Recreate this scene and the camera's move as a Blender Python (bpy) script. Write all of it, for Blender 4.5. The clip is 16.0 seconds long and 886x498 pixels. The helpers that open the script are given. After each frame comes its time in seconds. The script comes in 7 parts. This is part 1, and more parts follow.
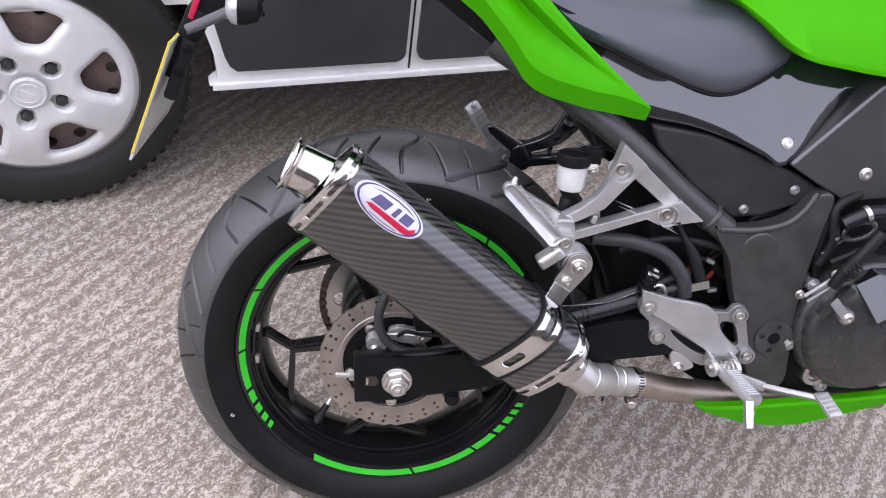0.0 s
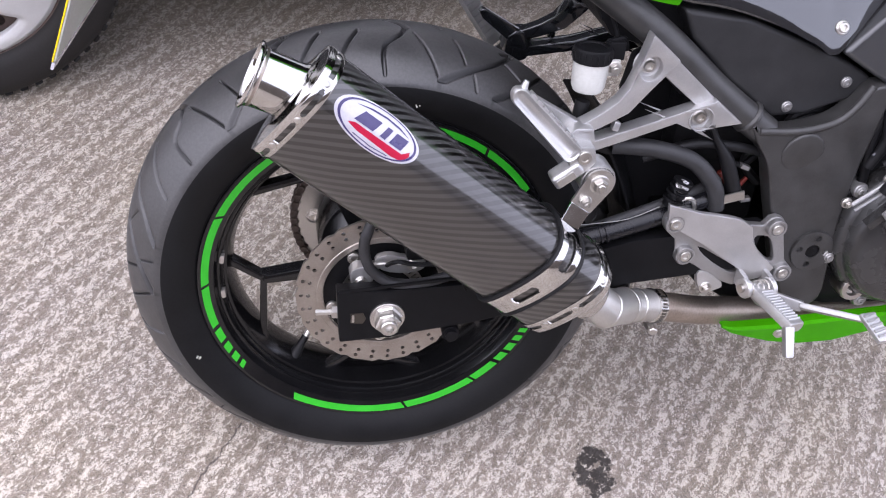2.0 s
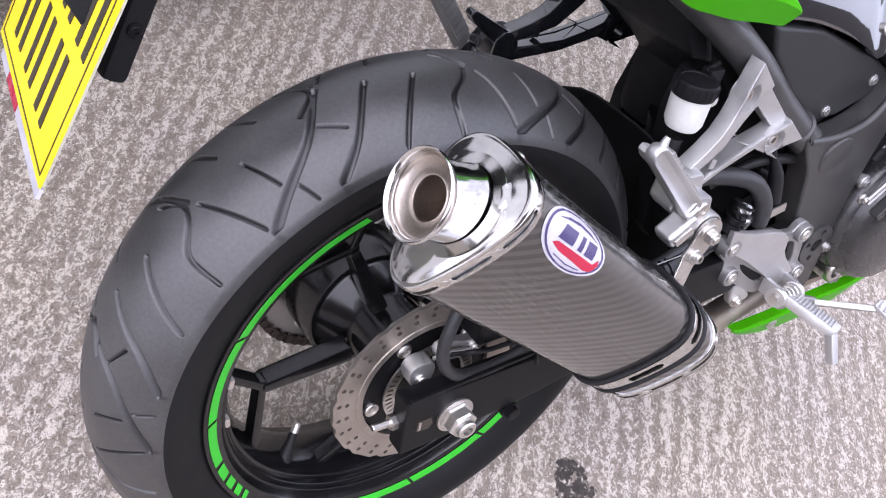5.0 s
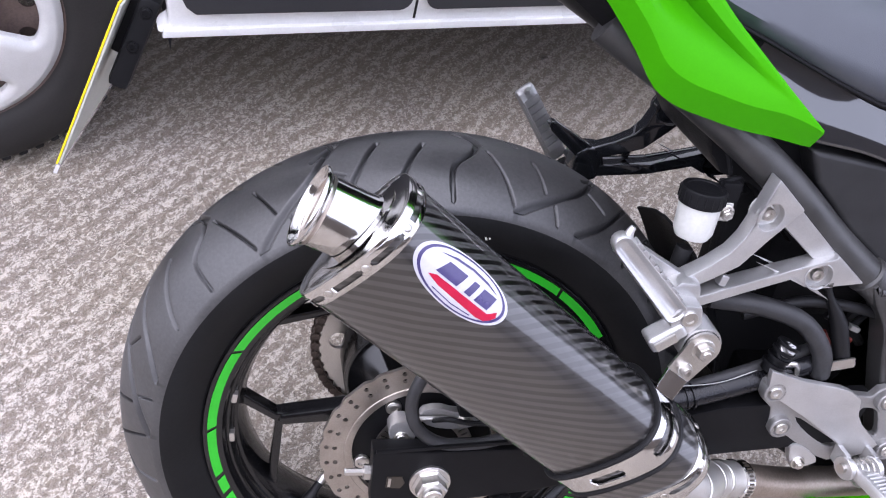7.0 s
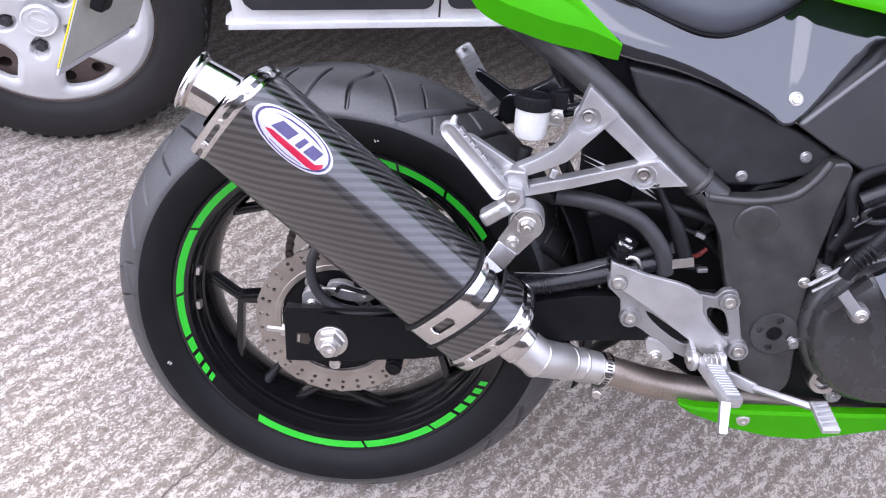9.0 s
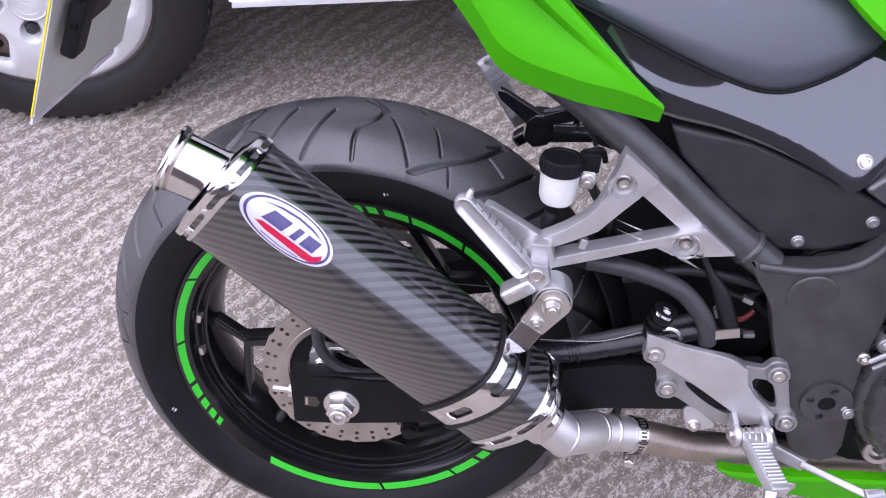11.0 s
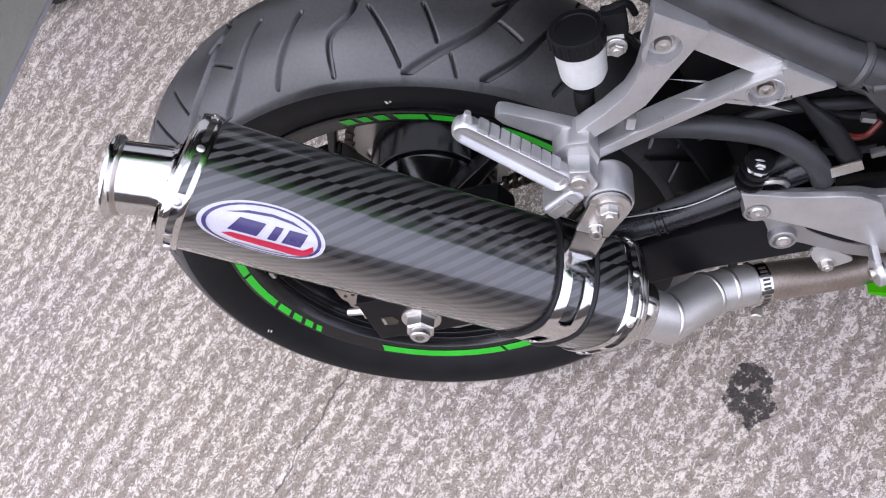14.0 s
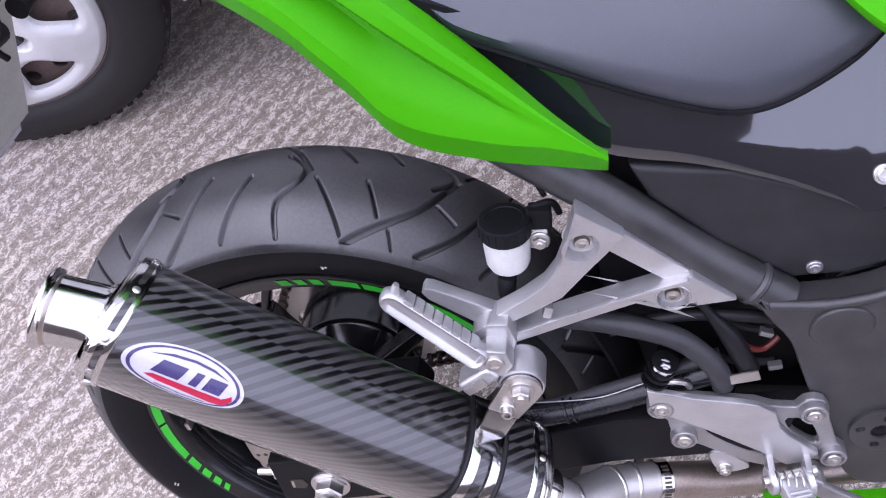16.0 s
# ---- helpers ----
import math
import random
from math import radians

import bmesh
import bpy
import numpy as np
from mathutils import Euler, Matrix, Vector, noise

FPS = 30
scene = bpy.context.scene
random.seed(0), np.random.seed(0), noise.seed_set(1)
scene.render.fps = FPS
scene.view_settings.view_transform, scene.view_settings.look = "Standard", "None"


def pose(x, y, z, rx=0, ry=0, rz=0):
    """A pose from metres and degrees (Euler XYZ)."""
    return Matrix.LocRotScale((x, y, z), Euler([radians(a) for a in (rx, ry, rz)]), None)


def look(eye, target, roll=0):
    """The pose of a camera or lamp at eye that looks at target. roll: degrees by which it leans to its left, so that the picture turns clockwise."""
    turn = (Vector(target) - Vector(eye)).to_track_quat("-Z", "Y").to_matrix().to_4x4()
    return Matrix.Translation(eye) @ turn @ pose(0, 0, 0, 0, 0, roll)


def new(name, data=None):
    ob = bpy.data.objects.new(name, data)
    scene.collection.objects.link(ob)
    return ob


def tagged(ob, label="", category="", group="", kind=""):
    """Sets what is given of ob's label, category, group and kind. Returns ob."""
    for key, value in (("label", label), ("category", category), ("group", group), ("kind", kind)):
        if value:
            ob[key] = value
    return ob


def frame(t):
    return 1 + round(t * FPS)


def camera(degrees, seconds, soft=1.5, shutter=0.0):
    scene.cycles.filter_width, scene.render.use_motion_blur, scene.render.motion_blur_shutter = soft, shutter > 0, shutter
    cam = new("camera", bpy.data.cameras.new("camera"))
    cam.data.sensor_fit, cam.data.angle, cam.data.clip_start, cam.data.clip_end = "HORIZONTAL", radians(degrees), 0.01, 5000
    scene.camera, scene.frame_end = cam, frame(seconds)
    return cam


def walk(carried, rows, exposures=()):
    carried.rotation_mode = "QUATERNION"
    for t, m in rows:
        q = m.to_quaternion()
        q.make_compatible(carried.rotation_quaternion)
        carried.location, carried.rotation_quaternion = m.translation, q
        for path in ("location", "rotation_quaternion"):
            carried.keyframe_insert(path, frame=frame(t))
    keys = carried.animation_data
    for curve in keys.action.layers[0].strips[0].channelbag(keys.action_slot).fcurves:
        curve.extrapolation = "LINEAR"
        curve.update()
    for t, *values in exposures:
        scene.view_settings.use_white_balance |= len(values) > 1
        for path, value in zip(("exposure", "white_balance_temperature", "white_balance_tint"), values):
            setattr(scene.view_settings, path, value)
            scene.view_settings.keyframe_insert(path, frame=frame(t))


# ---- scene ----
EXPOSURES = [(0.0, 1.7, 6350, 20), (3.0, 1.86, 6250, 22), (5.5, 2.01, 6200, 22), (7.0, 1.98, 6100, 21.5), (8.5, 2.06, 6000, 21), (11.0, 1.9, 5950, 29), (12.0, 1.82, 5950, 29), (14.5, 1.66, 6150, 19), (15.3, 1.66, 6050, 20), (16.0, 1.78, 5900, 29)]
SKY, SUN = 0.141, 0.66
SUN_FROM = (-2.2, -1.0, 4.4)
RIDGE = 52.0
STAIN = (0.343, -0.146)
AXLE_Y, AXLE_Z, LEAN = 0.0543, 0.3078, 20.54
TYRE_R = 0.323
VAN_X, VAN_Y, VAN_YAW = -0.672, 0.637, 12.19
TRIM_TURN = 6.0
CRACK = ((-0.36, -0.28), (-0.19, -0.035))
cam = camera(49.43, 16.0, soft=1.1)
ROWS = [
    (0, -0.1157, -0.9140, 1.4566, 45.20, -6.51, -3.89),
    (0.5, -0.1068, -0.9107, 1.4541, 43.88, -6.75, -3.98),
    (1, -0.1240, -0.8897, 1.4342, 42.53, -7.39, -4.48),
    (1.5, -0.1310, -0.8387, 1.3931, 40.78, -7.50, -5.25),
    (2, -0.1333, -0.7212, 1.3575, 37.16, -7.17, -6.87),
    (2.5, -0.1788, -0.5990, 1.3128, 35.94, -8.28, -10.34),
    (3, -0.3158, -0.4697, 1.2691, 37.13, -12.66, -17.77),
    (3.2, -0.3655, -0.4272, 1.2575, 37.42, -14.77, -20.53),
    (5.3, -0.4960, -0.2999, 1.1889, 34.66, -21.56, -27.62),
    (5.5, -0.4888, -0.2994, 1.1933, 34.11, -21.02, -26.43),
    (6, -0.4540, -0.3230, 1.2151, 33.21, -19.26, -21.50),
    (6.5, -0.3151, -0.4114, 1.2483, 35.37, -14.24, -12.36),
    (7, -0.2066, -0.5265, 1.2586, 40.41, -11.21, -5.43),
    (7.5, -0.1190, -0.6630, 1.2650, 43.26, -9.23, -2.07),
    (8, 0.0066, -0.7499, 1.3095, 43.12, -6.40, 1.12),
    (8.5, 0.1414, -0.8420, 1.3253, 43.99, -4.40, 4.81),
    (10.8, 0.1647, -0.6544, 1.3922, 37.79, -2.18, 6.15),
    (11, 0.1488, -0.6014, 1.3917, 36.52, -1.69, 6.44),
    (11.5, 0.1657, -0.4898, 1.3752, 34.75, -0.07, 7.84),
    (12, 0.2163, -0.3585, 1.3554, 30.05, 4.12, 8.51),
    (12.5, 0.2559, -0.3128, 1.3249, 23.36, 9.34, 5.50),
    (13, 0.2641, -0.2959, 1.3294, 18.20, 12.77, 0.95),
    (13.5, 0.2724, -0.2963, 1.3340, 16.11, 14.53, -1.38),
    (14, 0.2763, -0.2983, 1.3383, 15.43, 14.93, -2.19),
    (14.5, 0.2776, -0.3004, 1.3405, 15.48, 14.76, -2.22),
    (15, 0.2751, -0.2988, 1.3434, 15.90, 14.13, -1.76),
    (15.5, 0.2778, -0.3018, 1.3580, 18.78, 12.25, -0.29),
    (16, 0.2930, -0.3210, 1.3673, 27.21, 9.09, 2.34),
]
walk(cam, [(t, pose(x, y, z, rx, ry, rz)) for t, x, y, z, rx, ry, rz in ROWS], EXPOSURES)

# ---- world and light ----
world = bpy.data.worlds.new("overcast_sky")
world.use_nodes = True
scene.world = world
wn, wl = world.node_tree.nodes, world.node_tree.links
sky = wn.new("ShaderNodeTexSky")
sky.sky_type, sky.sun_disc = 'NISHITA', False
sky.sun_elevation, sky.sun_rotation = radians(61), radians(246)
sky.dust_density, sky.air_density, sky.ozone_density = 4.0, 1.0, 3.0
hsv = wn.new("ShaderNodeHueSaturation")
hsv.inputs["Saturation"].default_value = 0.35
wl.new(sky.outputs[0], hsv.inputs["Color"])
# an even layer of cloud over the whole sky
cloud = wn.new("ShaderNodeMix")
cloud.data_type = 'RGBA'
cloud.inputs["Factor"].default_value = 0.85
cloud.inputs["B"].default_value = (4.75, 5.1, 5.85, 1)
wl.new(hsv.outputs[0], cloud.inputs["A"])
wl.new(cloud.outputs["Result"], wn["Background"].inputs[0])
wn["Background"].inputs[1].default_value = SKY
sun = new("sun", bpy.data.lights.new("sun", 'SUN'))
sun.data.energy, sun.data.angle, sun.data.color = SUN, radians(100), (1.0, 0.97, 0.93)
sun.matrix_world = look(SUN_FROM, (0, 0, 0))


# ---- materials ----
def node_mat(name):
    m = bpy.data.materials.new(name)
    m.use_nodes = True
    nt = m.node_tree
    return m, nt, nt.nodes["Principled BSDF"]


def ramp(nt, fac, stops):
    r = nt.nodes.new("ShaderNodeValToRGB")
    els = r.color_ramp.elements
    while len(els) < len(stops):
        els.new(0.5)
    for e, (p, c) in zip(els, stops):
        e.position = p
        e.color = (*c, 1) if len(c) == 3 else c
    nt.links.new(fac, r.inputs[0])
    return r.outputs[0]


def noise_tex(nt, scale, detail=4, rough=0.55, vec=None, dist=0.0):
    n = nt.nodes.new("ShaderNodeTexNoise")
    n.inputs["Scale"].default_value, n.inputs["Detail"].default_value = scale, detail
    n.inputs["Roughness"].default_value, n.inputs["Distortion"].default_value = rough, dist
    if vec is None:
        c = nt.nodes.new("ShaderNodeTexCoord")
        vec = c.outputs["Object"]
    nt.links.new(vec, n.inputs["Vector"])
    return n.outputs["Fac"]


def add_bump(nt, bsdf, height, strength, distance):
    b = nt.nodes.new("ShaderNodeBump")
    b.inputs["Strength"].default_value, b.inputs["Distance"].default_value = strength, distance
    nt.links.new(height, b.inputs["Height"])
    nt.links.new(b.outputs[0], bsdf.inputs["Normal"])


def surface(name, dark, light, rough=(0.4, 0.55), metal=0.0, scale=30, fine=400, bump=0.15, dist=0.0006, coat=0.0, spec=0.5, coat_ior=1.5):
    """A worn surface: colour and gloss vary at two scales, with a fine relief."""
    m, nt, b = node_mat(name)
    big = noise_tex(nt, scale, 5)
    small = noise_tex(nt, fine, 3)
    mix = nt.nodes.new("ShaderNodeMath")
    mix.operation = 'MULTIPLY_ADD'
    mix.inputs[1].default_value = 0.35
    nt.links.new(small, mix.inputs[0])
    sub = nt.nodes.new("ShaderNodeMath")
    sub.operation = 'MULTIPLY'
    sub.inputs[1].default_value = 0.65
    nt.links.new(big, sub.inputs[0])
    nt.links.new(sub.outputs[0], mix.inputs[2])
    nt.links.new(ramp(nt, mix.outputs[0], [(0.32, dark), (0.68, light)]), b.inputs["Base Color"])
    mr = nt.nodes.new("ShaderNodeMapRange")
    mr.inputs[1].default_value, mr.inputs[2].default_value = 0.3, 0.7
    mr.inputs[3].default_value, mr.inputs[4].default_value = rough
    nt.links.new(big, mr.inputs[0])
    nt.links.new(mr.outputs[0], b.inputs["Roughness"])
    b.inputs["Metallic"].default_value = metal
    b.inputs["Coat Weight"].default_value = coat
    b.inputs["Coat IOR"].default_value = coat_ior
    b.inputs["Specular IOR Level"].default_value = spec
    if bump:
        add_bump(nt, b, small, bump, dist)
    return m


M_TREAD = surface("tyre_tread_rubber", (0.011, 0.0109, 0.0113), (0.050, 0.0490, 0.0492), (0.26, 0.60), 0, 9, 300, 0.3, spec=0.7)
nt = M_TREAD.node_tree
# grooves get darker, unworn rubber that also paints in their shade
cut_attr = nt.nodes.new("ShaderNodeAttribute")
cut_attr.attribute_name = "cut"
cut_shade = nt.nodes.new("ShaderNodeMix")
cut_shade.data_type = 'RGBA'
cut_shade.inputs["B"].default_value = (0.005, 0.005, 0.006, 1)
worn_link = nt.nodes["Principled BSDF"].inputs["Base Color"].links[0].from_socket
nt.links.new(worn_link, cut_shade.inputs["A"])
nt.links.new(cut_attr.outputs["Fac"], cut_shade.inputs["Factor"])
nt.links.new(cut_shade.outputs["Result"], nt.nodes["Principled BSDF"].inputs["Base Color"])
M_SIDE = surface("tyre_sidewall_rubber", (0.0045, 0.0045, 0.0048), (0.0085, 0.0085, 0.009), (0.42, 0.58), 0, 25, 300, 0.2, spec=0.16)
M_RIM = surface("black_wheel_paint", (0.0035, 0.0035, 0.004), (0.007, 0.007, 0.0075), (0.12, 0.22), 0, 40, 300, 0.05, spec=0.45)
M_TAPE = surface("green_rim_tape", (0.010, 0.34, 0.010), (0.016, 0.40, 0.016), (0.35, 0.45), 0, 60, 300, 0.03)
M_GREEN = surface("green_body_paint", (0.031, 0.248, 0.0002), (0.040, 0.285, 0.0004), (0.27, 0.35), 0.0, 8, 600, 0.0, spec=0.05)
M_CHROME = surface("polished_steel", (0.50, 0.49, 0.475), (0.62, 0.61, 0.595), (0.09, 0.17), 1.0, 25, 200, 0.02)
M_STEEL = surface("brushed_steel", (0.45, 0.43, 0.4), (0.62, 0.6, 0.57), (0.28, 0.42), 1.0, 20, 500, 0.15)
M_SLICK = surface("slick_black_sleeve", (0.006, 0.006, 0.0075), (0.011, 0.011, 0.013), (0.20, 0.32), 0, 40, 400, 0.05, spec=0.32)
M_SLEEVE = surface("bead_blasted_steel", (0.40, 0.385, 0.36), (0.56, 0.545, 0.52), (0.36, 0.48), 0.85, 20, 700, 0.25)
M_PIPE = surface("heat_stained_pipe", (0.22, 0.175, 0.14), (0.42, 0.36, 0.31), (0.35, 0.5), 0.9, 12, 400, 0.2)
M_TAN = surface("tan_heated_steel", (0.33, 0.285, 0.245), (0.47, 0.42, 0.375), (0.26, 0.38), 1.0, 25, 400, 0.05)
M_ALLOY = surface("silver_cast_alloy", (0.42, 0.415, 0.41), (0.54, 0.535, 0.53), (0.30, 0.42), 0.8, 30, 700, 0.25)
M_PLATE = surface("satin_silver_plate", (0.28, 0.275, 0.27), (0.36, 0.355, 0.35), (0.34, 0.46), 0.8, 30, 700, 0.2)
M_DISC = surface("brake_disc_steel", (0.27, 0.235, 0.205), (0.40, 0.36, 0.32), (0.32, 0.42), 0.85, 30, 500, 0.1)
M_BLACK = surface("black_satin_paint", (0.0038, 0.0038, 0.0044), (0.0075, 0.0075, 0.0082), (0.34, 0.46), 0, 30, 500, 0.12, spec=0.12)
M_PLASTIC = surface("black_grained_plastic", (0.005, 0.005, 0.0057), (0.010, 0.010, 0.0108), (0.42, 0.55), 0, 20, 900, 0.35, spec=0.11)
M_COVER = surface("matt_black_cover", (0.012, 0.012, 0.0125), (0.024, 0.024, 0.025), (0.38, 0.52), 0, 35, 1200, 0.35, spec=0.28)
M_GLOSS = surface("gloss_black_plastic", (0.006, 0.007, 0.009), (0.012, 0.013, 0.015), (0.05, 0.1), 0, 10, 500, 0.0, coat=1.0, spec=0.6, coat_ior=1.68)
M_ENGINE = surface("semi_gloss_engine_paint", (0.016, 0.0157, 0.0157), (0.030, 0.0295, 0.029), (0.2, 0.32), 0, 30, 900, 0.15, spec=0.6)
M_GREY = surface("dark_grey_metallic_paint", (0.045, 0.046, 0.048), (0.06, 0.061, 0.064), (0.28, 0.36), 0.4, 12, 900, 0.05, coat=0.5)
M_FRAME = surface("black_frame_paint", (0.022, 0.0215, 0.021), (0.048, 0.047, 0.046), (0.30, 0.45), 0.2, 35, 900, 0.2, spec=0.5)
M_SEAT = surface("black_seat_vinyl", (0.026, 0.029, 0.036), (0.040, 0.044, 0.054), (0.36, 0.46), 0, 15, 1100, 0.4, spec=0.6)
M_RUBBER = surface("black_hose_rubber", (0.005, 0.005, 0.0055), (0.011, 0.011, 0.012), (0.40, 0.55), 0, 40, 400, 0.2, spec=0.2)
M_HOSE = surface("grey_hose_rubber", (0.018, 0.018, 0.019), (0.034, 0.034, 0.036), (0.40, 0.55), 0, 40, 400, 0.2, spec=0.3)
M_WHITE = surface("milky_white_plastic", (0.40, 0.40, 0.375), (0.50, 0.50, 0.475), (0.35, 0.45), 0, 40, 300, 0.03)
M_YELLOW = surface("yellow_reflective_sheet", (0.74, 0.54, 0.0), (0.84, 0.64, 0.008), (0.3, 0.4), 0, 40, 300, 0.02)
M_PLATEBACK = surface("pale_plate_back", (0.36, 0.36, 0.31), (0.50, 0.50, 0.44), (0.4, 0.5), 0, 20, 300, 0.03)
M_INK = surface("black_plate_ink", (0.02, 0.015, 0.01), (0.035, 0.028, 0.02), (0.4, 0.5), 0, 50, 300, 0.0)
M_RED = surface("red_print", (0.33, 0.006, 0.03), (0.42, 0.012, 0.045), (0.25, 0.35), 0, 50, 300, 0.0)
M_DULLRED = surface("dull_red_insulation", (0.10, 0.012, 0.008), (0.17, 0.022, 0.014), (0.4, 0.5), 0, 50, 300, 0.0)
M_BLUE = surface("dark_blue_print", (0.040, 0.032, 0.095), (0.055, 0.045, 0.13), (0.2, 0.3), 0, 50, 300, 0.0)
M_BADGE = surface("white_badge_vinyl", (0.40, 0.39, 0.43), (0.48, 0.47, 0.51), (0.12, 0.2), 0, 50, 300, 0.0, coat=0.5)
M_CHAIN = surface("oily_chain_steel", (0.06, 0.046, 0.040), (0.16, 0.125, 0.105), (0.4, 0.6), 0.7, 60, 500, 0.2)
M_VAN = surface("white_van_paint", (0.70, 0.70, 0.69), (0.82, 0.82, 0.81), (0.2, 0.35), 0, 6, 300, 0.03, coat=0.3)
M_VANBLACK = surface("dark_grey_moulding", (0.026, 0.026, 0.029), (0.038, 0.038, 0.042), (0.4, 0.55), 0, 12, 700, 0.25, spec=0.4)
M_VANDARK = surface("dirty_underbody", (0.006, 0.006, 0.006), (0.014, 0.013, 0.012), (0.7, 0.85), 0, 10, 200, 0.2)
M_CAP = surface("silver_wheel_trim", (0.53, 0.53, 0.525), (0.66, 0.66, 0.655), (0.32, 0.45), 0.12, 15, 500, 0.08)
M_RUST = surface("rusty_steel_wheel", (0.10, 0.07, 0.062), (0.21, 0.155, 0.135), (0.6, 0.8), 0.2, 25, 300, 0.3)
M_VANTYRE = surface("van_tyre_rubber", (0.011, 0.0105, 0.0105), (0.024, 0.022, 0.021), (0.6, 0.75), 0, 12, 300, 0.3, spec=0.3)
M_LENS = surface("clear_grey_lens", (0.25, 0.26, 0.27), (0.36, 0.37, 0.38), (0.1, 0.2), 0.3, 30, 300, 0.0, coat=0.5)


def carbon_fibre():
    """Twill cloth under clear lacquer, laid out by the map: u along the can, v round it, in metres."""
    m, nt, b = node_mat("carbon_fibre_twill")
    uv = nt.nodes.new("ShaderNodeUVMap")
    sep = nt.nodes.new("ShaderNodeSeparateXYZ")
    nt.links.new(uv.outputs[0], sep.inputs[0])

    def op(kind, a, c):
        n = nt.nodes.new("ShaderNodeMath")
        n.operation = kind
        for k, s in enumerate((a, c)):
            if s is None:
                continue
            if isinstance(s, (int, float)):
                n.inputs[k].default_value = s
            else:
                nt.links.new(s, n.inputs[k])
        return n.outputs[0]

    wob = noise_tex(nt, 25, 2)
    diag = op('ADD', op('MULTIPLY', sep.outputs[0], 0.64), op('MULTIPLY', sep.outputs[1], 0.77))
    diag = op('ADD', diag, op('MULTIPLY', wob, 0.0014))
    wave = op('SINE', op('MULTIPLY', diag, 2 * math.pi / 0.0098), None)
    stripe = op('ADD', op('MULTIPLY', wave, 1.4), 0.5)
    stripe = op('MINIMUM', op('MAXIMUM', stripe, 0.0), 1.0)
    nt.links.new(ramp(nt, stripe, [(0.0, (0.052, 0.0500, 0.0488)), (1.0, (0.103, 0.0995, 0.0975))]), b.inputs["Base Color"])
    b.inputs["Roughness"].default_value = 0.42
    b.inputs["Metallic"].default_value = 0.95
    b.inputs["Anisotropic"].default_value = 0.94
    nt.links.new(op('MULTIPLY', stripe, 0.25), b.inputs["Anisotropic Rotation"])
    tangent = nt.nodes.new("ShaderNodeTangent")
    tangent.direction_type = 'UV_MAP'
    tangent.uv_map = "UVMap"
    nt.links.new(tangent.outputs[0], b.inputs["Tangent"])
    add_bump(nt, b, op('MULTIPLY', wave, 0.08), 0.6, 0.0008)
    b.inputs["Coat Weight"].default_value = 1.0
    b.inputs["Coat Roughness"].default_value = 0.035
    b.inputs["Coat IOR"].default_value = 1.58
    return m


M_CARBON = carbon_fibre()


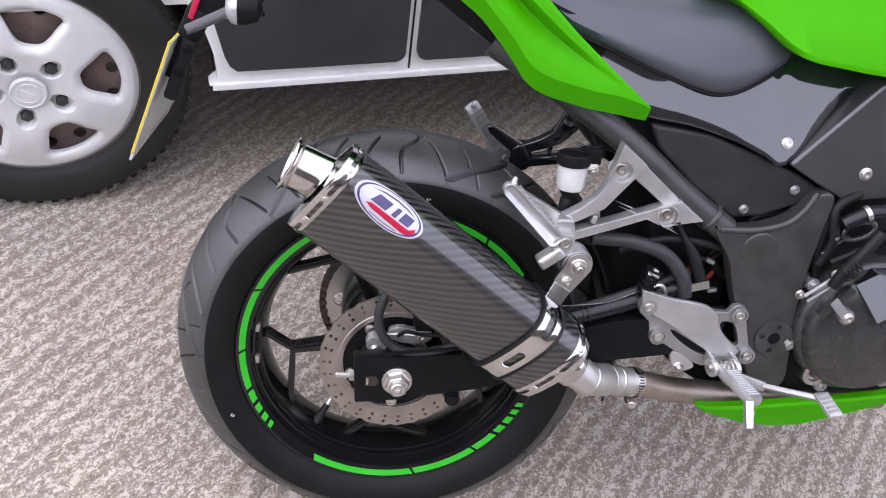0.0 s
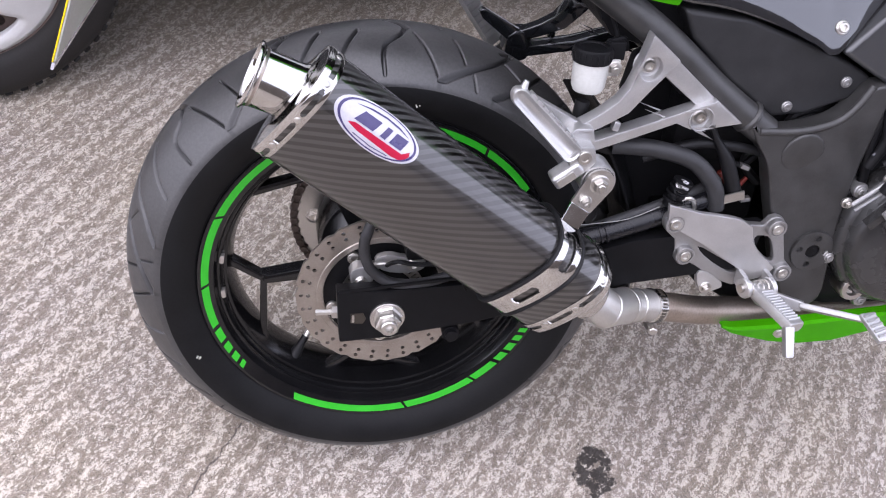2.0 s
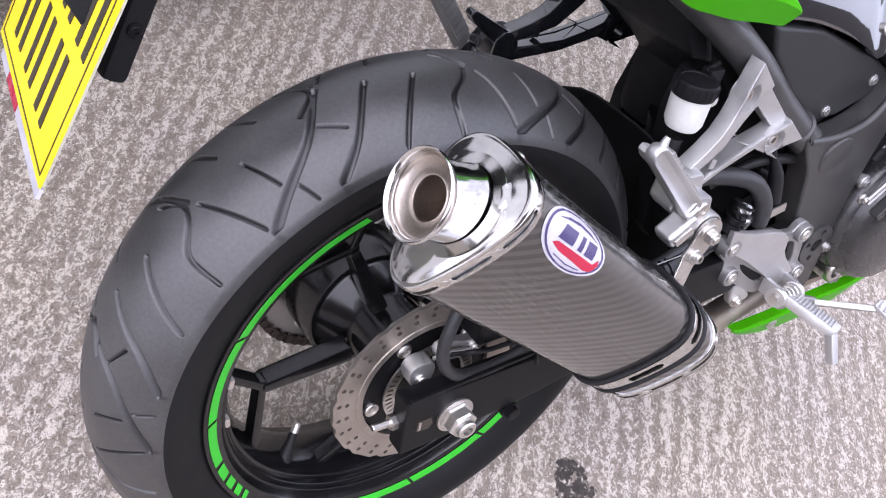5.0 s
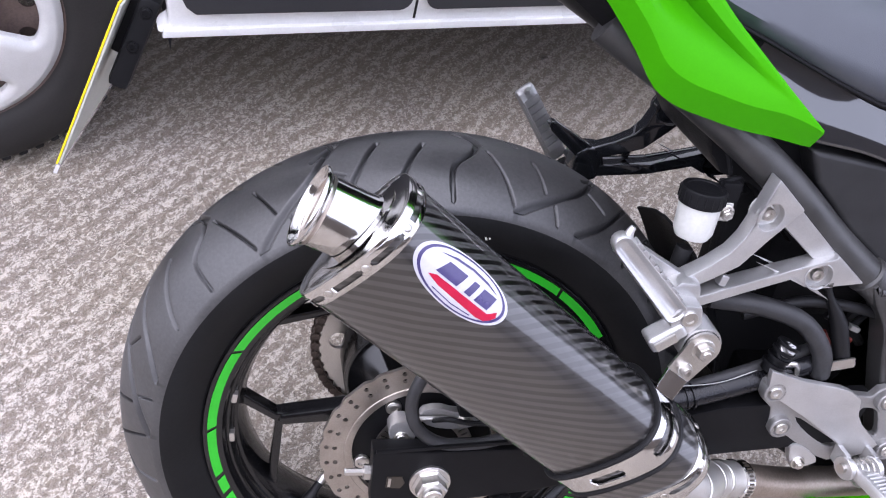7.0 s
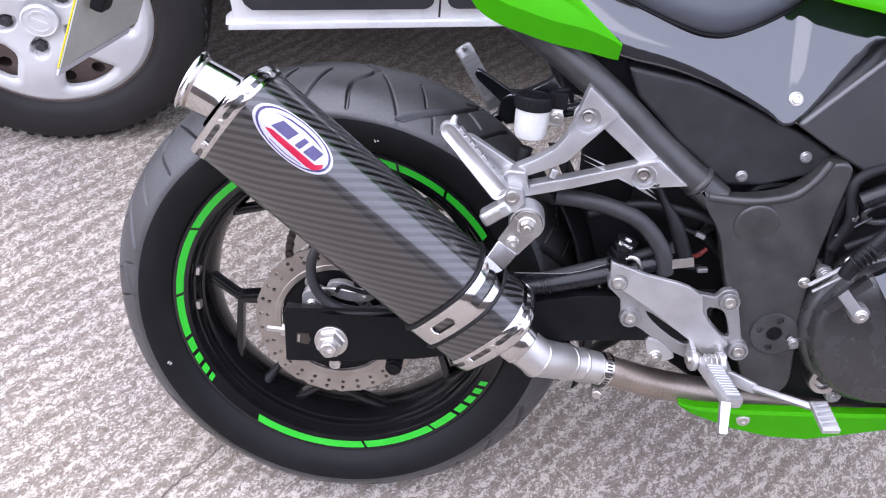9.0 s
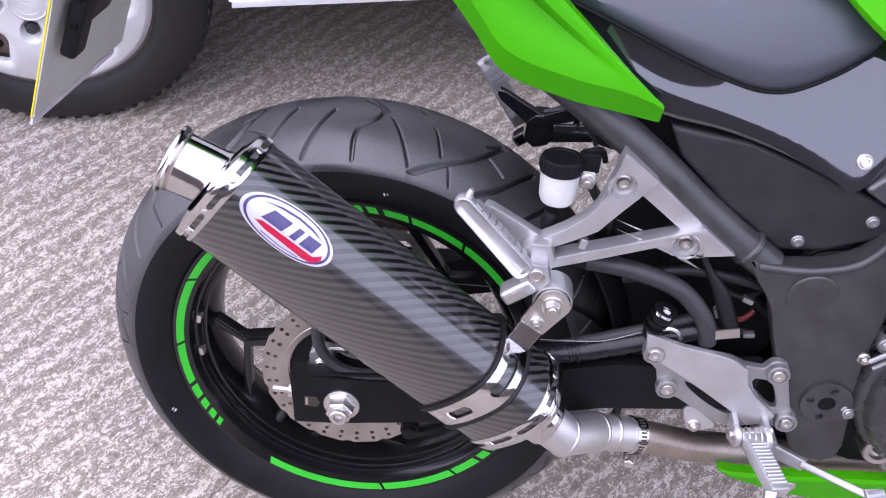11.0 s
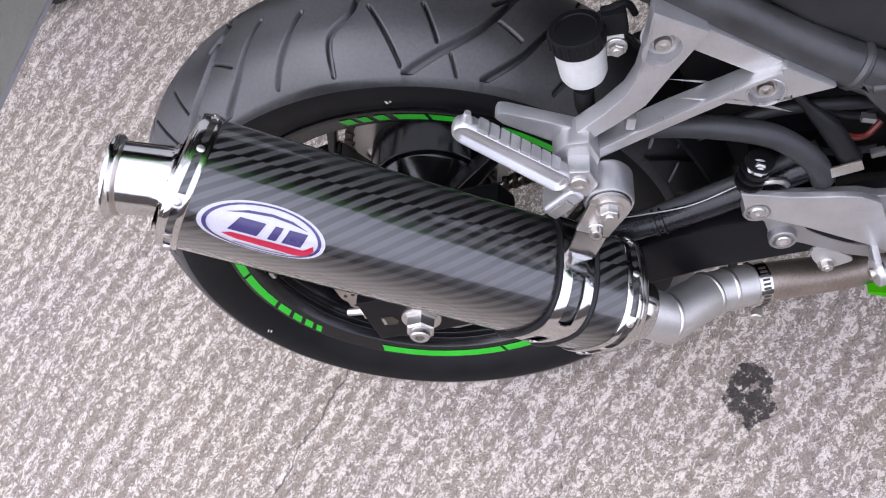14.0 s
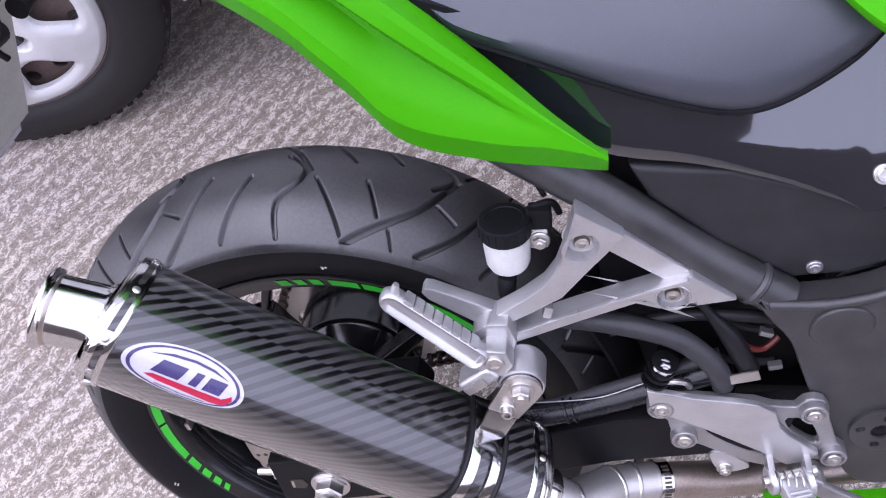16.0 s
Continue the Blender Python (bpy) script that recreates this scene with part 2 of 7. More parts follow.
def concrete():
    """Brushed concrete: broken ridges that run across the yard, worn aggregate, one oil stain."""
    m, nt, b = node_mat("brushed_concrete")
    c = nt.nodes.new("ShaderNodeTexCoord")
    mp = nt.nodes.new("ShaderNodeMapping")
    mp.inputs["Rotation"].default_value = (0, 0, radians(-RIDGE))
    nt.links.new(c.outputs["Object"], mp.inputs["Vector"])

    def op(kind, a, c2=None):
        n = nt.nodes.new("ShaderNodeMath")
        n.operation = kind
        for k, s in enumerate((a, c2)):
            if s is None:
                continue
            if isinstance(s, (int, float)):
                n.inputs[k].default_value = s
            else:
                nt.links.new(s, n.inputs[k])
        return n.outputs[0]

    sep = nt.nodes.new("ShaderNodeSeparateXYZ")
    nt.links.new(mp.outputs[0], sep.inputs[0])
    stretch = nt.nodes.new("ShaderNodeMapping")
    stretch.inputs["Scale"].default_value = (0.6, 1.0, 1.0)
    nt.links.new(mp.outputs[0], stretch.inputs["Vector"])
    def soft(x, lo, hi):
        n = nt.nodes.new("ShaderNodeMapRange")
        n.interpolation_type = 'SMOOTHSTEP'
        n.inputs[1].default_value, n.inputs[2].default_value = lo, hi
        nt.links.new(x, n.inputs[0])
        return n.outputs[0]

    def shade(fac, base, colour=None, gain=None):
        n = nt.nodes.new("ShaderNodeMix")
        n.data_type = 'RGBA'
        if gain is not None:
            n.blend_type = 'MULTIPLY'
            colour = (gain, gain, gain)
        n.inputs["B"].default_value = (*colour, 1)
        nt.links.new(fac, n.inputs["Factor"])
        nt.links.new(base, n.inputs["A"])
        return n.outputs["Result"]

    # broken ridges left by the brush
    warp = noise_tex(nt, 3, 3, vec=mp.outputs[0])
    warp2 = noise_tex(nt, 24, 4, 0.65, vec=mp.outputs[0])
    across = op('ADD', op('ADD', sep.outputs[1], op('MULTIPLY', warp, 0.10)), op('MULTIPLY', warp2, 0.030))
    ridge = op('SINE', op('MULTIPLY', across, 2 * math.pi / 0.036))
    worn = soft(noise_tex(nt, 5, 4, vec=mp.outputs[0]), 0.3, 0.7)
    ridge = op('MULTIPLY', ridge, op('ADD', op('MULTIPLY', worn, 0.75), 0.25))
    # worn bright aggregate, thin dark seams round it, pits
    grain = noise_tex(nt, 135, 2, 0.5, stretch.outputs[0], 1.2)
    grain2 = noise_tex(nt, 190, 2, 0.5, None, 1.4)
    fine = noise_tex(nt, 600, 3, 0.7)
    large = noise_tex(nt, 2.2, 4, 0.6)
    h = op('ADD', op('MULTIPLY', op('SUBTRACT', grain, 0.5), 0.9), op('MULTIPLY', op('SUBTRACT', grain2, 0.5), 0.55))
    h = op('ADD', h, op('MULTIPLY', ridge, 0.10))
    h = op('ADD', h, op('MULTIPLY', op('SUBTRACT', large, 0.5), 0.12))
    tone = op('ADD', op('ADD', h, 0.5), op('MULTIPLY', op('SUBTRACT', fine, 0.5), 0.10))
    col = ramp(nt, tone, [(0.30, (0.205, 0.174, 0.144)), (0.46, (0.308, 0.268, 0.228)), (0.51, (0.354, 0.311, 0.269)), (0.535, (0.492, 0.447, 0.395)), (0.70, (0.573, 0.529, 0.475))])
    grit = ramp(nt, fine, [(0.3, (0.72, 0.71, 0.70)), (0.7, (1.18, 1.18, 1.18))])
    speck = nt.nodes.new("ShaderNodeMix")
    speck.data_type, speck.blend_type = 'RGBA', 'MULTIPLY'
    speck.inputs["Factor"].default_value = 1.0
    nt.links.new(col, speck.inputs["A"])
    nt.links.new(grit, speck.inputs["B"])
    col = speck.outputs["Result"]
    drift = nt.nodes.new("ShaderNodeMix")
    drift.data_type, drift.blend_type = 'RGBA', 'MULTIPLY'
    drift.inputs["Factor"].default_value = 1.0
    nt.links.new(col, drift.inputs["A"])
    nt.links.new(ramp(nt, noise_tex(nt, 3.2, 3, 0.6), [(0.35, (1.04, 1.01, 0.94)), (0.65, (1.0, 0.98, 0.97))]), drift.inputs["B"])
    col = drift.outputs["Result"]
    seam_a = op('ABSOLUTE', op('SUBTRACT', tone, 0.515))
    seam_b = op('ABSOLUTE', op('SUBTRACT', grain2, 0.5))
    seam = op('MAXIMUM', op('SUBTRACT', 1.0, soft(seam_a, 0.008, 0.026)), op('SUBTRACT', 1.0, soft(seam_b, 0.007, 0.028)))
    seam = op('MULTIPLY', seam, soft(noise_tex(nt, 70, 2), 0.36, 0.50))
    col = shade(op('MULTIPLY', seam, 0.9), col, gain=0.28)
    pit = soft(noise_tex(nt, 190, 2, 0.5), 0.66, 0.70)
    col = shade(op('MULTIPLY', pit, 0.8), col, (0.085, 0.068, 0.058))
    # hairline crack
    geo = nt.nodes.new("ShaderNodeSeparateXYZ")
    nt.links.new(c.outputs["Object"], geo.inputs[0])
    (cx0, cy0), (cx1, cy1) = CRACK
    ln = math.hypot(cx1 - cx0, cy1 - cy0)
    tx, ty = (cx1 - cx0) / ln, (cy1 - cy0) / ln
    rx, ry = op('SUBTRACT', geo.outputs[0], cx0), op('SUBTRACT', geo.outputs[1], cy0)
    along = op('ADD', op('MULTIPLY', rx, tx), op('MULTIPLY', ry, ty))
    aside = op('ADD', op('MULTIPLY', rx, -ty), op('MULTIPLY', ry, tx))
    aside = op('ADD', aside, op('MULTIPLY', op('SUBTRACT', noise_tex(nt, 16, 4, 0.7), 0.5), 0.035))
    crack = op('SUBTRACT', 1.0, soft(op('ABSOLUTE', aside), 0.0005, 0.0022))
    crack = op('MULTIPLY', crack, op('MULTIPLY', op('GREATER_THAN', along, 0.0), op('LESS_THAN', along, ln)))
    col = shade(op('MULTIPLY', crack, 0.8), col, (0.06, 0.05, 0.045))
    # the yard is darker ahead of the wheel, and brown with old dirt under the van
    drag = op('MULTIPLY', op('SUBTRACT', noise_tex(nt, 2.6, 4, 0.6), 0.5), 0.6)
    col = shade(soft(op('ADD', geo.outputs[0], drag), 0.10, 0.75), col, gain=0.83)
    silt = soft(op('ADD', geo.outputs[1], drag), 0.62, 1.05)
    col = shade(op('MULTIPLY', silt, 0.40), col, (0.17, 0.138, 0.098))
    # oil stain with a ragged edge
    sx, sy = STAIN
    edge = op('MULTIPLY', op('SUBTRACT', noise_tex(nt, 55, 5, 0.65), 0.5), 0.075)
    dx, dy = op('SUBTRACT', geo.outputs[0], sx), op('SUBTRACT', geo.outputs[1], sy)
    dx = op('MULTIPLY', dx, 1.45)
    dist = op('SQRT', op('ADD', op('MULTIPLY', dx, dx), op('MULTIPLY', dy, dy)))
    dist = op('ADD', dist, edge)
    blot = op('SUBTRACT', 1.0, soft(dist, 0.040, 0.046))
    patch = soft(noise_tex(nt, 75, 5, 0.7), 0.38, 0.48)
    mixo = nt.nodes.new("ShaderNodeMix")
    mixo.data_type = 'RGBA'
    mixo.inputs["B"].default_value = (0.012, 0.009, 0.007, 1)
    nt.links.new(op('MULTIPLY', op('MULTIPLY', blot, patch), 0.93), mixo.inputs["Factor"])
    nt.links.new(col, mixo.inputs["A"])
    nt.links.new(mixo.outputs["Result"], b.inputs["Base Color"])
    b.inputs["Roughness"].default_value = 0.85
    add_bump(nt, b, op('SUBTRACT', op('ADD', h, op('MULTIPLY', ridge, 0.12)), op('MULTIPLY', seam, 0.2)), 0.7, 0.005)
    return m


M_CONCRETE = concrete()


# ---- mesh helpers ----
def as_object(name, bm, material, smooth=40):
    me = bpy.data.meshes.new(name)
    bmesh.ops.recalc_face_normals(bm, faces=bm.faces[:])
    bm.to_mesh(me)
    bm.free()
    for m in material if isinstance(material, (list, tuple)) else [material]:
        me.materials.append(m)
    if smooth:
        me.shade_smooth()
        me.set_sharp_from_angle(angle=radians(smooth))
    ob = new(name, me)
    if smooth and smooth < 45:
        # broad faces stay flat, bevels stay round
        wn_mod = ob.modifiers.new("flat_faces", 'WEIGHTED_NORMAL')
        wn_mod.keep_sharp = True
    return ob


def part(name, bm, material, parent, label="", smooth=40):
    """A part of a thing, or a sub-part of a part, and no deeper."""
    while parent.parent and parent.parent.parent:
        parent = parent.parent
    ob = as_object(name, bm, material, smooth)
    ob.parent = parent
    if label:
        ob["label"] = label
    return ob


def basis(axis, hint=(0, 0, 1)):
    """Two unit vectors square to the axis."""
    a = Vector(axis).normalized()
    h = Vector(hint)
    if abs(a.dot(h.normalized())) > 0.97:
        h = Vector((1, 0, 0))
    u = (h - a * h.dot(a)).normalized()
    return u, a.cross(u)


def skin(bm, rings, closed=True, caps=True, mat=0):
    """Faces between rings of points, with the ends closed."""
    vs = [[bm.verts.new(p) for p in r] for r in rings]
    n = len(vs[0])
    for a, b in zip(vs, vs[1:]):
        for k in range(n if closed else n - 1):
            f = bm.faces.new((a[k], a[(k + 1) % n], b[(k + 1) % n], b[k]))
            f.material_index = mat
    if caps and closed:
        for r in (vs[0], vs[-1]):
            f = bm.faces.new(r)
            f.material_index = mat
    return vs


def curve_points(pts, steps=6):
    """A smooth run through the points."""
    ps = [Vector(p) for p in pts]
    if len(ps) < 3:
        return ps
    out = []
    for k in range(len(ps) - 1):
        p0, p1, p2, p3 = ps[max(k - 1, 0)], ps[k], ps[k + 1], ps[min(k + 2, len(ps) - 1)]
        for j in range(steps):
            t = j / steps
            out.append(0.5 * (2 * p1 + (p2 - p0) * t + (2 * p0 - 5 * p1 + 4 * p2 - p3) * t * t + (3 * p1 - p0 - 3 * p2 + p3) * t ** 3))
    return out + [ps[-1]]


def tube(bm, pts, radius, segs=14, steps=6, mat=0, smooth=True):
    """A round bar along the points; radius: one, or one for each given point."""
    run = curve_points(pts, steps) if smooth else [Vector(p) for p in pts]
    n = len(run)
    rad = list(radius) if isinstance(radius, (list, tuple)) else [radius] * len(pts)
    rings, u = [], None
    for k, p in enumerate(run):
        d = (run[min(k + 1, n - 1)] - run[max(k - 1, 0)]).normalized()
        if u is None:
            u, v = basis(d)
        else:
            u = (u - d * u.dot(d)).normalized()
            v = d.cross(u)
        f = k / (n - 1) * (len(rad) - 1)
        i = min(int(f), len(rad) - 2) if len(rad) > 1 else 0
        r = rad[i] + (rad[min(i + 1, len(rad) - 1)] - rad[i]) * (f - i)
        rings.append([p + (u * math.cos(a) + v * math.sin(a)) * r for a in (2 * math.pi * j / segs for j in range(segs))])
    skin(bm, rings, mat=mat)


def lathe(bm, centre, axis, profile, segs=32, mat=0, caps=True, hint=(0, 0, 1)):
    """Turns (radius, distance along the axis) pairs round the axis."""
    c, a = Vector(centre), Vector(axis).normalized()
    u, v = basis(a, hint)
    rings = [[c + a * d + (u * math.cos(t) + v * math.sin(t)) * max(r, 1e-5) for t in (2 * math.pi * j / segs for j in range(segs))] for r, d in profile]
    skin(bm, rings, mat=mat, caps=caps)


def prism(bm, outline, y0, y1, bevel=0.002, mat=0, segments=2):
    """An outline of (x, z) pairs, thick from y0 (outer, nearer) to y1, with rounded edges."""
    b2 = bmesh.new()
    top = [b2.verts.new((x, y0, z)) for x, z in outline]
    bot = [b2.verts.new((x, y1, z)) for x, z in outline]
    n = len(outline)
    b2.faces.new(top)
    b2.faces.new(bot[::-1])
    for k in range(n):
        b2.faces.new((top[(k + 1) % n], top[k], bot[k], bot[(k + 1) % n]))
    bmesh.ops.recalc_face_normals(b2, faces=b2.faces[:])
    if bevel:
        bmesh.ops.bevel(b2, geom=b2.edges[:] + b2.verts[:], offset=bevel, segments=segments, profile=0.6, affect='EDGES')
    merge(bm, b2, mat)


def merge(bm, other, mat=0):
    vs = {v: bm.verts.new(v.co) for v in other.verts}
    for f in other.faces:
        try:
            g = bm.faces.new([vs[v] for v in f.verts])
            g.material_index = mat
        except ValueError:
            pass
    other.free()


def block(bm, centre, size, turn=None, bevel=0.003, mat=0, segments=2):
    """A box with rounded edges; turn: a rotation matrix."""
    b2 = bmesh.new()
    bmesh.ops.create_cube(b2, size=1)
    bmesh.ops.scale(b2, vec=size, verts=b2.verts[:])
    if bevel:
        bmesh.ops.bevel(b2, geom=b2.edges[:], offset=min(bevel, min(size) * 0.45), segments=segments, profile=0.6, affect='EDGES')
    m = Matrix.Translation(centre) @ (turn.to_4x4() if turn else Matrix())
    bmesh.ops.transform(b2, matrix=m, verts=b2.verts[:])
    merge(bm, b2, mat)


def beam(bm, p, q, wide, thick, side=(0, -1, 0), bevel=0.003, wide2=None, mat=0):
    """A bar of rectangular section from p to q; thick lies along the side direction."""
    p, q = Vector(p), Vector(q)
    d = (q - p).normalized()
    s = Vector(side)
    s = (s - d * s.dot(d)).normalized()
    w = d.cross(s)
    w2 = wide2 or wide
    b2 = bmesh.new()
    rings = [[c + w * (i * x / 2) + s * (j * thick / 2) for i, j in ((-1, -1), (1, -1), (1, 1), (-1, 1))] for c, x in ((p, wide), (q, w2))]
    skin(b2, rings)
    bmesh.ops.recalc_face_normals(b2, faces=b2.faces[:])
    if bevel:
        bmesh.ops.bevel(b2, geom=b2.edges[:], offset=bevel, segments=2, profile=0.6, affect='EDGES')
    merge(bm, b2, mat)


def bolt_mesh(bm, centre, axis=(0, -1, 0), r=0.008, h=0.005, kind="socket", mat=0):
    """A flanged bolt head: a socket cap or a hexagon."""
    c, a = Vector(centre), Vector(axis).normalized()
    lathe(bm, c, a, [(r * 1.35, -0.002), (r * 1.35, 0.0008), (r * 1.2, 0.0016), (r * 1.0, 0.0016)], 20, mat)
    if kind == "hex":
        lathe(bm, c, a, [(r, 0.001), (r, h * 0.85), (r * 0.86, h), (r * 0.5, h)], 6, mat)
        lathe(bm, c, a, [(r * 0.5, h * 0.9), (r * 0.5, h * 1.15), (r * 0.4, h * 1.25)], 12, mat)
    else:
        lathe(bm, c, a, [(r, 0.001), (r, h * 0.8), (r * 0.85, h), (r * 0.5, h), (r * 0.48, h * 0.35), (r * 0.05, h * 0.3)], 20, mat)


def fill_with_holes(loops, thick, bm, to_world, mat=0):
    """A flat plate with holes: loops of (a, b) pairs, the outer one first, thick along the third axis."""
    b2 = bmesh.new()
    edges = []
    for loop in loops:
        vs = [b2.verts.new((a, b, 0)) for a, b in loop]
        edges += [b2.edges.new((vs[k], vs[(k + 1) % len(vs)])) for k in range(len(vs))]
    bmesh.ops.triangle_fill(b2, use_beauty=True, use_dissolve=False, edges=edges)
    bmesh.ops.recalc_face_normals(b2, faces=b2.faces[:])
    got = bmesh.ops.extrude_face_region(b2, geom=b2.faces[:])
    bmesh.ops.translate(b2, vec=(0, 0, thick), verts=[g for g in got["geom"] if isinstance(g, bmesh.types.BMVert)])
    bmesh.ops.recalc_face_normals(b2, faces=b2.faces[:])
    bmesh.ops.transform(b2, matrix=to_world, verts=b2.verts[:])
    merge(bm, b2, mat)


def soften(outline, times=2):
    """The outline with its corners cut round."""
    for _ in range(times):
        cut = []
        for k, p in enumerate(outline):
            q = outline[(k + 1) % len(outline)]
            cut += [(p[0] * 0.75 + q[0] * 0.25, p[1] * 0.75 + q[1] * 0.25), (p[0] * 0.25 + q[0] * 0.75, p[1] * 0.25 + q[1] * 0.75)]
        outline = cut
    return outline


# ---- ground ----
bm = bmesh.new()
bmesh.ops.create_grid(bm, x_segments=8, y_segments=8, size=300)
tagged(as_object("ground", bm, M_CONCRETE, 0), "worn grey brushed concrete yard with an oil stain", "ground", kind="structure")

# unseen wall added behind the viewer to block the low sky
M_SKYBLOCK = surface("dull_brown_sky_block", (0.07, 0.055, 0.045), (0.12, 0.10, 0.085), (0.8, 0.9), 0, 3, 60, 0.3, 0.004)
bm = bmesh.new()
block(bm, (0, -6.5, 1.7), (26.0, 0.25, 3.4), None, 0.02)
tagged(as_object("sky_block_south", bm, M_SKYBLOCK, 0), "unseen dull brown wall added to block the low sky", "wall", kind="structure")
# and an unseen one added behind the van, to darken the ground beneath
bm = bmesh.new()
block(bm, (0, 3.6, 0.55), (26.0, 0.25, 1.1), None, 0.02)
tagged(as_object("sky_block_north", bm, M_SKYBLOCK, 0), "unseen dull brown wall added behind the van to block low light", "wall", kind="structure")

# ---- motorcycle: x ahead, y to its left, z up, from the middle of the rear axle ----
bike = new("motorcycle")
bike.empty_display_size = 0.1
bike.matrix_world = pose(0.0, AXLE_Y, AXLE_Z, -LEAN, 0, 0)
tagged(bike, "green and black sports motorcycle leaning on its side stand", "motorcycle")


# rear wheel
def rear_wheel():
    bm = bmesh.new()
    # rim: outer shell with dropped centre, then the flange and the outside under the tyre
    prof = [(0.234, -0.059), (0.2320, -0.0636), (0.2295, -0.0640), (0.2285, -0.0636), (0.2165, -0.0604), (0.2125, -0.0592), (0.2112, -0.0570), (0.2090, -0.0525), (0.2078, -0.0500), (0.2052, -0.0502), (0.2044, -0.0492), (0.2040, -0.0440), (0.2015, -0.0445), (0.2006, -0.0435), (0.200, -0.036), (0.1965, -0.0352), (0.190, -0.02), (0.188, 0.0), (0.190, 0.02),
            (0.197, 0.036), (0.206, 0.046), (0.209, 0.056), (0.214, 0.0615), (0.231, 0.0615), (0.234, 0.059), (0.220, 0.052), (0.202, 0.0), (0.220, -0.052), (0.234, -0.059)]
    lathe(bm, (0, 0, 0), (0, 1, 0), prof, 120, caps=False)
    # hub
    lathe(bm, (0, 0, 0), (0, 1, 0), [(0.02, -0.085), (0.058, -0.085), (0.062, -0.08), (0.062, -0.06), (0.045, -0.045), (0.044, 0.0), (0.070, 0.022), (0.076, 0.03), (0.077, 0.085), (0.02, 0.09)], 48)
    wheel = part("rear_wheel", bm, M_RIM, bike, "black alloy rear wheel with green rim tape")
    # five forked spokes
    base = bmesh.new()
    j = Vector((-0.152, 0, 0))
    beam(base, (-0.05, 0.0, 0), j, 0.020, 0.026, (0, -1, 0), 0.004, 0.012)
    for a in (-11, 30):
        e = Vector((-0.196 * math.cos(radians(a)), 0, -0.196 * math.sin(radians(a))))
        beam(base, j + (j - e).normalized() * 0.008, e, 0.009, 0.019, (0, -1, 0), 0.003, 0.011)
    spoke = part("spoke", base, M_RIM, wheel)
    for k in range(5):
        s = spoke if k == 0 else spoke.copy()
        if k:
            scene.collection.objects.link(s)
        s.matrix_basis = pose(0, -0.012, 0, 0, -9 + 72 * k, 0)
    # rim tape: runs of green arcs with short dashes at the ends
    def arc(bm, a0, a1, r0=0.2182, r1=0.2276, slant=0.0):
        n = max(2, int(abs(a1 - a0) / 2))
        for k in range(n):
            q = []
            for a, r, o in ((a0 + (a1 - a0) * k / n, r0, 0), (a0 + (a1 - a0) * (k + 1) / n, r0, 0), (a0 + (a1 - a0) * (k + 1) / n, r1, slant), (a0 + (a1 - a0) * k / n, r1, slant)):
                y = -0.0636 + (0.2285 - r) * 0.267 - 0.0008
                q.append(bm.verts.new((r * math.cos(radians(a + o)), y, r * math.sin(radians(a + o)))))
            bm.faces.new(q)
        bmesh.ops.remove_doubles(bm, verts=bm.verts[:], dist=1e-5)
    runs = [(112, 153, 0), (154, 180, 0), (181, 197, 0), (198.5, 203.5, 0), (205, 208.5, 0), (210, 213, 0), (214.5, 216.5, 0),
            (-121, -80, 0), (-79, -53, 0), (-52, -42, 0), (-40.5, -36.5, 0), (-35, -31.5, 0), (-30, -27.5, 0), (-26, -24, 0),
            (92, 95, 0), (88, 90.5, 0), (83.5, 86.5, 0), (74, 81.5, 0), (56, 73, 0), (35, 55, 0)]
    for a0, a1, s in runs:
        bm = bmesh.new()
        arc(bm, a0, a1, slant=1.2)
        part("rim_tape", bm, M_TAPE, wheel, "green rim tape", 0)
    # balance weights clipped to the far lip of the rim well
    for a in (172, 187):
        bm = bmesh.new()
        block(bm, (0, 0, 0), (0.006, 0.014, 0.012), None, 0.002)
        w = part("wheel_weight", bm, M_STEEL, wheel, "grey stick-on wheel weight")
        w.matrix_basis = pose(0.203 * math.cos(radians(a)), -0.045, 0.203 * math.sin(radians(a)), 0, -a, 0)
    # valve
    bm = bmesh.new()
    d = Vector((math.cos(radians(-125)), -0.45, math.sin(radians(-125)))).normalized()
    p = Vector((0.192 * math.cos(radians(-125)), -0.015, 0.192 * math.sin(radians(-125))))
    lathe(bm, p, -d, [(0.009, -0.004), (0.008, 0.006), (0.0055, 0.018), (0.0052, 0.03)], 14)
    part("valve_stem", bm, M_RUBBER, wheel)
    bm = bmesh.new()
    lathe(bm, p - d * 0.03, -d, [(0.0045, 0), (0.0045, 0.01), (0.003, 0.012)], 12)
    part("valve_cap", bm, M_STEEL, wheel, "bare metal valve cap")
    return wheel


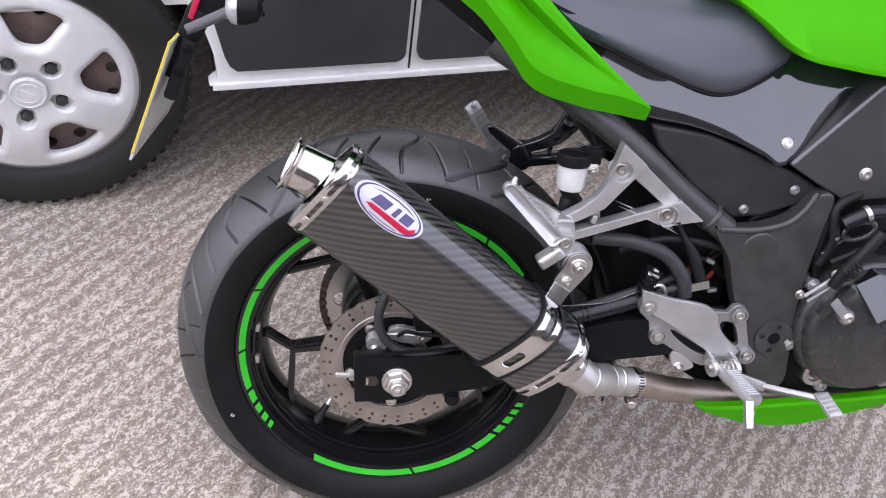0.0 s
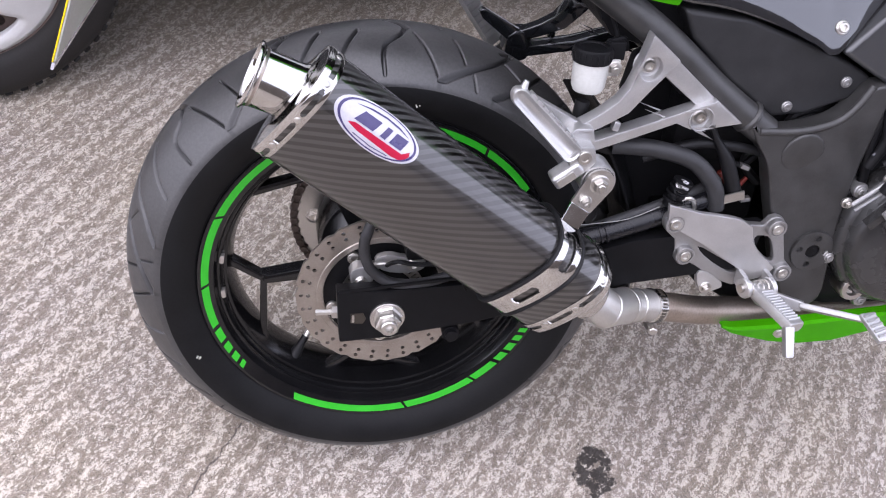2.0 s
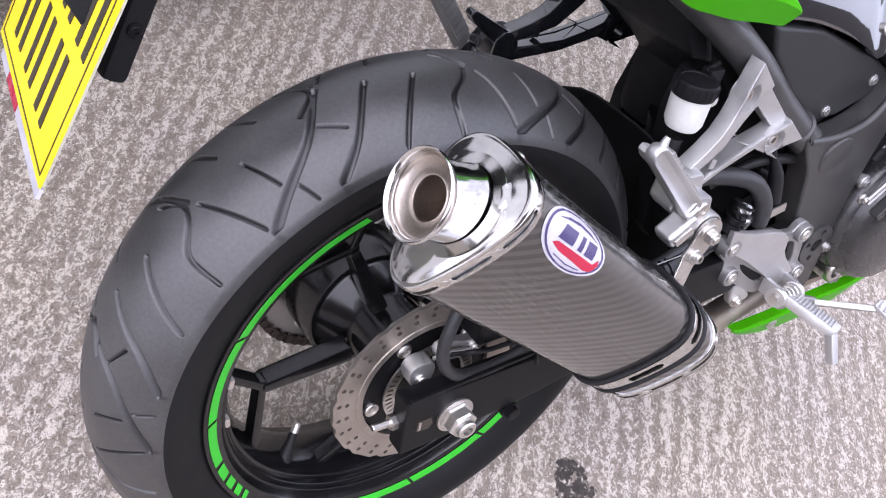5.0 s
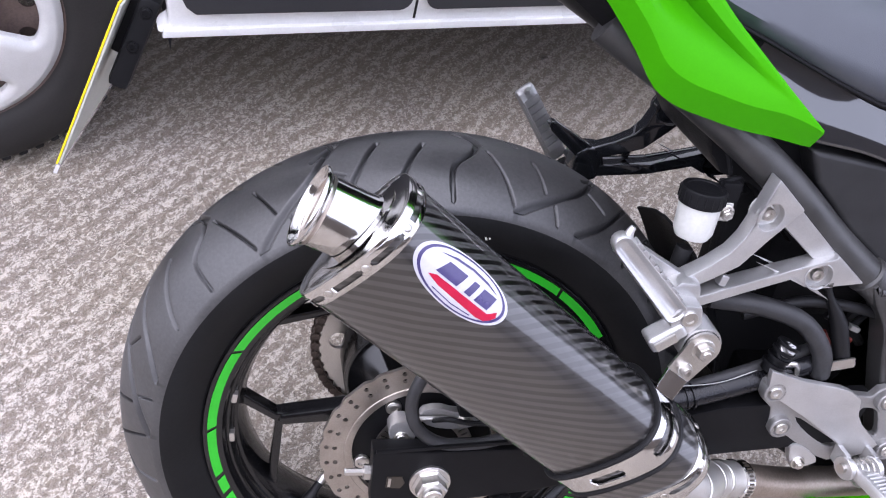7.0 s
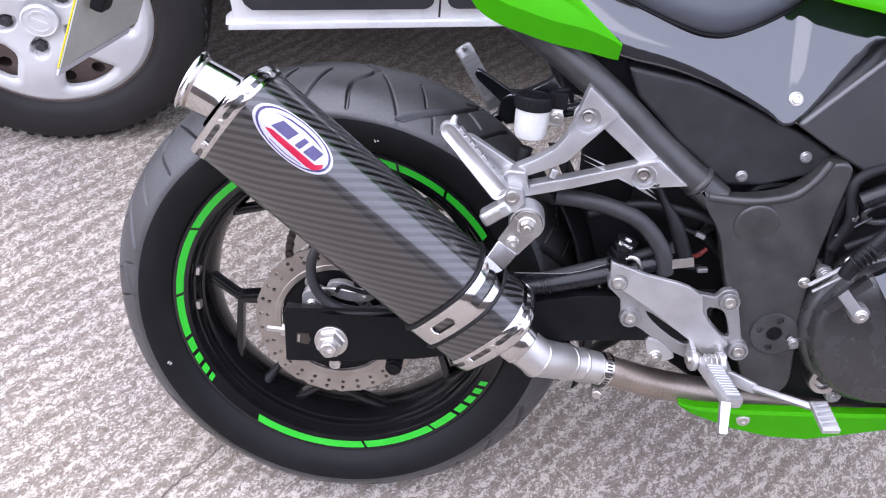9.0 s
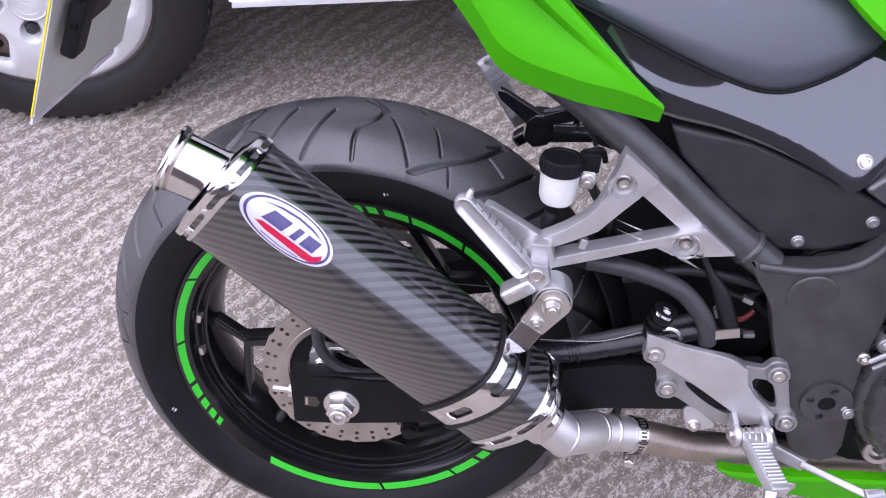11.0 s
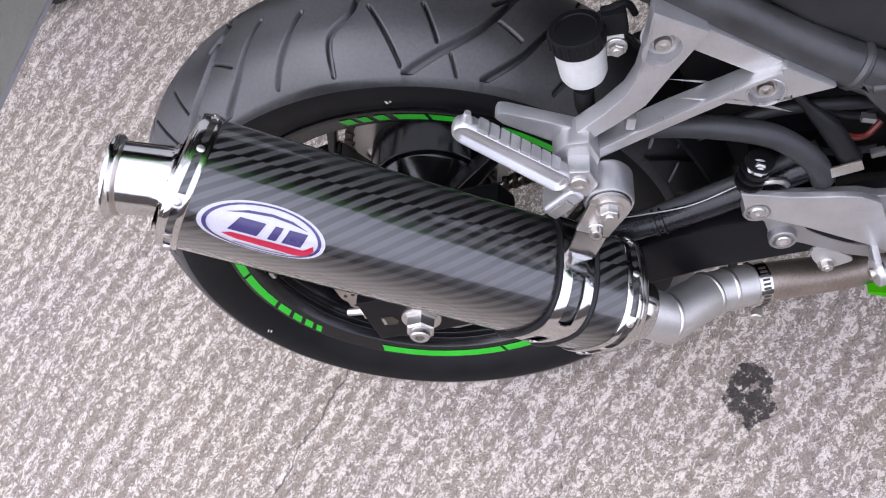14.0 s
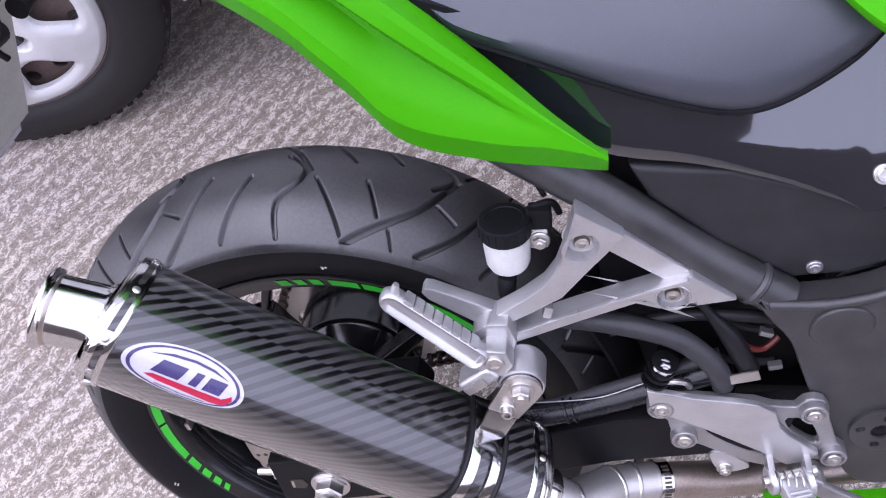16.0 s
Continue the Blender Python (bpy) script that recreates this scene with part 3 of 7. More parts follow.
def groove_depth(theta, y):
    """How deep the tread is cut at an angle (degrees) and a width (metres)."""
    P = 360 / 7
    lines = [[(90, .012), (86.6, -.006), (87.2, -.024), (91, -.043), (91.3, -.068)], [(96, -.014), (102.5, -.067)], [(104, -.006), (109.7, -.05), (116, -.072)],
             [(111.4, .010), (117.4, -.037), (130, -.072)], [(84.4, -.020), (79.2, -.066)], [(75.6, -.019), (73, -.05)], [(114.8, -.028), (110.7, -.040)], [(122, -.058), (120.5, -.072)]]
    widths = [.0021, .0020, .0022, .0026, .0012, .0011, .0010, .0010]
    depth = np.zeros_like(theta)
    lines = [[(p.x, p.y / 100) for p in curve_points([(a, 100 * b, 0) for a, b in run], 5)] for run in lines]
    for mirror in (0, 1):
        yy = -y if mirror else y
        for run, w in zip(lines, widths):
            for (a0, b0), (a1, b1) in zip(run, run[1:]):
                mid = (a0 + a1) / 2
                th = theta + (P * 0.5 if mirror else 0)
                th = (th - mid + P / 2) % P - P / 2
                k = radians(1) * 0.315
                ax, ay, bx, by = (a0 - mid) * k, b0, (a1 - mid) * k, b1
                px, py = th * k, yy
                t = np.clip(((px - ax) * (bx - ax) + (py - ay) * (by - ay)) / ((bx - ax) ** 2 + (by - ay) ** 2), 0, 1)
                d = np.hypot(px - ax - t * (bx - ax), py - ay - t * (by - ay))
                depth = np.maximum(depth, np.clip((w + 0.0006 - d) / 0.0010, 0, 1))
    return depth * 0.005


def tyre(wheel):
    n, m = 2000, 150
    ys = np.linspace(-0.0735, 0.0735, m)
    th = np.arange(n) * 360 / n
    T, Y = np.meshgrid(th, ys, indexing="ij")
    R = TYRE_R - 0.040 * (np.abs(Y) / 0.0735) ** 2.3
    R = R - groove_depth(T, Y) * (np.abs(Y) < 0.0715)
    side = [(0.2755, 0.0765), (0.262, 0.0755), (0.250, 0.0715), (0.240, 0.066), (0.2355, 0.0625), (0.2325, 0.0605), (0.2315, 0.056), (0.236, 0.050)]
    prof_y = np.concatenate([[-y for r, y in side[::-1]], ys, [y for r, y in side]])
    cols = len(prof_y)
    RR = np.zeros((n, cols))
    k = len(side)
    RR[:, k:k + m] = R
    for i, (r, y) in enumerate(side):
        RR[:, k + m + i] = r
        RR[:, k - 1 - i] = r
    a = np.radians(th)[:, None]
    pts = np.stack([RR * np.cos(a), np.broadcast_to(prof_y, RR.shape), RR * np.sin(a)], -1).reshape(-1, 3)
    i, j = np.meshgrid(np.arange(n), np.arange(cols - 1), indexing="ij")
    i2 = (i + 1) % n
    faces = np.stack([i * cols + j, i * cols + j + 1, i2 * cols + j + 1, i2 * cols + j], -1).reshape(-1, 4)
    me = bpy.data.meshes.new("tyre")
    me.from_pydata(pts.tolist(), [], faces.tolist())
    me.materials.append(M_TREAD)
    me.materials.append(M_SIDE)
    # groove depth from 0 to 1 drives that painted darkening
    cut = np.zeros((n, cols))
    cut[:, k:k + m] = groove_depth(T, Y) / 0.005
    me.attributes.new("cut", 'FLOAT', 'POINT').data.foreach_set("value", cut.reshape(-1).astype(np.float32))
    mi = np.where((j < k - 1) | (j > k + m - 1), 1, 0).reshape(-1)
    me.polygons.foreach_set("material_index", mi.astype(np.int32))
    me.shade_smooth()
    ob = new("tyre", me)
    ob.parent = wheel
    ob["label"] = "worn black road tyre with curved tread grooves"
    # raised marks on the sidewall
    for x, z, turn in ((0.033, 0.251, -20), (-0.236, -0.108, 30)):
        bm = bmesh.new()
        r = math.hypot(x, z)
        y = -0.0722 if r < 0.255 else -0.0757
        for dx in (-0.003, 0.003):
            block(bm, (dx * 0.6, 0, 0), (0.0018, 0.0012, 0.0045), None, 0)
        mk = part("sidewall_mark", bm, M_PLATEBACK, wheel, "pale paint mark on the tyre wall", 0)
        mk.matrix_basis = pose(x, y, z, 0, turn, 0)


def circle(cx, cz, r, n, a0=0.0):
    return [(cx + r * math.cos(a0 + 2 * math.pi * k / n), cz + r * math.sin(a0 + 2 * math.pi * k / n)) for k in range(n)]


def brake_disc(wheel):
    edge = [0.1105 - 0.0032 * max(0.0, math.sin(15 * a)) ** 3 + 0.0008 * math.sin(15 * a) for a in (2 * math.pi * k / 300 for k in range(300))]
    outer = [(r * math.cos(2 * math.pi * k / 300), r * math.sin(2 * math.pi * k / 300)) for k, r in enumerate(edge)]
    loops = [outer, circle(0, 0, 0.077, 80)[::-1]]
    # drilled in pairs, one hole outside the other
    for k in range(30):
        for da, r in ((0.0, 0.1035), (0.012, 0.0945)):
            a = 2 * math.pi * k / 30 + da
            loops.append(circle(r * math.cos(a), r * math.sin(a), 0.0027, 10)[::-1])
    bm = bmesh.new()
    m = Matrix(((1, 0, 0, 0), (0, 0, -1, -0.0895), (0, 1, 0, 0), (0, 0, 0, 1)))
    fill_with_holes(loops, 0.0045, bm, m)
    disc = part("brake_disc", bm, M_DISC, wheel, "drilled wave brake disc", 30)
    bm = bmesh.new()
    lathe(bm, (0, -0.0940, 0), (0, -1, 0), [(0.0765, -0.002), (0.0765, 0.0008), (0.0775, 0.0012), (0.0835, 0.0012), (0.0842, 0.0006), (0.0842, -0.001)], 80, caps=False)
    part("disc_inner_ring", bm, M_DISC, disc, "smooth inner ring", 30)
    bm = bmesh.new()
    lathe(bm, (0, -0.0895, 0), (0, -1, 0), [(0.03, 0.003), (0.06, 0.003), (0.0755, 0.0005), (0.0755, -0.003), (0.03, -0.006)], 60)
    part("disc_carrier", bm, M_BLACK, wheel)
    for k in range(5):
        a = radians(125 + 72 * k)
        bm = bmesh.new()
        lathe(bm, (0.0665 * math.cos(a), -0.0925, 0.0665 * math.sin(a)), (0, -1, 0), [(0.0085, -0.001), (0.0085, 0.0022), (0.0076, 0.0036), (0.0046, 0.0042), (0.0040, 0.0018), (0.0005, 0.0018)], 20)
        part("disc_bolt", bm, M_STEEL, wheel)
    # slotted speed ring
    loops = [circle(0, 0, 0.0545, 96), circle(0, 0, 0.0410, 60)[::-1]]
    for k in range(48):
        a = 2 * math.pi * k / 48
        c, s = math.cos(a), math.sin(a)
        loops.append([(r * c - w * s, r * s + w * c) for r, w in ((0.0440, -0.0011), (0.0520, -0.0011), (0.0520, 0.0011), (0.0440, 0.0011))][::-1])
    bm = bmesh.new()
    fill_with_holes(loops, 0.002, bm, Matrix(((1, 0, 0, 0), (0, 0, -1, -0.0965), (0, 1, 0, 0), (0, 0, 0, 1))))
    part("speed_sensor_ring", bm, M_STEEL, wheel, "slotted steel sensor ring", 30)


def sprocket_and_chain(wheel):
    pts = []
    for k in range(42):
        for da, r in ((0, 0.105), (0.3, 0.1), (0.6, 0.1), (0.85, 0.105)):
            a = 2 * math.pi * (k + da) / 42
            pts.append((r * math.cos(a), r * math.sin(a)))
    loops = [pts, circle(0, 0, 0.055, 48)[::-1]]
    for k in range(6):
        a = 2 * math.pi * k / 6
        loops.append(circle(0.078 * math.cos(a), 0.078 * math.sin(a), 0.012, 16)[::-1])
    bm = bmesh.new()
    fill_with_holes(loops, 0.006, bm, Matrix(((1, 0, 0, 0), (0, 0, -1, 0.108), (0, 1, 0, 0), (0, 0, 0, 1))))
    part("sprocket", bm, M_STEEL, wheel, "steel rear sprocket", 30)
    chain = new("drive_chain")
    chain.parent = bike
    link = bmesh.new()
    for y in (-0.0075, 0.0075):
        for x in (-0.0045, 0.0045):
            lathe(link, (x, y, 0), (0, 1, 0), [(0.0055, -0.0012), (0.0055, 0.0012)], 10)
        block(link, (0, y, 0), (0.009, 0.0024, 0.0075), None, 0.0008)
    lathe(link, (0.006, 0, 0), (0, 1, 0), [(0.004, -0.011), (0.004, 0.011)], 8)
    src = None
    # wrapped round the sprocket, then the two runs ahead
    spots = []
    r = 0.107
    for k in range(int(math.pi * r / 0.0127) + 1):
        a = math.pi / 2 + k * 0.0127 / r
        spots.append((r * math.cos(a), r * math.sin(a), math.degrees(a) + 90))
    for k in range(1, 34):
        spots.append((k * 0.0127, r - k * 0.0127 * 0.07, -4))
        spots.append((k * 0.0127, -r + k * 0.0127 * 0.25, 14))
    for x, z, turn in spots:
        if src is None:
            src = part("chain_link", link, M_CHAIN, chain)
            ob = src
        else:
            ob = src.copy()
            scene.collection.objects.link(ob)
        ob.matrix_basis = pose(x, 0.105, z, 0, -turn, 0)


wheel = rear_wheel()
tyre(wheel)
brake_disc(wheel)
sprocket_and_chain(wheel)


# swingarm with axle
def swingarm():
    bm = bmesh.new()
    for s in (1, -1):
        o = [(-0.063, 0.039), (-0.058, -0.036), (-0.004, -0.031), (0.11, -0.012), (0.22, 0.016), (0.30, 0.040), (0.46, 0.062), (0.47, 0.125), (0.30, 0.105), (0.20, 0.076), (0.10, 0.047), (0.0, 0.041)]
        y0, y1 = (-0.147, -0.124) if s == 1 else (0.113, 0.147)
        prism(bm, o, y0, y1, 0.003)
    arm = part("swingarm", bm, M_BLACK, bike, "black box-section swingarm")
    bm = bmesh.new()
    block(bm, (0.385, 0, 0.09), (0.07, 0.23, 0.05), None, 0.008)
    part("cross_member", bm, M_BLACK, arm)
    bm = bmesh.new()
    beam(bm, (-0.06, -0.1475, 0.0415), (0.16, -0.1475, 0.0655), 0.004, 0.004, (0, -1, 0), 0.001)
    part("arm_seam", bm, M_BLACK, arm)
    bm = bmesh.new()
    prism(bm, [(-0.045, 0.008), (-0.030, 0.009), (-0.026, 0.0), (-0.030, -0.007), (-0.045, -0.006)], -0.1478, -0.1465, 0)
    part("adjuster_slot", bm, M_INK, arm, "dark adjuster slot", 0)
    bm = bmesh.new()
    block(bm, (-0.042, -0.1475, 0.001), (0.003, 0.0024, 0.011), None, 0.0005)
    part("adjuster_end", bm, M_STEEL, arm, "bare metal in the adjuster slot")
    bm = bmesh.new()
    lathe(bm, (0.0, -0.147, 0.002), (0, -1, 0), [(0.0215, 0), (0.0215, 0.003), (0.0205, 0.0038), (0.012, 0.0038)], 32)
    part("axle_washer", bm, M_STEEL, arm)
    bm = bmesh.new()
    lathe(bm, (0.0, -0.1505, 0.002), (0, -1, 0), [(0.0195, 0), (0.0195, 0.002), (0.0165, 0.0035), (0.0165, 0.0135), (0.0145, 0.0155), (0.0105, 0.0155)], 6, hint=(0.3, 0, 1))
    lathe(bm, (0.0, -0.1505, 0.002), (0, -1, 0), [(0.0105, 0.014), (0.0105, 0.0215), (0.0092, 0.023), (0.0055, 0.023), (0.005, 0.015), (0.001, 0.015)], 20)
    part("axle_nut", bm, M_STEEL, arm, "zinc plated axle nut", 25)
    bm = bmesh.new()
    lathe(bm, (-0.060, -0.131, 0.0), (-1, 0, 0), [(0.0085, 0), (0.0085, 0.007), (0.004, 0.008), (0.004, 0.026), (0.003, 0.027)], 6)
    part("chain_adjuster_bolt", bm, M_STEEL, arm, "bright adjuster bolt")
    bm = bmesh.new()
    lathe(bm, (0.082, -0.147, -0.028), (0, 1, 0), [(0.011, 0), (0.011, 0.03)], 18)
    lathe(bm, (0.082, -0.147, -0.028), (0, -1, 0), [(0.008, 0), (0.008, 0.006), (0.006, 0.007)], 18)
    part("stand_bobbin", bm, M_BLACK, arm)
    return arm


arm = swingarm()


# rear caliper with its hoses
def caliper():
    bm = bmesh.new()
    prism(bm, [(0.022, 0.072), (0.075, 0.075), (0.125, 0.112), (0.112, 0.138), (0.050, 0.132), (0.018, 0.104)], -0.132, -0.085, 0.006)
    cal = part("brake_caliper", bm, M_BLACK, bike, "black rear brake caliper")
    bm = bmesh.new()
    prism(bm, soften([(-0.046, 0.050), (-0.036, 0.058), (-0.018, 0.057), (-0.014, 0.044), (-0.018, 0.028), (-0.038, 0.026), (-0.044, 0.036)], 1), -0.120, -0.101, 0.003)
    part("sensor_bracket", bm, M_ALLOY, cal, "bare alloy sensor bracket")
    bm = bmesh.new()
    bolt_mesh(bm, (-0.031, -0.120, 0.037), (0, -1, 0), 0.0055, 0.004)
    part("bracket_bolt", bm, M_STEEL, cal)
    bm = bmesh.new()
    prism(bm, soften([(-0.016, 0.066), (0.004, 0.072), (0.022, 0.066), (0.044, 0.068), (0.052, 0.054), (0.040, 0.044), (0.010, 0.043), (-0.010, 0.050)], 1), -0.114, -0.103, 0.0025)
    stay = part("caliper_bracket", bm, M_ALLOY, cal, "bare alloy caliper bracket")
    bm = bmesh.new()
    bolt_mesh(bm, (0.034, -0.114, 0.056), (0, -1, 0), 0.0062, 0.005)
    part("bracket_bolt", bm, M_STEEL, stay)
    bm = bmesh.new()
    tube(bm, [(-0.020, -0.118, 0.060), (0.000, -0.119, 0.0625), (0.024, -0.118, 0.060)], 0.0022, 8)
    part("pad_pin", bm, M_STEEL, stay)
    bm = bmesh.new()
    tube(bm, [(0.05, -0.125, 0.085), (0.085, -0.132, 0.10), (0.12, -0.138, 0.108)], 0.006, 10)
    part("slide_pin", bm, M_STEEL, cal)
    bm = bmesh.new()
    tube(bm, [(0.03, -0.11, 0.128), (-0.012, -0.132, 0.141), (-0.028, -0.140, 0.118), (-0.0305, -0.141, 0.094), (-0.022, -0.141, 0.069), (0.0, -0.140, 0.0495), (0.031, -0.139, 0.0445), (0.067, -0.138, 0.052), (0.16, -0.132, 0.082), (0.26, -0.13, 0.118), (0.33, -0.128, 0.145), (0.40, -0.12, 0.17)], 0.0066, 12)
    part("brake_hose", bm, M_HOSE, cal, "thick black rubber brake hose")
    bm = bmesh.new()
    tube(bm, [(0.205, -0.136, 0.100), (0.245, -0.136, 0.107), (0.290, -0.134, 0.119), (0.345, -0.130, 0.136), (0.40, -0.125, 0.155)], 0.0125, 20)
    sleeve = part("hose_sleeve", bm, M_SLICK, bike, "shiny black hose sleeve along the swingarm")
    for x, z in ((0.256, 0.1095), (0.263, 0.1115)):
        bm = bmesh.new()
        lathe(bm, (x, -0.1358, z), (1, 0.04, 0.27), [(0.0128, 0), (0.0142, 0.0006), (0.0142, 0.0028), (0.0128, 0.0034)], 24)
        part("sleeve_ring", bm, M_SLICK, sleeve)
    bm = bmesh.new()
    tube(bm, [(0.221, -0.136, 0.122), (0.246, -0.138, 0.1255), (0.290, -0.138, 0.1315), (0.330, -0.134, 0.146)], 0.0007, 6)
    part("sensor_wire", bm, M_PLATE, sleeve, "thin grey wire")
    bm = bmesh.new()
    tube(bm, [(0.0, -0.12, 0.06), (0.01, -0.14, 0.078), (0.04, -0.138, 0.072), (0.10, -0.136, 0.075), (0.2, -0.133, 0.098)], 0.0028, 8)
    part("sensor_cable", bm, M_RUBBER, cal)
    bm = bmesh.new()
    tube(bm, [(0.095, -0.15, 0.04), (0.088, -0.152, 0.06), (0.094, -0.15, 0.085), (0.09, -0.14, 0.098)], 0.0016, 6)
    part("hose_clip", bm, M_BLACK, cal)


caliper()


# inner mudguard hugging the front of the tyre
def hugger():
    bm = bmesh.new()
    n, rings = 26, []
    for k in range(n + 1):
        a = radians(-10 + 50 * k / n)
        r = 0.343 + 0.012 * (k / n) ** 2
        w = 0.104 - 0.012 * (k / n)
        ring = []
        for rr, ys in ((r, np.linspace(-1, 1, 9)), (r + 0.003, np.linspace(1, -1, 9))):
            for t in ys:
                q = rr - 0.02 * abs(t) ** 4
                ring.append((q * math.cos(a), w * t, q * math.sin(a)))
        rings.append(ring)
    skin(bm, rings)
    part("inner_mudguard", bm, M_PLASTIC, bike, "black plastic mudguard ahead of the tyre")


hugger()


# ---- exhaust ----
CAN_C, CAN_U = Vector((0.030, -0.2115, 0.2096)), Vector((0.7959, 0.0116, -0.6053)).normalized()
CAN_W1 = Vector((0.6053, 0.0, 0.7960))
CAN_W1 = (CAN_W1 - CAN_U * CAN_W1.dot(CAN_U)).normalized()
CAN_W2 = CAN_U.cross(CAN_W1)
CAN_W2 = CAN_W2 if CAN_W2.y < 0 else -CAN_W2
CAN_MID = (0.006, -0.007)


def can_section(n=720, soft=0.0045):
    """Rounded three-sided section, wide above and narrow below: points, outward normals and the run of the girth."""
    corners = ((0.026, 0.0145, 0.030), (0.027, -0.028, 0.030), (-0.041, -0.009, 0.0265))
    a = np.arange(n + 1) * 2 * np.pi / n
    reach = np.array([x * np.cos(a) + y * np.sin(a) + r for x, y, r in corners])
    share = np.exp((reach - reach.max(0)) / soft)
    h = reach.max(0) + soft * np.log(share.sum(0))
    slope = (share / share.sum(0) * np.array([-x * np.sin(a) + y * np.cos(a) for x, y, r in corners])).sum(0)
    normal = np.stack([np.cos(a), np.sin(a)], 1)
    p = h[:, None] * normal + slope[:, None] * np.stack([-np.sin(a), np.cos(a)], 1)
    run = np.concatenate([[0], np.cumsum(np.hypot(*np.diff(p, axis=0).T))])
    return p, normal, run


SEC_P, SEC_N, SEC_RUN = can_section()
GIRTH = SEC_RUN[-1]
TURN = 360 / GIRTH


def can_flat(ang):
    """Section point and normal; ang: 360 once round, evenly along the girth, from the top towards the outside."""
    at = (ang % 360) / 360 * GIRTH
    p = [float(np.interp(at, SEC_RUN, SEC_P[:, k])) for k in (0, 1)]
    n = [float(np.interp(at, SEC_RUN, SEC_N[:, k])) for k in (0, 1)]
    return p, n


def slanted(s, p):
    """The rear end of the can is cut on a slant: its outer side reaches further back."""
    w = min(1.0, max(0.0, (-0.110 - s) / 0.045))
    return p + CAN_U * (w * (0.14 * (p.y + 0.1775) + 0.0025))


def can_point(s, ang, off=0.0, grow=1.0):
    """A point on the can: s metres along it, ang round it."""
    (x, y), (nx, ny) = can_flat(ang)
    x = CAN_MID[0] + (x - CAN_MID[0]) * grow + nx * off
    y = CAN_MID[1] + (y - CAN_MID[1]) * grow + ny * off
    return slanted(s, CAN_C + CAN_U * s + CAN_W1 * x + CAN_W2 * y)


def can_ring(s, off=0.0, grow=1.0, n=96):
    return [can_point(s, 360 * k / n, off, grow) for k in range(n)]


def round_ring(s, r, n=96):
    """A circle about the middle of the can, its points in line with those of the can's own ring."""
    out = []
    for k in range(n):
        (x, y), _ = can_flat(360 * k / n)
        a = math.atan2(y - CAN_MID[1], x - CAN_MID[0])
        out.append(slanted(s, CAN_C + CAN_U * s + CAN_W1 * (CAN_MID[0] + r * math.cos(a)) + CAN_W2 * (CAN_MID[1] + r * math.sin(a))))
    return out


def can_patch(outline, off, bm):
    """A thin piece that lies on the can: an outline of (s, round) pairs, filled."""
    b2 = bmesh.new()
    vs = [b2.verts.new((s, a / 1000, 0)) for s, a in outline]
    b2.faces.new(vs)
    bmesh.ops.triangulate(b2, faces=b2.faces[:])
    for _ in range(3):
        bmesh.ops.subdivide_edges(b2, edges=[e for e in b2.edges if e.calc_length() > 0.006], cuts=1, use_grid_fill=False)
        bmesh.ops.triangulate(b2, faces=b2.faces[:])
    for v in b2.verts:
        v.co = can_point(v.co.x, v.co.y * 1000, off)
    merge(bm, b2)


def band(s0, s1, off, slots, n=180, deep=0.0014):
    """A metal band round the can with long round-ended slots cut through it; slots: (from, to) round it."""
    bm = bmesh.new()
    cuts = [s0 + (s1 - s0) * f for f in (0, 0.05, 0.31, 0.40, 0.60, 0.69, 0.95, 1)]

    def cut(i, a):
        for b0, b1 in slots:
            q = (a - b0) % 360
            if q < b1 - b0 and (i == 3 or (i in (2, 4) and 1.5 < q < b1 - b0 - 1.5)):
                return i in (2, 3, 4)
        return False
    grid, axis = {}, CAN_C + CAN_W1 * CAN_MID[0] + CAN_W2 * CAN_MID[1]
    for i, s in enumerate(cuts):
        for k in range(n):
            grid[i, k] = bm.verts.new(can_point(s, 360 * k / n, off - (0.0006 if i in (0, len(cuts) - 1) else 0)))
    for i in range(len(cuts) - 1):
        for k in range(n):
            if not cut(i, 360 * (k + 0.5) / n):
                bm.faces.new((grid[i, k], grid[i, (k + 1) % n], grid[i + 1, (k + 1) % n], grid[i + 1, k]))
    got = bmesh.ops.extrude_face_region(bm, geom=bm.faces[:])
    for v in [g for g in got["geom"] if isinstance(g, bmesh.types.BMVert)]:
        mid = axis + CAN_U * (v.co - axis).dot(CAN_U)
        v.co += (v.co - mid).normalized() * deep
    return bm


# the tailpipe turns a little out of line with the can
LIP_C, LIP_U = Vector((-0.1530, -0.2095, 0.3440)), Vector((0.912, -0.058, -0.400)).normalized()
TIP_B = CAN_C + CAN_U * -0.184 + CAN_W1 * CAN_MID[0] + CAN_W2 * CAN_MID[1]


def tip_ring(f, r, deep=0.0, n=72):
    """A ring of the tailpipe: f 0 at the can, 1 at the lip; deep: metres inwards from there."""
    d = CAN_U.lerp(LIP_U, f).normalized()
    c = TIP_B.lerp(LIP_C, f) + d * deep
    u = (CAN_W1 - d * CAN_W1.dot(d)).normalized()
    v = d.cross(u)
    return [c + u * (r * math.cos(a)) + v * (r * math.sin(a)) for a in (2 * math.pi * k / n for k in range(n))]


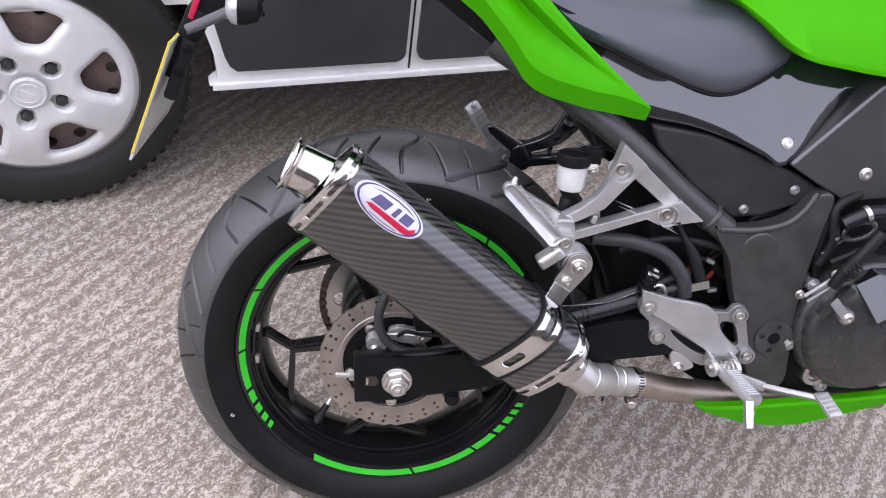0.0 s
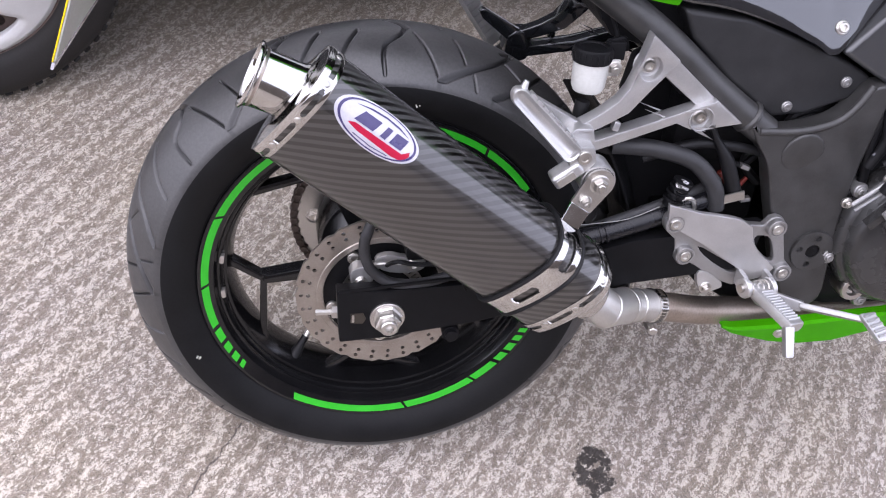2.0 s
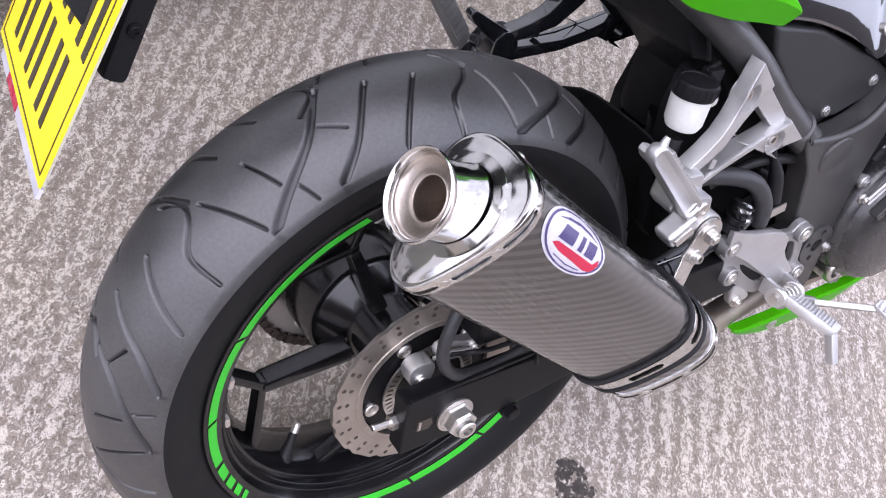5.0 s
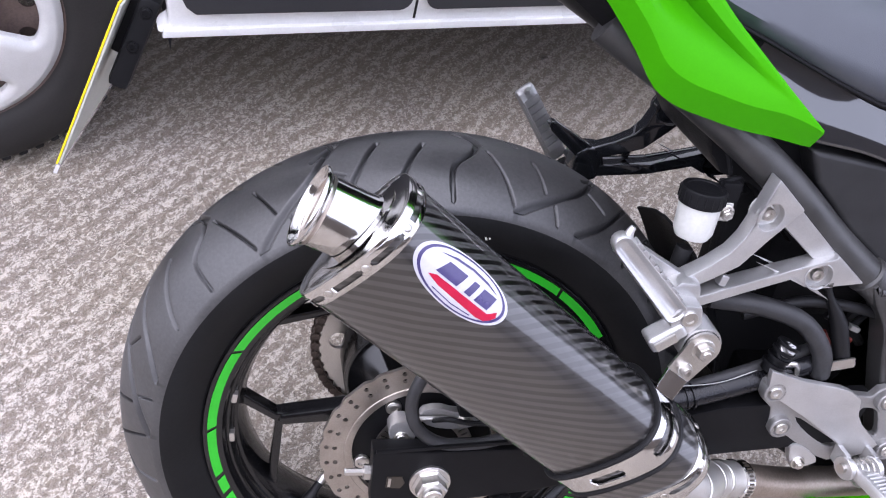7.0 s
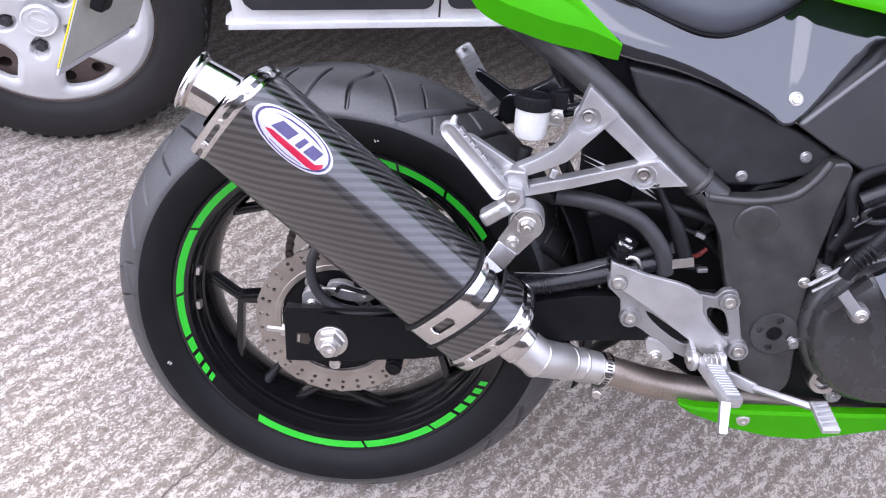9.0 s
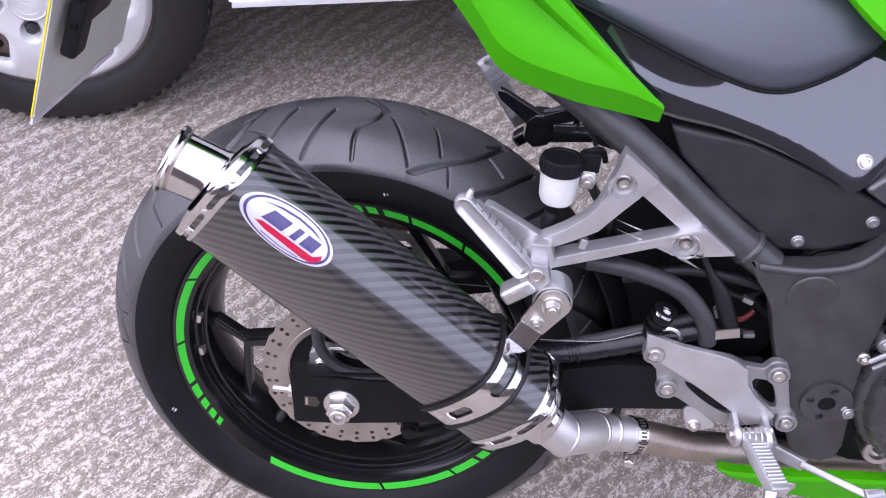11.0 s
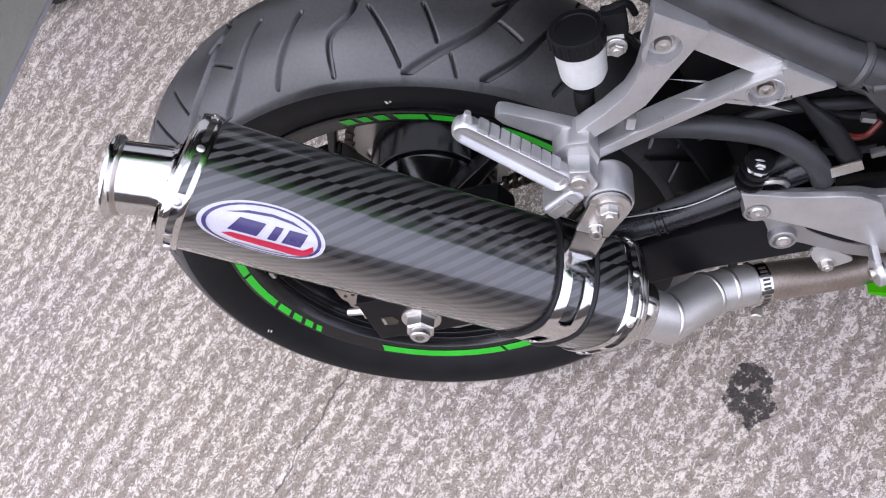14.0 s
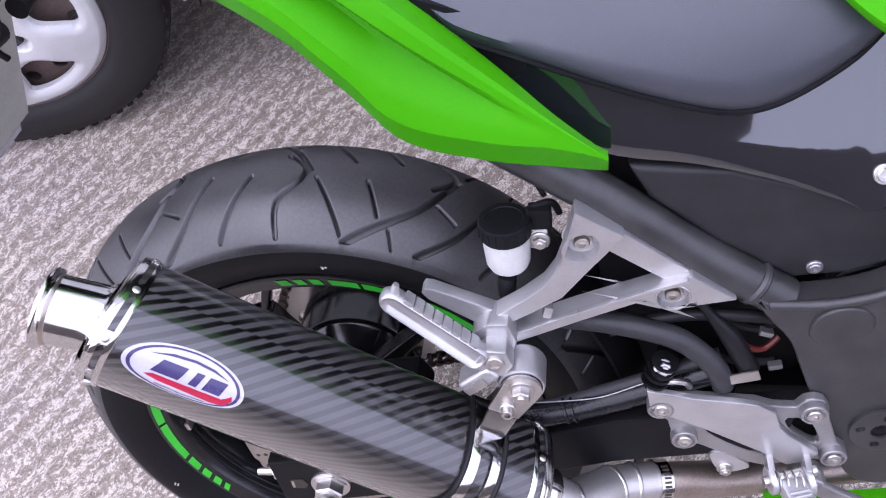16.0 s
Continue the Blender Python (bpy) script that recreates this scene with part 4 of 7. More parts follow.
def exhaust():
    # carbon can with its map in metres
    bm = bmesh.new()
    n = 96
    stations = [-0.176 + 0.400 * k / 42 for k in range(43)]
    rings = [can_ring(s) for s in stations]
    vs = skin(bm, rings, caps=True)
    uv = bm.loops.layers.uv.new("UVMap")
    index = {v: (i, k) for i, r in enumerate(vs) for k, v in enumerate(r)}
    for f in bm.faces:
        ks = [index[l.vert][1] for l in f.loops]
        wrap = max(ks) == n - 1 and min(ks) == 0 and len(ks) == 4
        for l in f.loops:
            i, k = index[l.vert]
            l[uv].uv = (stations[i], GIRTH * (n if wrap and k == 0 else k) / n)
    can = part("exhaust_can", bm, M_CARBON, bike, "three-sided carbon fibre silencer with a polished steel tip", 50)
    # end cap: a rolled rim, then a dished face that runs up to the tailpipe
    bm = bmesh.new()
    prof = [(-0.172, 1.0, 0.0016), (-0.1775, 1.0, 0.0016), (-0.1792, 1.0, 0.0010), (-0.1798, 0.99, 0), (-0.1796, 0.97, 0), (-0.1799, 0.95, 0), (-0.1807, 0.91, 0), (-0.1818, 0.85, 0), (-0.1828, 0.78, 0), (-0.1834, 0.72, 0)]
    rings = [can_ring(s, o, g) for s, g, o in prof] + [round_ring(-0.1842, 0.0415), round_ring(-0.1848, 0.0375), round_ring(-0.1854, 0.0345), round_ring(-0.1858, 0.0320)]
    skin(bm, rings, caps=False)
    part("end_cap", bm, M_CHROME, can, "dished polished steel end cap", 50)
    bm = bmesh.new()
    prof = [(0.0, 0.0322, 0.004), (0.0, 0.0320, -0.0020), (0.0, 0.0308, -0.0034), (0.12, 0.0300, 0), (0.3, 0.0298, 0), (0.86, 0.0298, 0), (0.92, 0.0304, 0), (0.955, 0.0320, 0), (0.98, 0.0338, 0), (1.0, 0.0347, -0.0004), (1.0, 0.0348, -0.0018), (1.0, 0.0340, -0.0028), (1.0, 0.0328, -0.0024), (1.0, 0.0316, 0.0002), (1.0, 0.0306, 0.0045)]
    skin(bm, [tip_ring(f, r, d) for f, r, d in prof], caps=False)
    part("exhaust_tip", bm, M_CHROME, can, "flared mirror-polished tailpipe", 50)
    bm = bmesh.new()
    skin(bm, [tip_ring(1.0, r, d) for r, d in ((0.0307, 0.0043), (0.0298, 0.0072), (0.0285, 0.0082), (0.0225, 0.0096), (0.0185, 0.0102), (0.0176, 0.0096), (0.0166, 0.0100), (0.0160, 0.0125), (0.0156, 0.060), (0.0156, 0.11))], caps=False)
    part("tip_liner", bm, M_TAN, can, "tan heat-stained inside of the tailpipe", 50)
    bm = bmesh.new()
    skin(bm, [tip_ring(1.0, r, 0.045) for r in (0.0158, 0.0001)], caps=False)
    c = tip_ring(1.0, 0.0065, 0.044, 8)[5]
    lathe(bm, c, -LIP_U, [(0.0045, 0), (0.0045, 0.004), (0.003, 0.006), (0.0005, 0.0062)], 12)
    part("baffle", bm, M_PIPE, can, "sooty baffle with a bolt head")
    slots = [(11 + 45 * k, 45 + 45 * k) for k in range(8)]
    part("rear_band", band(-0.1772, -0.1615, 0.0006, slots), M_CHROME, can, "slotted polished band", 50)
    part("front_band", band(0.205, 0.221, 0.0006, slots), M_CHROME, can, "slotted polished band", 50)
    for s in (-0.1694, 0.2130):
        for k in range(8):
            bm = bmesh.new()
            p, q = can_point(s, 5.5 + 45 * k, 0.002), can_point(s, 5.5 + 45 * k, 0.01)
            lathe(bm, p, q - p, [(0.0034, -0.002), (0.0034, 0.0004), (0.0024, 0.0011), (0.0006, 0.0012)], 12)
            part("rivet", bm, M_STEEL, can)
    # stamped marks on the rear band, too small to read
    bm = bmesh.new()
    for k in range(14):
        a = -36 + k * 2.2
        if k in (4, 9):
            continue
        can_patch([(-0.1715, a), (-0.1672, a), (-0.1672, a + 1.2), (-0.1715, a + 1.2)], 0.0026, bm)
    part("stamped_marks", bm, M_INK, can, "row of tiny dark marks", 60)
    # strap with a rubber lip on each side
    strap = part("hanger_strap", band(0.140, 0.172, 0.002, [(20, 68), (100, 136), (200, 240)], deep=0.0016), M_CHROME, can, "polished steel strap", 50)
    for s in (0.1385, 0.1735):
        bm = bmesh.new()
        run, far = can_ring(s, 0.0022, n=72), can_ring(s, 0.01, n=72)
        rings = []
        for p, q in zip(run, far):
            out = (q - p).normalized()
            rings.append([p + out * (0.0032 * math.cos(t)) + CAN_U * (0.0026 * math.sin(t)) for t in (2 * math.pi * j / 8 for j in range(8))])
        skin(bm, rings + [rings[0]], caps=False)
        part("strap_rubber", bm, M_RUBBER, strap)
    # badge on the can: white oval, blue ring, blue blocks over a red swoosh
    B0, BA, BS, BV = -0.107, 57.0, 0.0465, 0.0235 * TURN

    def on_badge(pts):
        return [(B0 + BS * x, BA + BV * y) for x, y in pts]
    oval = [(math.cos(2 * math.pi * k / 48), math.sin(2 * math.pi * k / 48)) for k in range(48)]
    bm = bmesh.new()
    can_patch(on_badge(oval), 0.0005, bm)
    badge = part("badge", bm, M_BADGE, can, "white oval badge with a blue and red emblem", 60)
    bm = bmesh.new()
    n = 72
    for k in range(n):
        q = []
        for kk, g in ((k, 0.93), (k + 1, 0.93), (k + 1, 0.87), (k, 0.87)):
            t = 2 * math.pi * kk / n
            q.append(bm.verts.new(can_point(B0 + BS * g * math.cos(t), BA + BV * g * math.sin(t), 0.0008)))
        bm.faces.new(q)
    part("badge_ring", bm, M_BLUE, badge, "blue ring", 60)
    for name, material, label, pts in (
            ("emblem_block", M_BLUE, "plain dark blue block", ((-.56, .18), (-.44, -.34), (-.06, -.34), (-.14, .18))),
            ("emblem_block", M_BLUE, "plain dark blue block", ((.02, .18), (.10, -.34), (.24, -.34), (.17, .18))),
            ("emblem_block", M_BLUE, "plain dark blue block", ((.27, .18), (.34, -.34), (.66, -.34), (.60, .18))),
            ("emblem_arc", M_BLUE, "plain dark blue arc", ((-.66, -.40), (-.35, -.62), (0, -.69), (.35, -.63), (.66, -.42), (.35, -.54), (0, -.60), (-.35, -.53))),
            ("emblem_red", M_RED, "plain red swoosh", ((-.62, .40), (-.50, .27), (.66, .27), (.80, .02), (.84, .20), (.74, .52), (.52, .60), (-.38, .52))),
            ("emblem_line", M_BLUE, "thin plain bar", ((-.42, .66), (0, .735), (.42, .66), (.42, .70), (0, .775), (-.42, .70)))):
        bm = bmesh.new()
        can_patch(on_badge(pts), 0.0008, bm)
        part(name, bm, material, badge, label, 60)
    # front cap, neck and the mitred inlet pipe
    bm = bmesh.new()
    rings = [can_ring(0.219, 0.0008), can_ring(0.225, 0.0008), can_ring(0.2285, 0, 0.95), can_ring(0.230, 0, 0.8)]
    rings += [round_ring(0.232, 0.0330), round_ring(0.2345, 0.0285), round_ring(0.254, 0.0282), round_ring(0.2555, 0.0272), round_ring(0.2555, 0.020)]
    skin(bm, rings, caps=False)
    part("front_cap", bm, M_CHROME, can, "polished inlet neck", 50)
    axis = CAN_C + CAN_W1 * CAN_MID[0] + CAN_W2 * CAN_MID[1]
    p0, p1, p2, p3, p4 = axis + CAN_U * 0.250, axis + CAN_U * 0.281, Vector((0.297, -0.164, 0.020)), Vector((0.318, -0.154, 0.0125)), Vector((0.352, -0.1435, 0.003))
    bm = bmesh.new()

    def mitred(run, radii, segs=32):
        """Straight lengths that meet in mitres, with a thin weld bead at each meeting."""
        rings = []
        for k, p in enumerate(run):
            before = (p - run[k - 1]).normalized() if k else None
            after = (run[k + 1] - p).normalized() if k + 1 < len(run) else None
            d = ((before or after) + (after or before)).normalized()
            w = before or after
            uu, vv = basis(w, (0, 1, 0.3))
            ring = []
            for j in range(segs):
                a = 2 * math.pi * j / segs
                q = uu * math.cos(a) + vv * math.sin(a)
                q = q - w * (q.dot(d) / w.dot(d))
                ring.append(p + q * radii[k])
            rings.append(ring)
        return rings
    for ring_set in (mitred([p0, p1, p2], [0.0240, 0.0236, 0.0226]), mitred([p2 - (p3 - p2).normalized() * 0.001, p3, p4], [0.0216, 0.0212, 0.0204])):
        skin(bm, ring_set)
    part("inlet_sleeve", bm, M_SLEEVE, can, "bead-blasted steel sleeve", 30)
    for at, along, r in ((p1, (p2 - p1).normalized() + CAN_U, 0.0240), (p2, p3 - p1, 0.0228), (p3, p4 - p2, 0.0216)):
        bm = bmesh.new()
        u, v = basis(along, (0, 1, 0.3))
        rings = []
        for k in range(40):
            a = 2 * math.pi * k / 40
            o = u * math.cos(a) + v * math.sin(a)
            rings.append([at + o * (r + 0.0011 * math.cos(b)) + Vector(along).normalized() * (0.0022 * math.sin(b)) for b in (2 * math.pi * j / 8 for j in range(8))])
        skin(bm, rings + [rings[0]], caps=False)
        part("weld_bead", bm, M_STEEL, can)
    # worm-drive clamp
    d = (p4 - p3).normalized()
    bm = bmesh.new()
    lathe(bm, p4 - d * 0.014, d, [(0.0208, 0), (0.0226, 0.0006), (0.0226, 0.0134), (0.0208, 0.014)], 40, caps=False)
    clamp = part("pipe_clamp", bm, M_CHROME, can, "steel worm-drive clamp")
    bm = bmesh.new()
    u, v = basis(d, (0, -1, 0.4))
    for k in range(14):
        a = radians(-75 + 11 * k)
        o = u * math.cos(a) + v * math.sin(a)
        beam(bm, p4 - d * 0.0105 + o * 0.0226, p4 - d * 0.0035 + o * 0.0226, 0.0022, 0.0010, o, 0)
    part("clamp_slots", bm, M_INK, clamp, "row of dark slots", 0)
    bm = bmesh.new()
    c = p4 - d * 0.007 + Vector((-0.002, -0.010, -0.0245))
    block(bm, c, (0.014, 0.016, 0.009), None, 0.002)
    lathe(bm, c + Vector((0, -0.006, 0)), (-0.2, -1, 0), [(0.0062, 0), (0.0062, 0.008), (0.005, 0.009), (0.001, 0.009)], 6)
    part("clamp_bolt", bm, M_STEEL, clamp)
    bm = bmesh.new()
    tube(bm, [p3.lerp(p4, 0.5), p4, (0.42, -0.124, -0.021), (0.50, -0.100, -0.041), (0.62, -0.075, -0.06), (0.80, -0.06, -0.07)], 0.0192, 28)
    part("link_pipe", bm, M_PIPE, bike, "heat-stained steel exhaust pipe")


exhaust()


# ---- pillion footrest hangers ----
def cast_plate(bm, loops, face, thick, bevel=0.0025):
    """A cast plate: loops of (x, z), the outer one first; face(x): the y of its outer face; rounded edges."""
    b2 = bmesh.new()
    fill_with_holes(loops, thick, b2, Matrix(((1, 0, 0, 0), (0, 0, 1, 0), (0, 1, 0, 0), (0, 0, 0, 1))))
    bmesh.ops.remove_doubles(b2, verts=b2.verts[:], dist=1e-6)
    bmesh.ops.recalc_face_normals(b2, faces=b2.faces[:])
    bmesh.ops.dissolve_limit(b2, angle_limit=radians(2), verts=b2.verts[:], edges=b2.edges[:])
    edges = [e for e in b2.edges if len(e.link_faces) == 2 and e.calc_face_angle(0) > radians(34)]
    bmesh.ops.bevel(b2, geom=edges, offset=bevel, segments=2, profile=0.6, affect='EDGES')
    bmesh.ops.triangulate(b2, faces=[f for f in b2.faces if len(f.verts) > 4])
    for v in b2.verts:
        v.co.y += face(v.co.x)
    merge(bm, b2)


def footrest(a, b, teeth, scoop, deep, wide, material, label):
    """A folded footrest from a to b: a bar hollowed on the side scoop, with a row of teeth on its edge and a turned-up end."""
    d = (b - a).normalized()
    t = (teeth - d * teeth.dot(d)).normalized()
    n = d.cross(t)
    n = n if n.dot(scoop) > 0 else -n
    length = (b - a).length

    def outline(out, inset):
        pts = []
        for cx, a0 in ((length - wide / 2, -90), (min(wide, 0.02) * 0.3, 90)):
            for k in range(9):
                q = radians(a0 + 180 * k / 8)
                r = wide / 2 - inset
                slim = 0.86 if a0 < 0 else 1.0
                pts.append(a + d * (cx + r * math.cos(q) * (1 if a0 < 0 else 0.6)) + t * (r * slim * math.sin(q)) + n * out)
        return pts
    bm = bmesh.new()
    top, low = deep * 0.5, -deep * 0.5
    skin(bm, [outline(low, 0.0030), outline(low + 0.0015, 0.0008), outline(0, 0), outline(top - 0.002, 0.0006), outline(top, 0.0020), outline(top - 0.0004, 0.0036), outline(top - 0.0040, 0.0062), outline(top - 0.0052, 0.0085)])
    # the turned-up end
    tube(bm, [b - d * 0.0085 + t * (wide * 0.30), b - d * 0.006 + t * (wide * 0.44), b - d * 0.0035 + t * (wide * 0.5 + 0.004)], [0.0050, 0.0040, 0.0026], 12, 4)
    peg = part("pillion_footrest", bm, material, bike, label, 50)
    tooth = None
    for k in range(8):
        if tooth is None:
            bm = bmesh.new()
            block(bm, (0, 0, 0), (0.0050, deep * 0.90, 0.0087), None, 0.0013)
            tooth = ob = part("tooth", bm, material, peg)
        else:
            ob = tooth.copy()
            scene.collection.objects.link(ob)
        ob.matrix_basis = Matrix.Translation(a + d * (0.019 + (length - 0.040) * k / 7) + t * (wide * 0.43)) @ Matrix((t, n, d)).transposed().to_4x4()
    return peg


def hanger(side):
    """The cast hanger: side 1 is the bike's right, -1 its left."""
    m = M_ALLOY if side == 1 else M_GLOSS

    def y(p):
        return (p[0], p[1] * side, p[2])
    s = (0, -side, 0)

    def face(at):
        # the castings lean outwards towards the footrest
        def f(x):
            return side * (at - 0.021 * min(1.25, max(0.0, (0.300 - x) / 0.100))) - (0.0 if side == 1 else 0.020)
        return f
    bolts = ((0.2800, -0.139, 0.3275), (0.3540, -0.140, 0.2655))
    holes = [circle(x, z, 0.0140, 28)[::-1] for x, yy, z in bolts]
    # junction at the footrest
    bm = bmesh.new()
    prism(bm, [(0.216, 0.268), (0.222, 0.246), (0.216, 0.226), (0.196, 0.220), (0.182, 0.232), (0.184, 0.258), (0.196, 0.268)], -0.170 * side, -0.138 * side, 0.005)
    body = part("footrest_hanger", bm, m, bike, "silver cast alloy footrest hanger" if side == 1 else "gloss black footrest hanger")
    # upper arm, cranked, with the plate at its bolt
    bm = bmesh.new()
    cast_plate(bm, [[(0.2755, 0.3670), (0.3150, 0.3350), (0.2850, 0.3010), (0.2620, 0.2755), (0.2370, 0.2640), (0.2040, 0.2510), (0.1960, 0.2560), (0.1970, 0.2640), (0.2280, 0.2790), (0.2470, 0.2920), (0.2570, 0.3060), (0.2640, 0.3250)], holes[0]], face(-0.139), 0.020)
    part("upper_arm", bm, m, body)
    # lower arm with the plate at its bolt
    bm = bmesh.new()
    cast_plate(bm, [[(0.3690, 0.2890), (0.4070, 0.2595), (0.3760, 0.2545), (0.3500, 0.2525), (0.3375, 0.2570), (0.3300, 0.2615), (0.2750, 0.2440), (0.2090, 0.2290), (0.2040, 0.2380), (0.2180, 0.2460), (0.2750, 0.2585), (0.3300, 0.2760)], holes[1]], face(-0.140), 0.020)
    lower = part("lower_arm", bm, m, body)
    # ledge along the lower arm's top edge
    bm = bmesh.new()
    f = face(-0.1435)
    for p, q in (((0.222, 0.2462), (0.275, 0.2580)), ((0.275, 0.2580), (0.330, 0.2750)), ((0.330, 0.2750), (0.366, 0.2872))):
        beam(bm, (p[0], f(p[0]) + (0.002 if side == 1 else 0.018), p[1]), (q[0], f(q[0]) + (0.002 if side == 1 else 0.018), q[1]), 0.0040, 0.006, s, 0.0012)
    part("arm_ledge", bm, m, lower)
    # brace between the plates, behind their faces
    bm = bmesh.new()
    cast_plate(bm, [[(0.3130, 0.3345), (0.3680, 0.2890), (0.3480, 0.2790), (0.2960, 0.3190)]], lambda x: side * -0.1335 - (0.0 if side == 1 else 0.016), 0.016)
    part("arm_brace", bm, m, body)
    # tie across the fork
    bm = bmesh.new()
    beam(bm, y((0.2500, -0.146, 0.2665)), y((0.2470, -0.147, 0.2555)), 0.008, 0.010, s, 0.002)
    part("fork_tie", bm, m, body)
    # blade that points to the rear
    bm = bmesh.new()
    cast_plate(bm, [[(0.2060, 0.2660), (0.1960, 0.2480), (0.1830, 0.2550), (0.1480, 0.2830), (0.1430, 0.2910), (0.1465, 0.2965), (0.1530, 0.2950)]], lambda x: side * -0.152 - (0.0 if side == 1 else 0.012), 0.014, 0.002)
    part("heel_blade", bm, m, body)
    for x, yy, z in bolts:
        bm = bmesh.new()
        lathe(bm, y((x, yy, z)), s, [(0.0152, -0.012), (0.0152, 0.0006), (0.0146, 0.0012), (0.0139, 0.0010), (0.0132, -0.0075), (0.001, -0.0078)], 32)
        part("bolt_cup", bm, m, body)
        bm = bmesh.new()
        bolt_mesh(bm, y((x, yy + 0.0075, z)), s, 0.0068, 0.0065)
        part("hanger_bolt", bm, M_STEEL, body)
    # clevis with its pivot, and the stop below it
    bm = bmesh.new()
    prism(bm, [(0.214, 0.254), (0.219, 0.236), (0.208, 0.222), (0.190, 0.224), (0.184, 0.240), (0.196, 0.256)], -0.189 * side, -0.166 * side, 0.004)
    block(bm, y((0.1870, -0.181, 0.2200)), (0.037, 0.024, 0.017), Matrix.Rotation(radians(-38), 3, 'Y'), 0.005, segments=3)
    clevis = part("footrest_clevis", bm, m, body)
    bm = bmesh.new()
    lathe(bm, y((0.2030, -0.189, 0.2420)), s, [(0.0085, -0.002), (0.0085, 0.0015), (0.0075, 0.0028), (0.0045, 0.0030), (0.0040, 0.0012), (0.0004, 0.0012)], 24)
    part("pivot_pin", bm, M_STEEL, clevis)
    bm = bmesh.new()
    block(bm, y((0.1845, -0.1950, 0.2180)), (0.022, 0.003, 0.009), Matrix.Rotation(radians(-38), 3, 'Y'), 0.001)
    part("stop_plate", bm, M_STEEL, clevis)
    if side == 1:
        footrest(Vector((0.193, -0.184, 0.242)), Vector((0.1165, -0.176, 0.3175)), Vector((0.7, 0, 0.7)), Vector((0, -1, 0)), 0.0150, 0.0245, M_ALLOY, "folded alloy footrest with a toothed grip")
    else:
        footrest(Vector((0.181, 0.190, 0.230)), Vector((0.120, 0.200, 0.315)), Vector((0.1, -1, 0.5)), Vector((-1, 0, -0.5)), 0.024, 0.014, M_PLATE, "folded steel footrest with a toothed grip")
    return body


hang = hanger(1)
hanger(-1)


def can_mount():
    # rubber bush, plated link and bolts down to the strap
    bm = bmesh.new()
    c = Vector((0.2235, -0.190, 0.2115))
    lathe(bm, c, (0, 1, 0), [(0.020, 0.0), (0.021, 0.004), (0.021, 0.030), (0.018, 0.034)], 28)
    part("mount_bush", bm, M_ALLOY, hang, "alloy bush")
    bm = bmesh.new()
    lathe(bm, c, (0, -1, 0), [(0.0185, -0.0035), (0.0185, 0.0)], 28)
    part("rubber_washer", bm, M_RUBBER, hang)
    bm = bmesh.new()
    foot = can_point(0.157, -6, 0.005)
    low = c.lerp(foot, 0.62) + Vector((0, -0.003, 0))
    beam(bm, c + Vector((0, -0.003, 0)), low, 0.036, 0.0035, (0.1, -1, 0.1), 0.001, 0.030)
    lathe(bm, c + Vector((0, -0.001, 0)), (0, -1, 0), [(0.0175, 0), (0.0175, 0.0035)], 28)
    part("mount_link", bm, M_STEEL, hang, "plated steel link")
    bm = bmesh.new()
    beam(bm, low, can_point(0.157, 2, 0.003), 0.028, 0.0035, (0.1, -1, 0.1), 0.001, 0.026)
    part("link_tab", bm, M_CHROME, hang, "polished steel tab")
    bm = bmesh.new()
    bolt_mesh(bm, c + Vector((0, -0.005, 0)), (0, -1, 0), 0.0085, 0.009, "hex")
    part("link_bolt", bm, M_STEEL, hang)
    bm = bmesh.new()
    p = c.lerp(foot, 0.46) + Vector((0, -0.006, 0))
    bolt_mesh(bm, p, (0, -1, 0.1), 0.0055, 0.008)
    part("link_screw", bm, M_STEEL, hang)


can_mount()


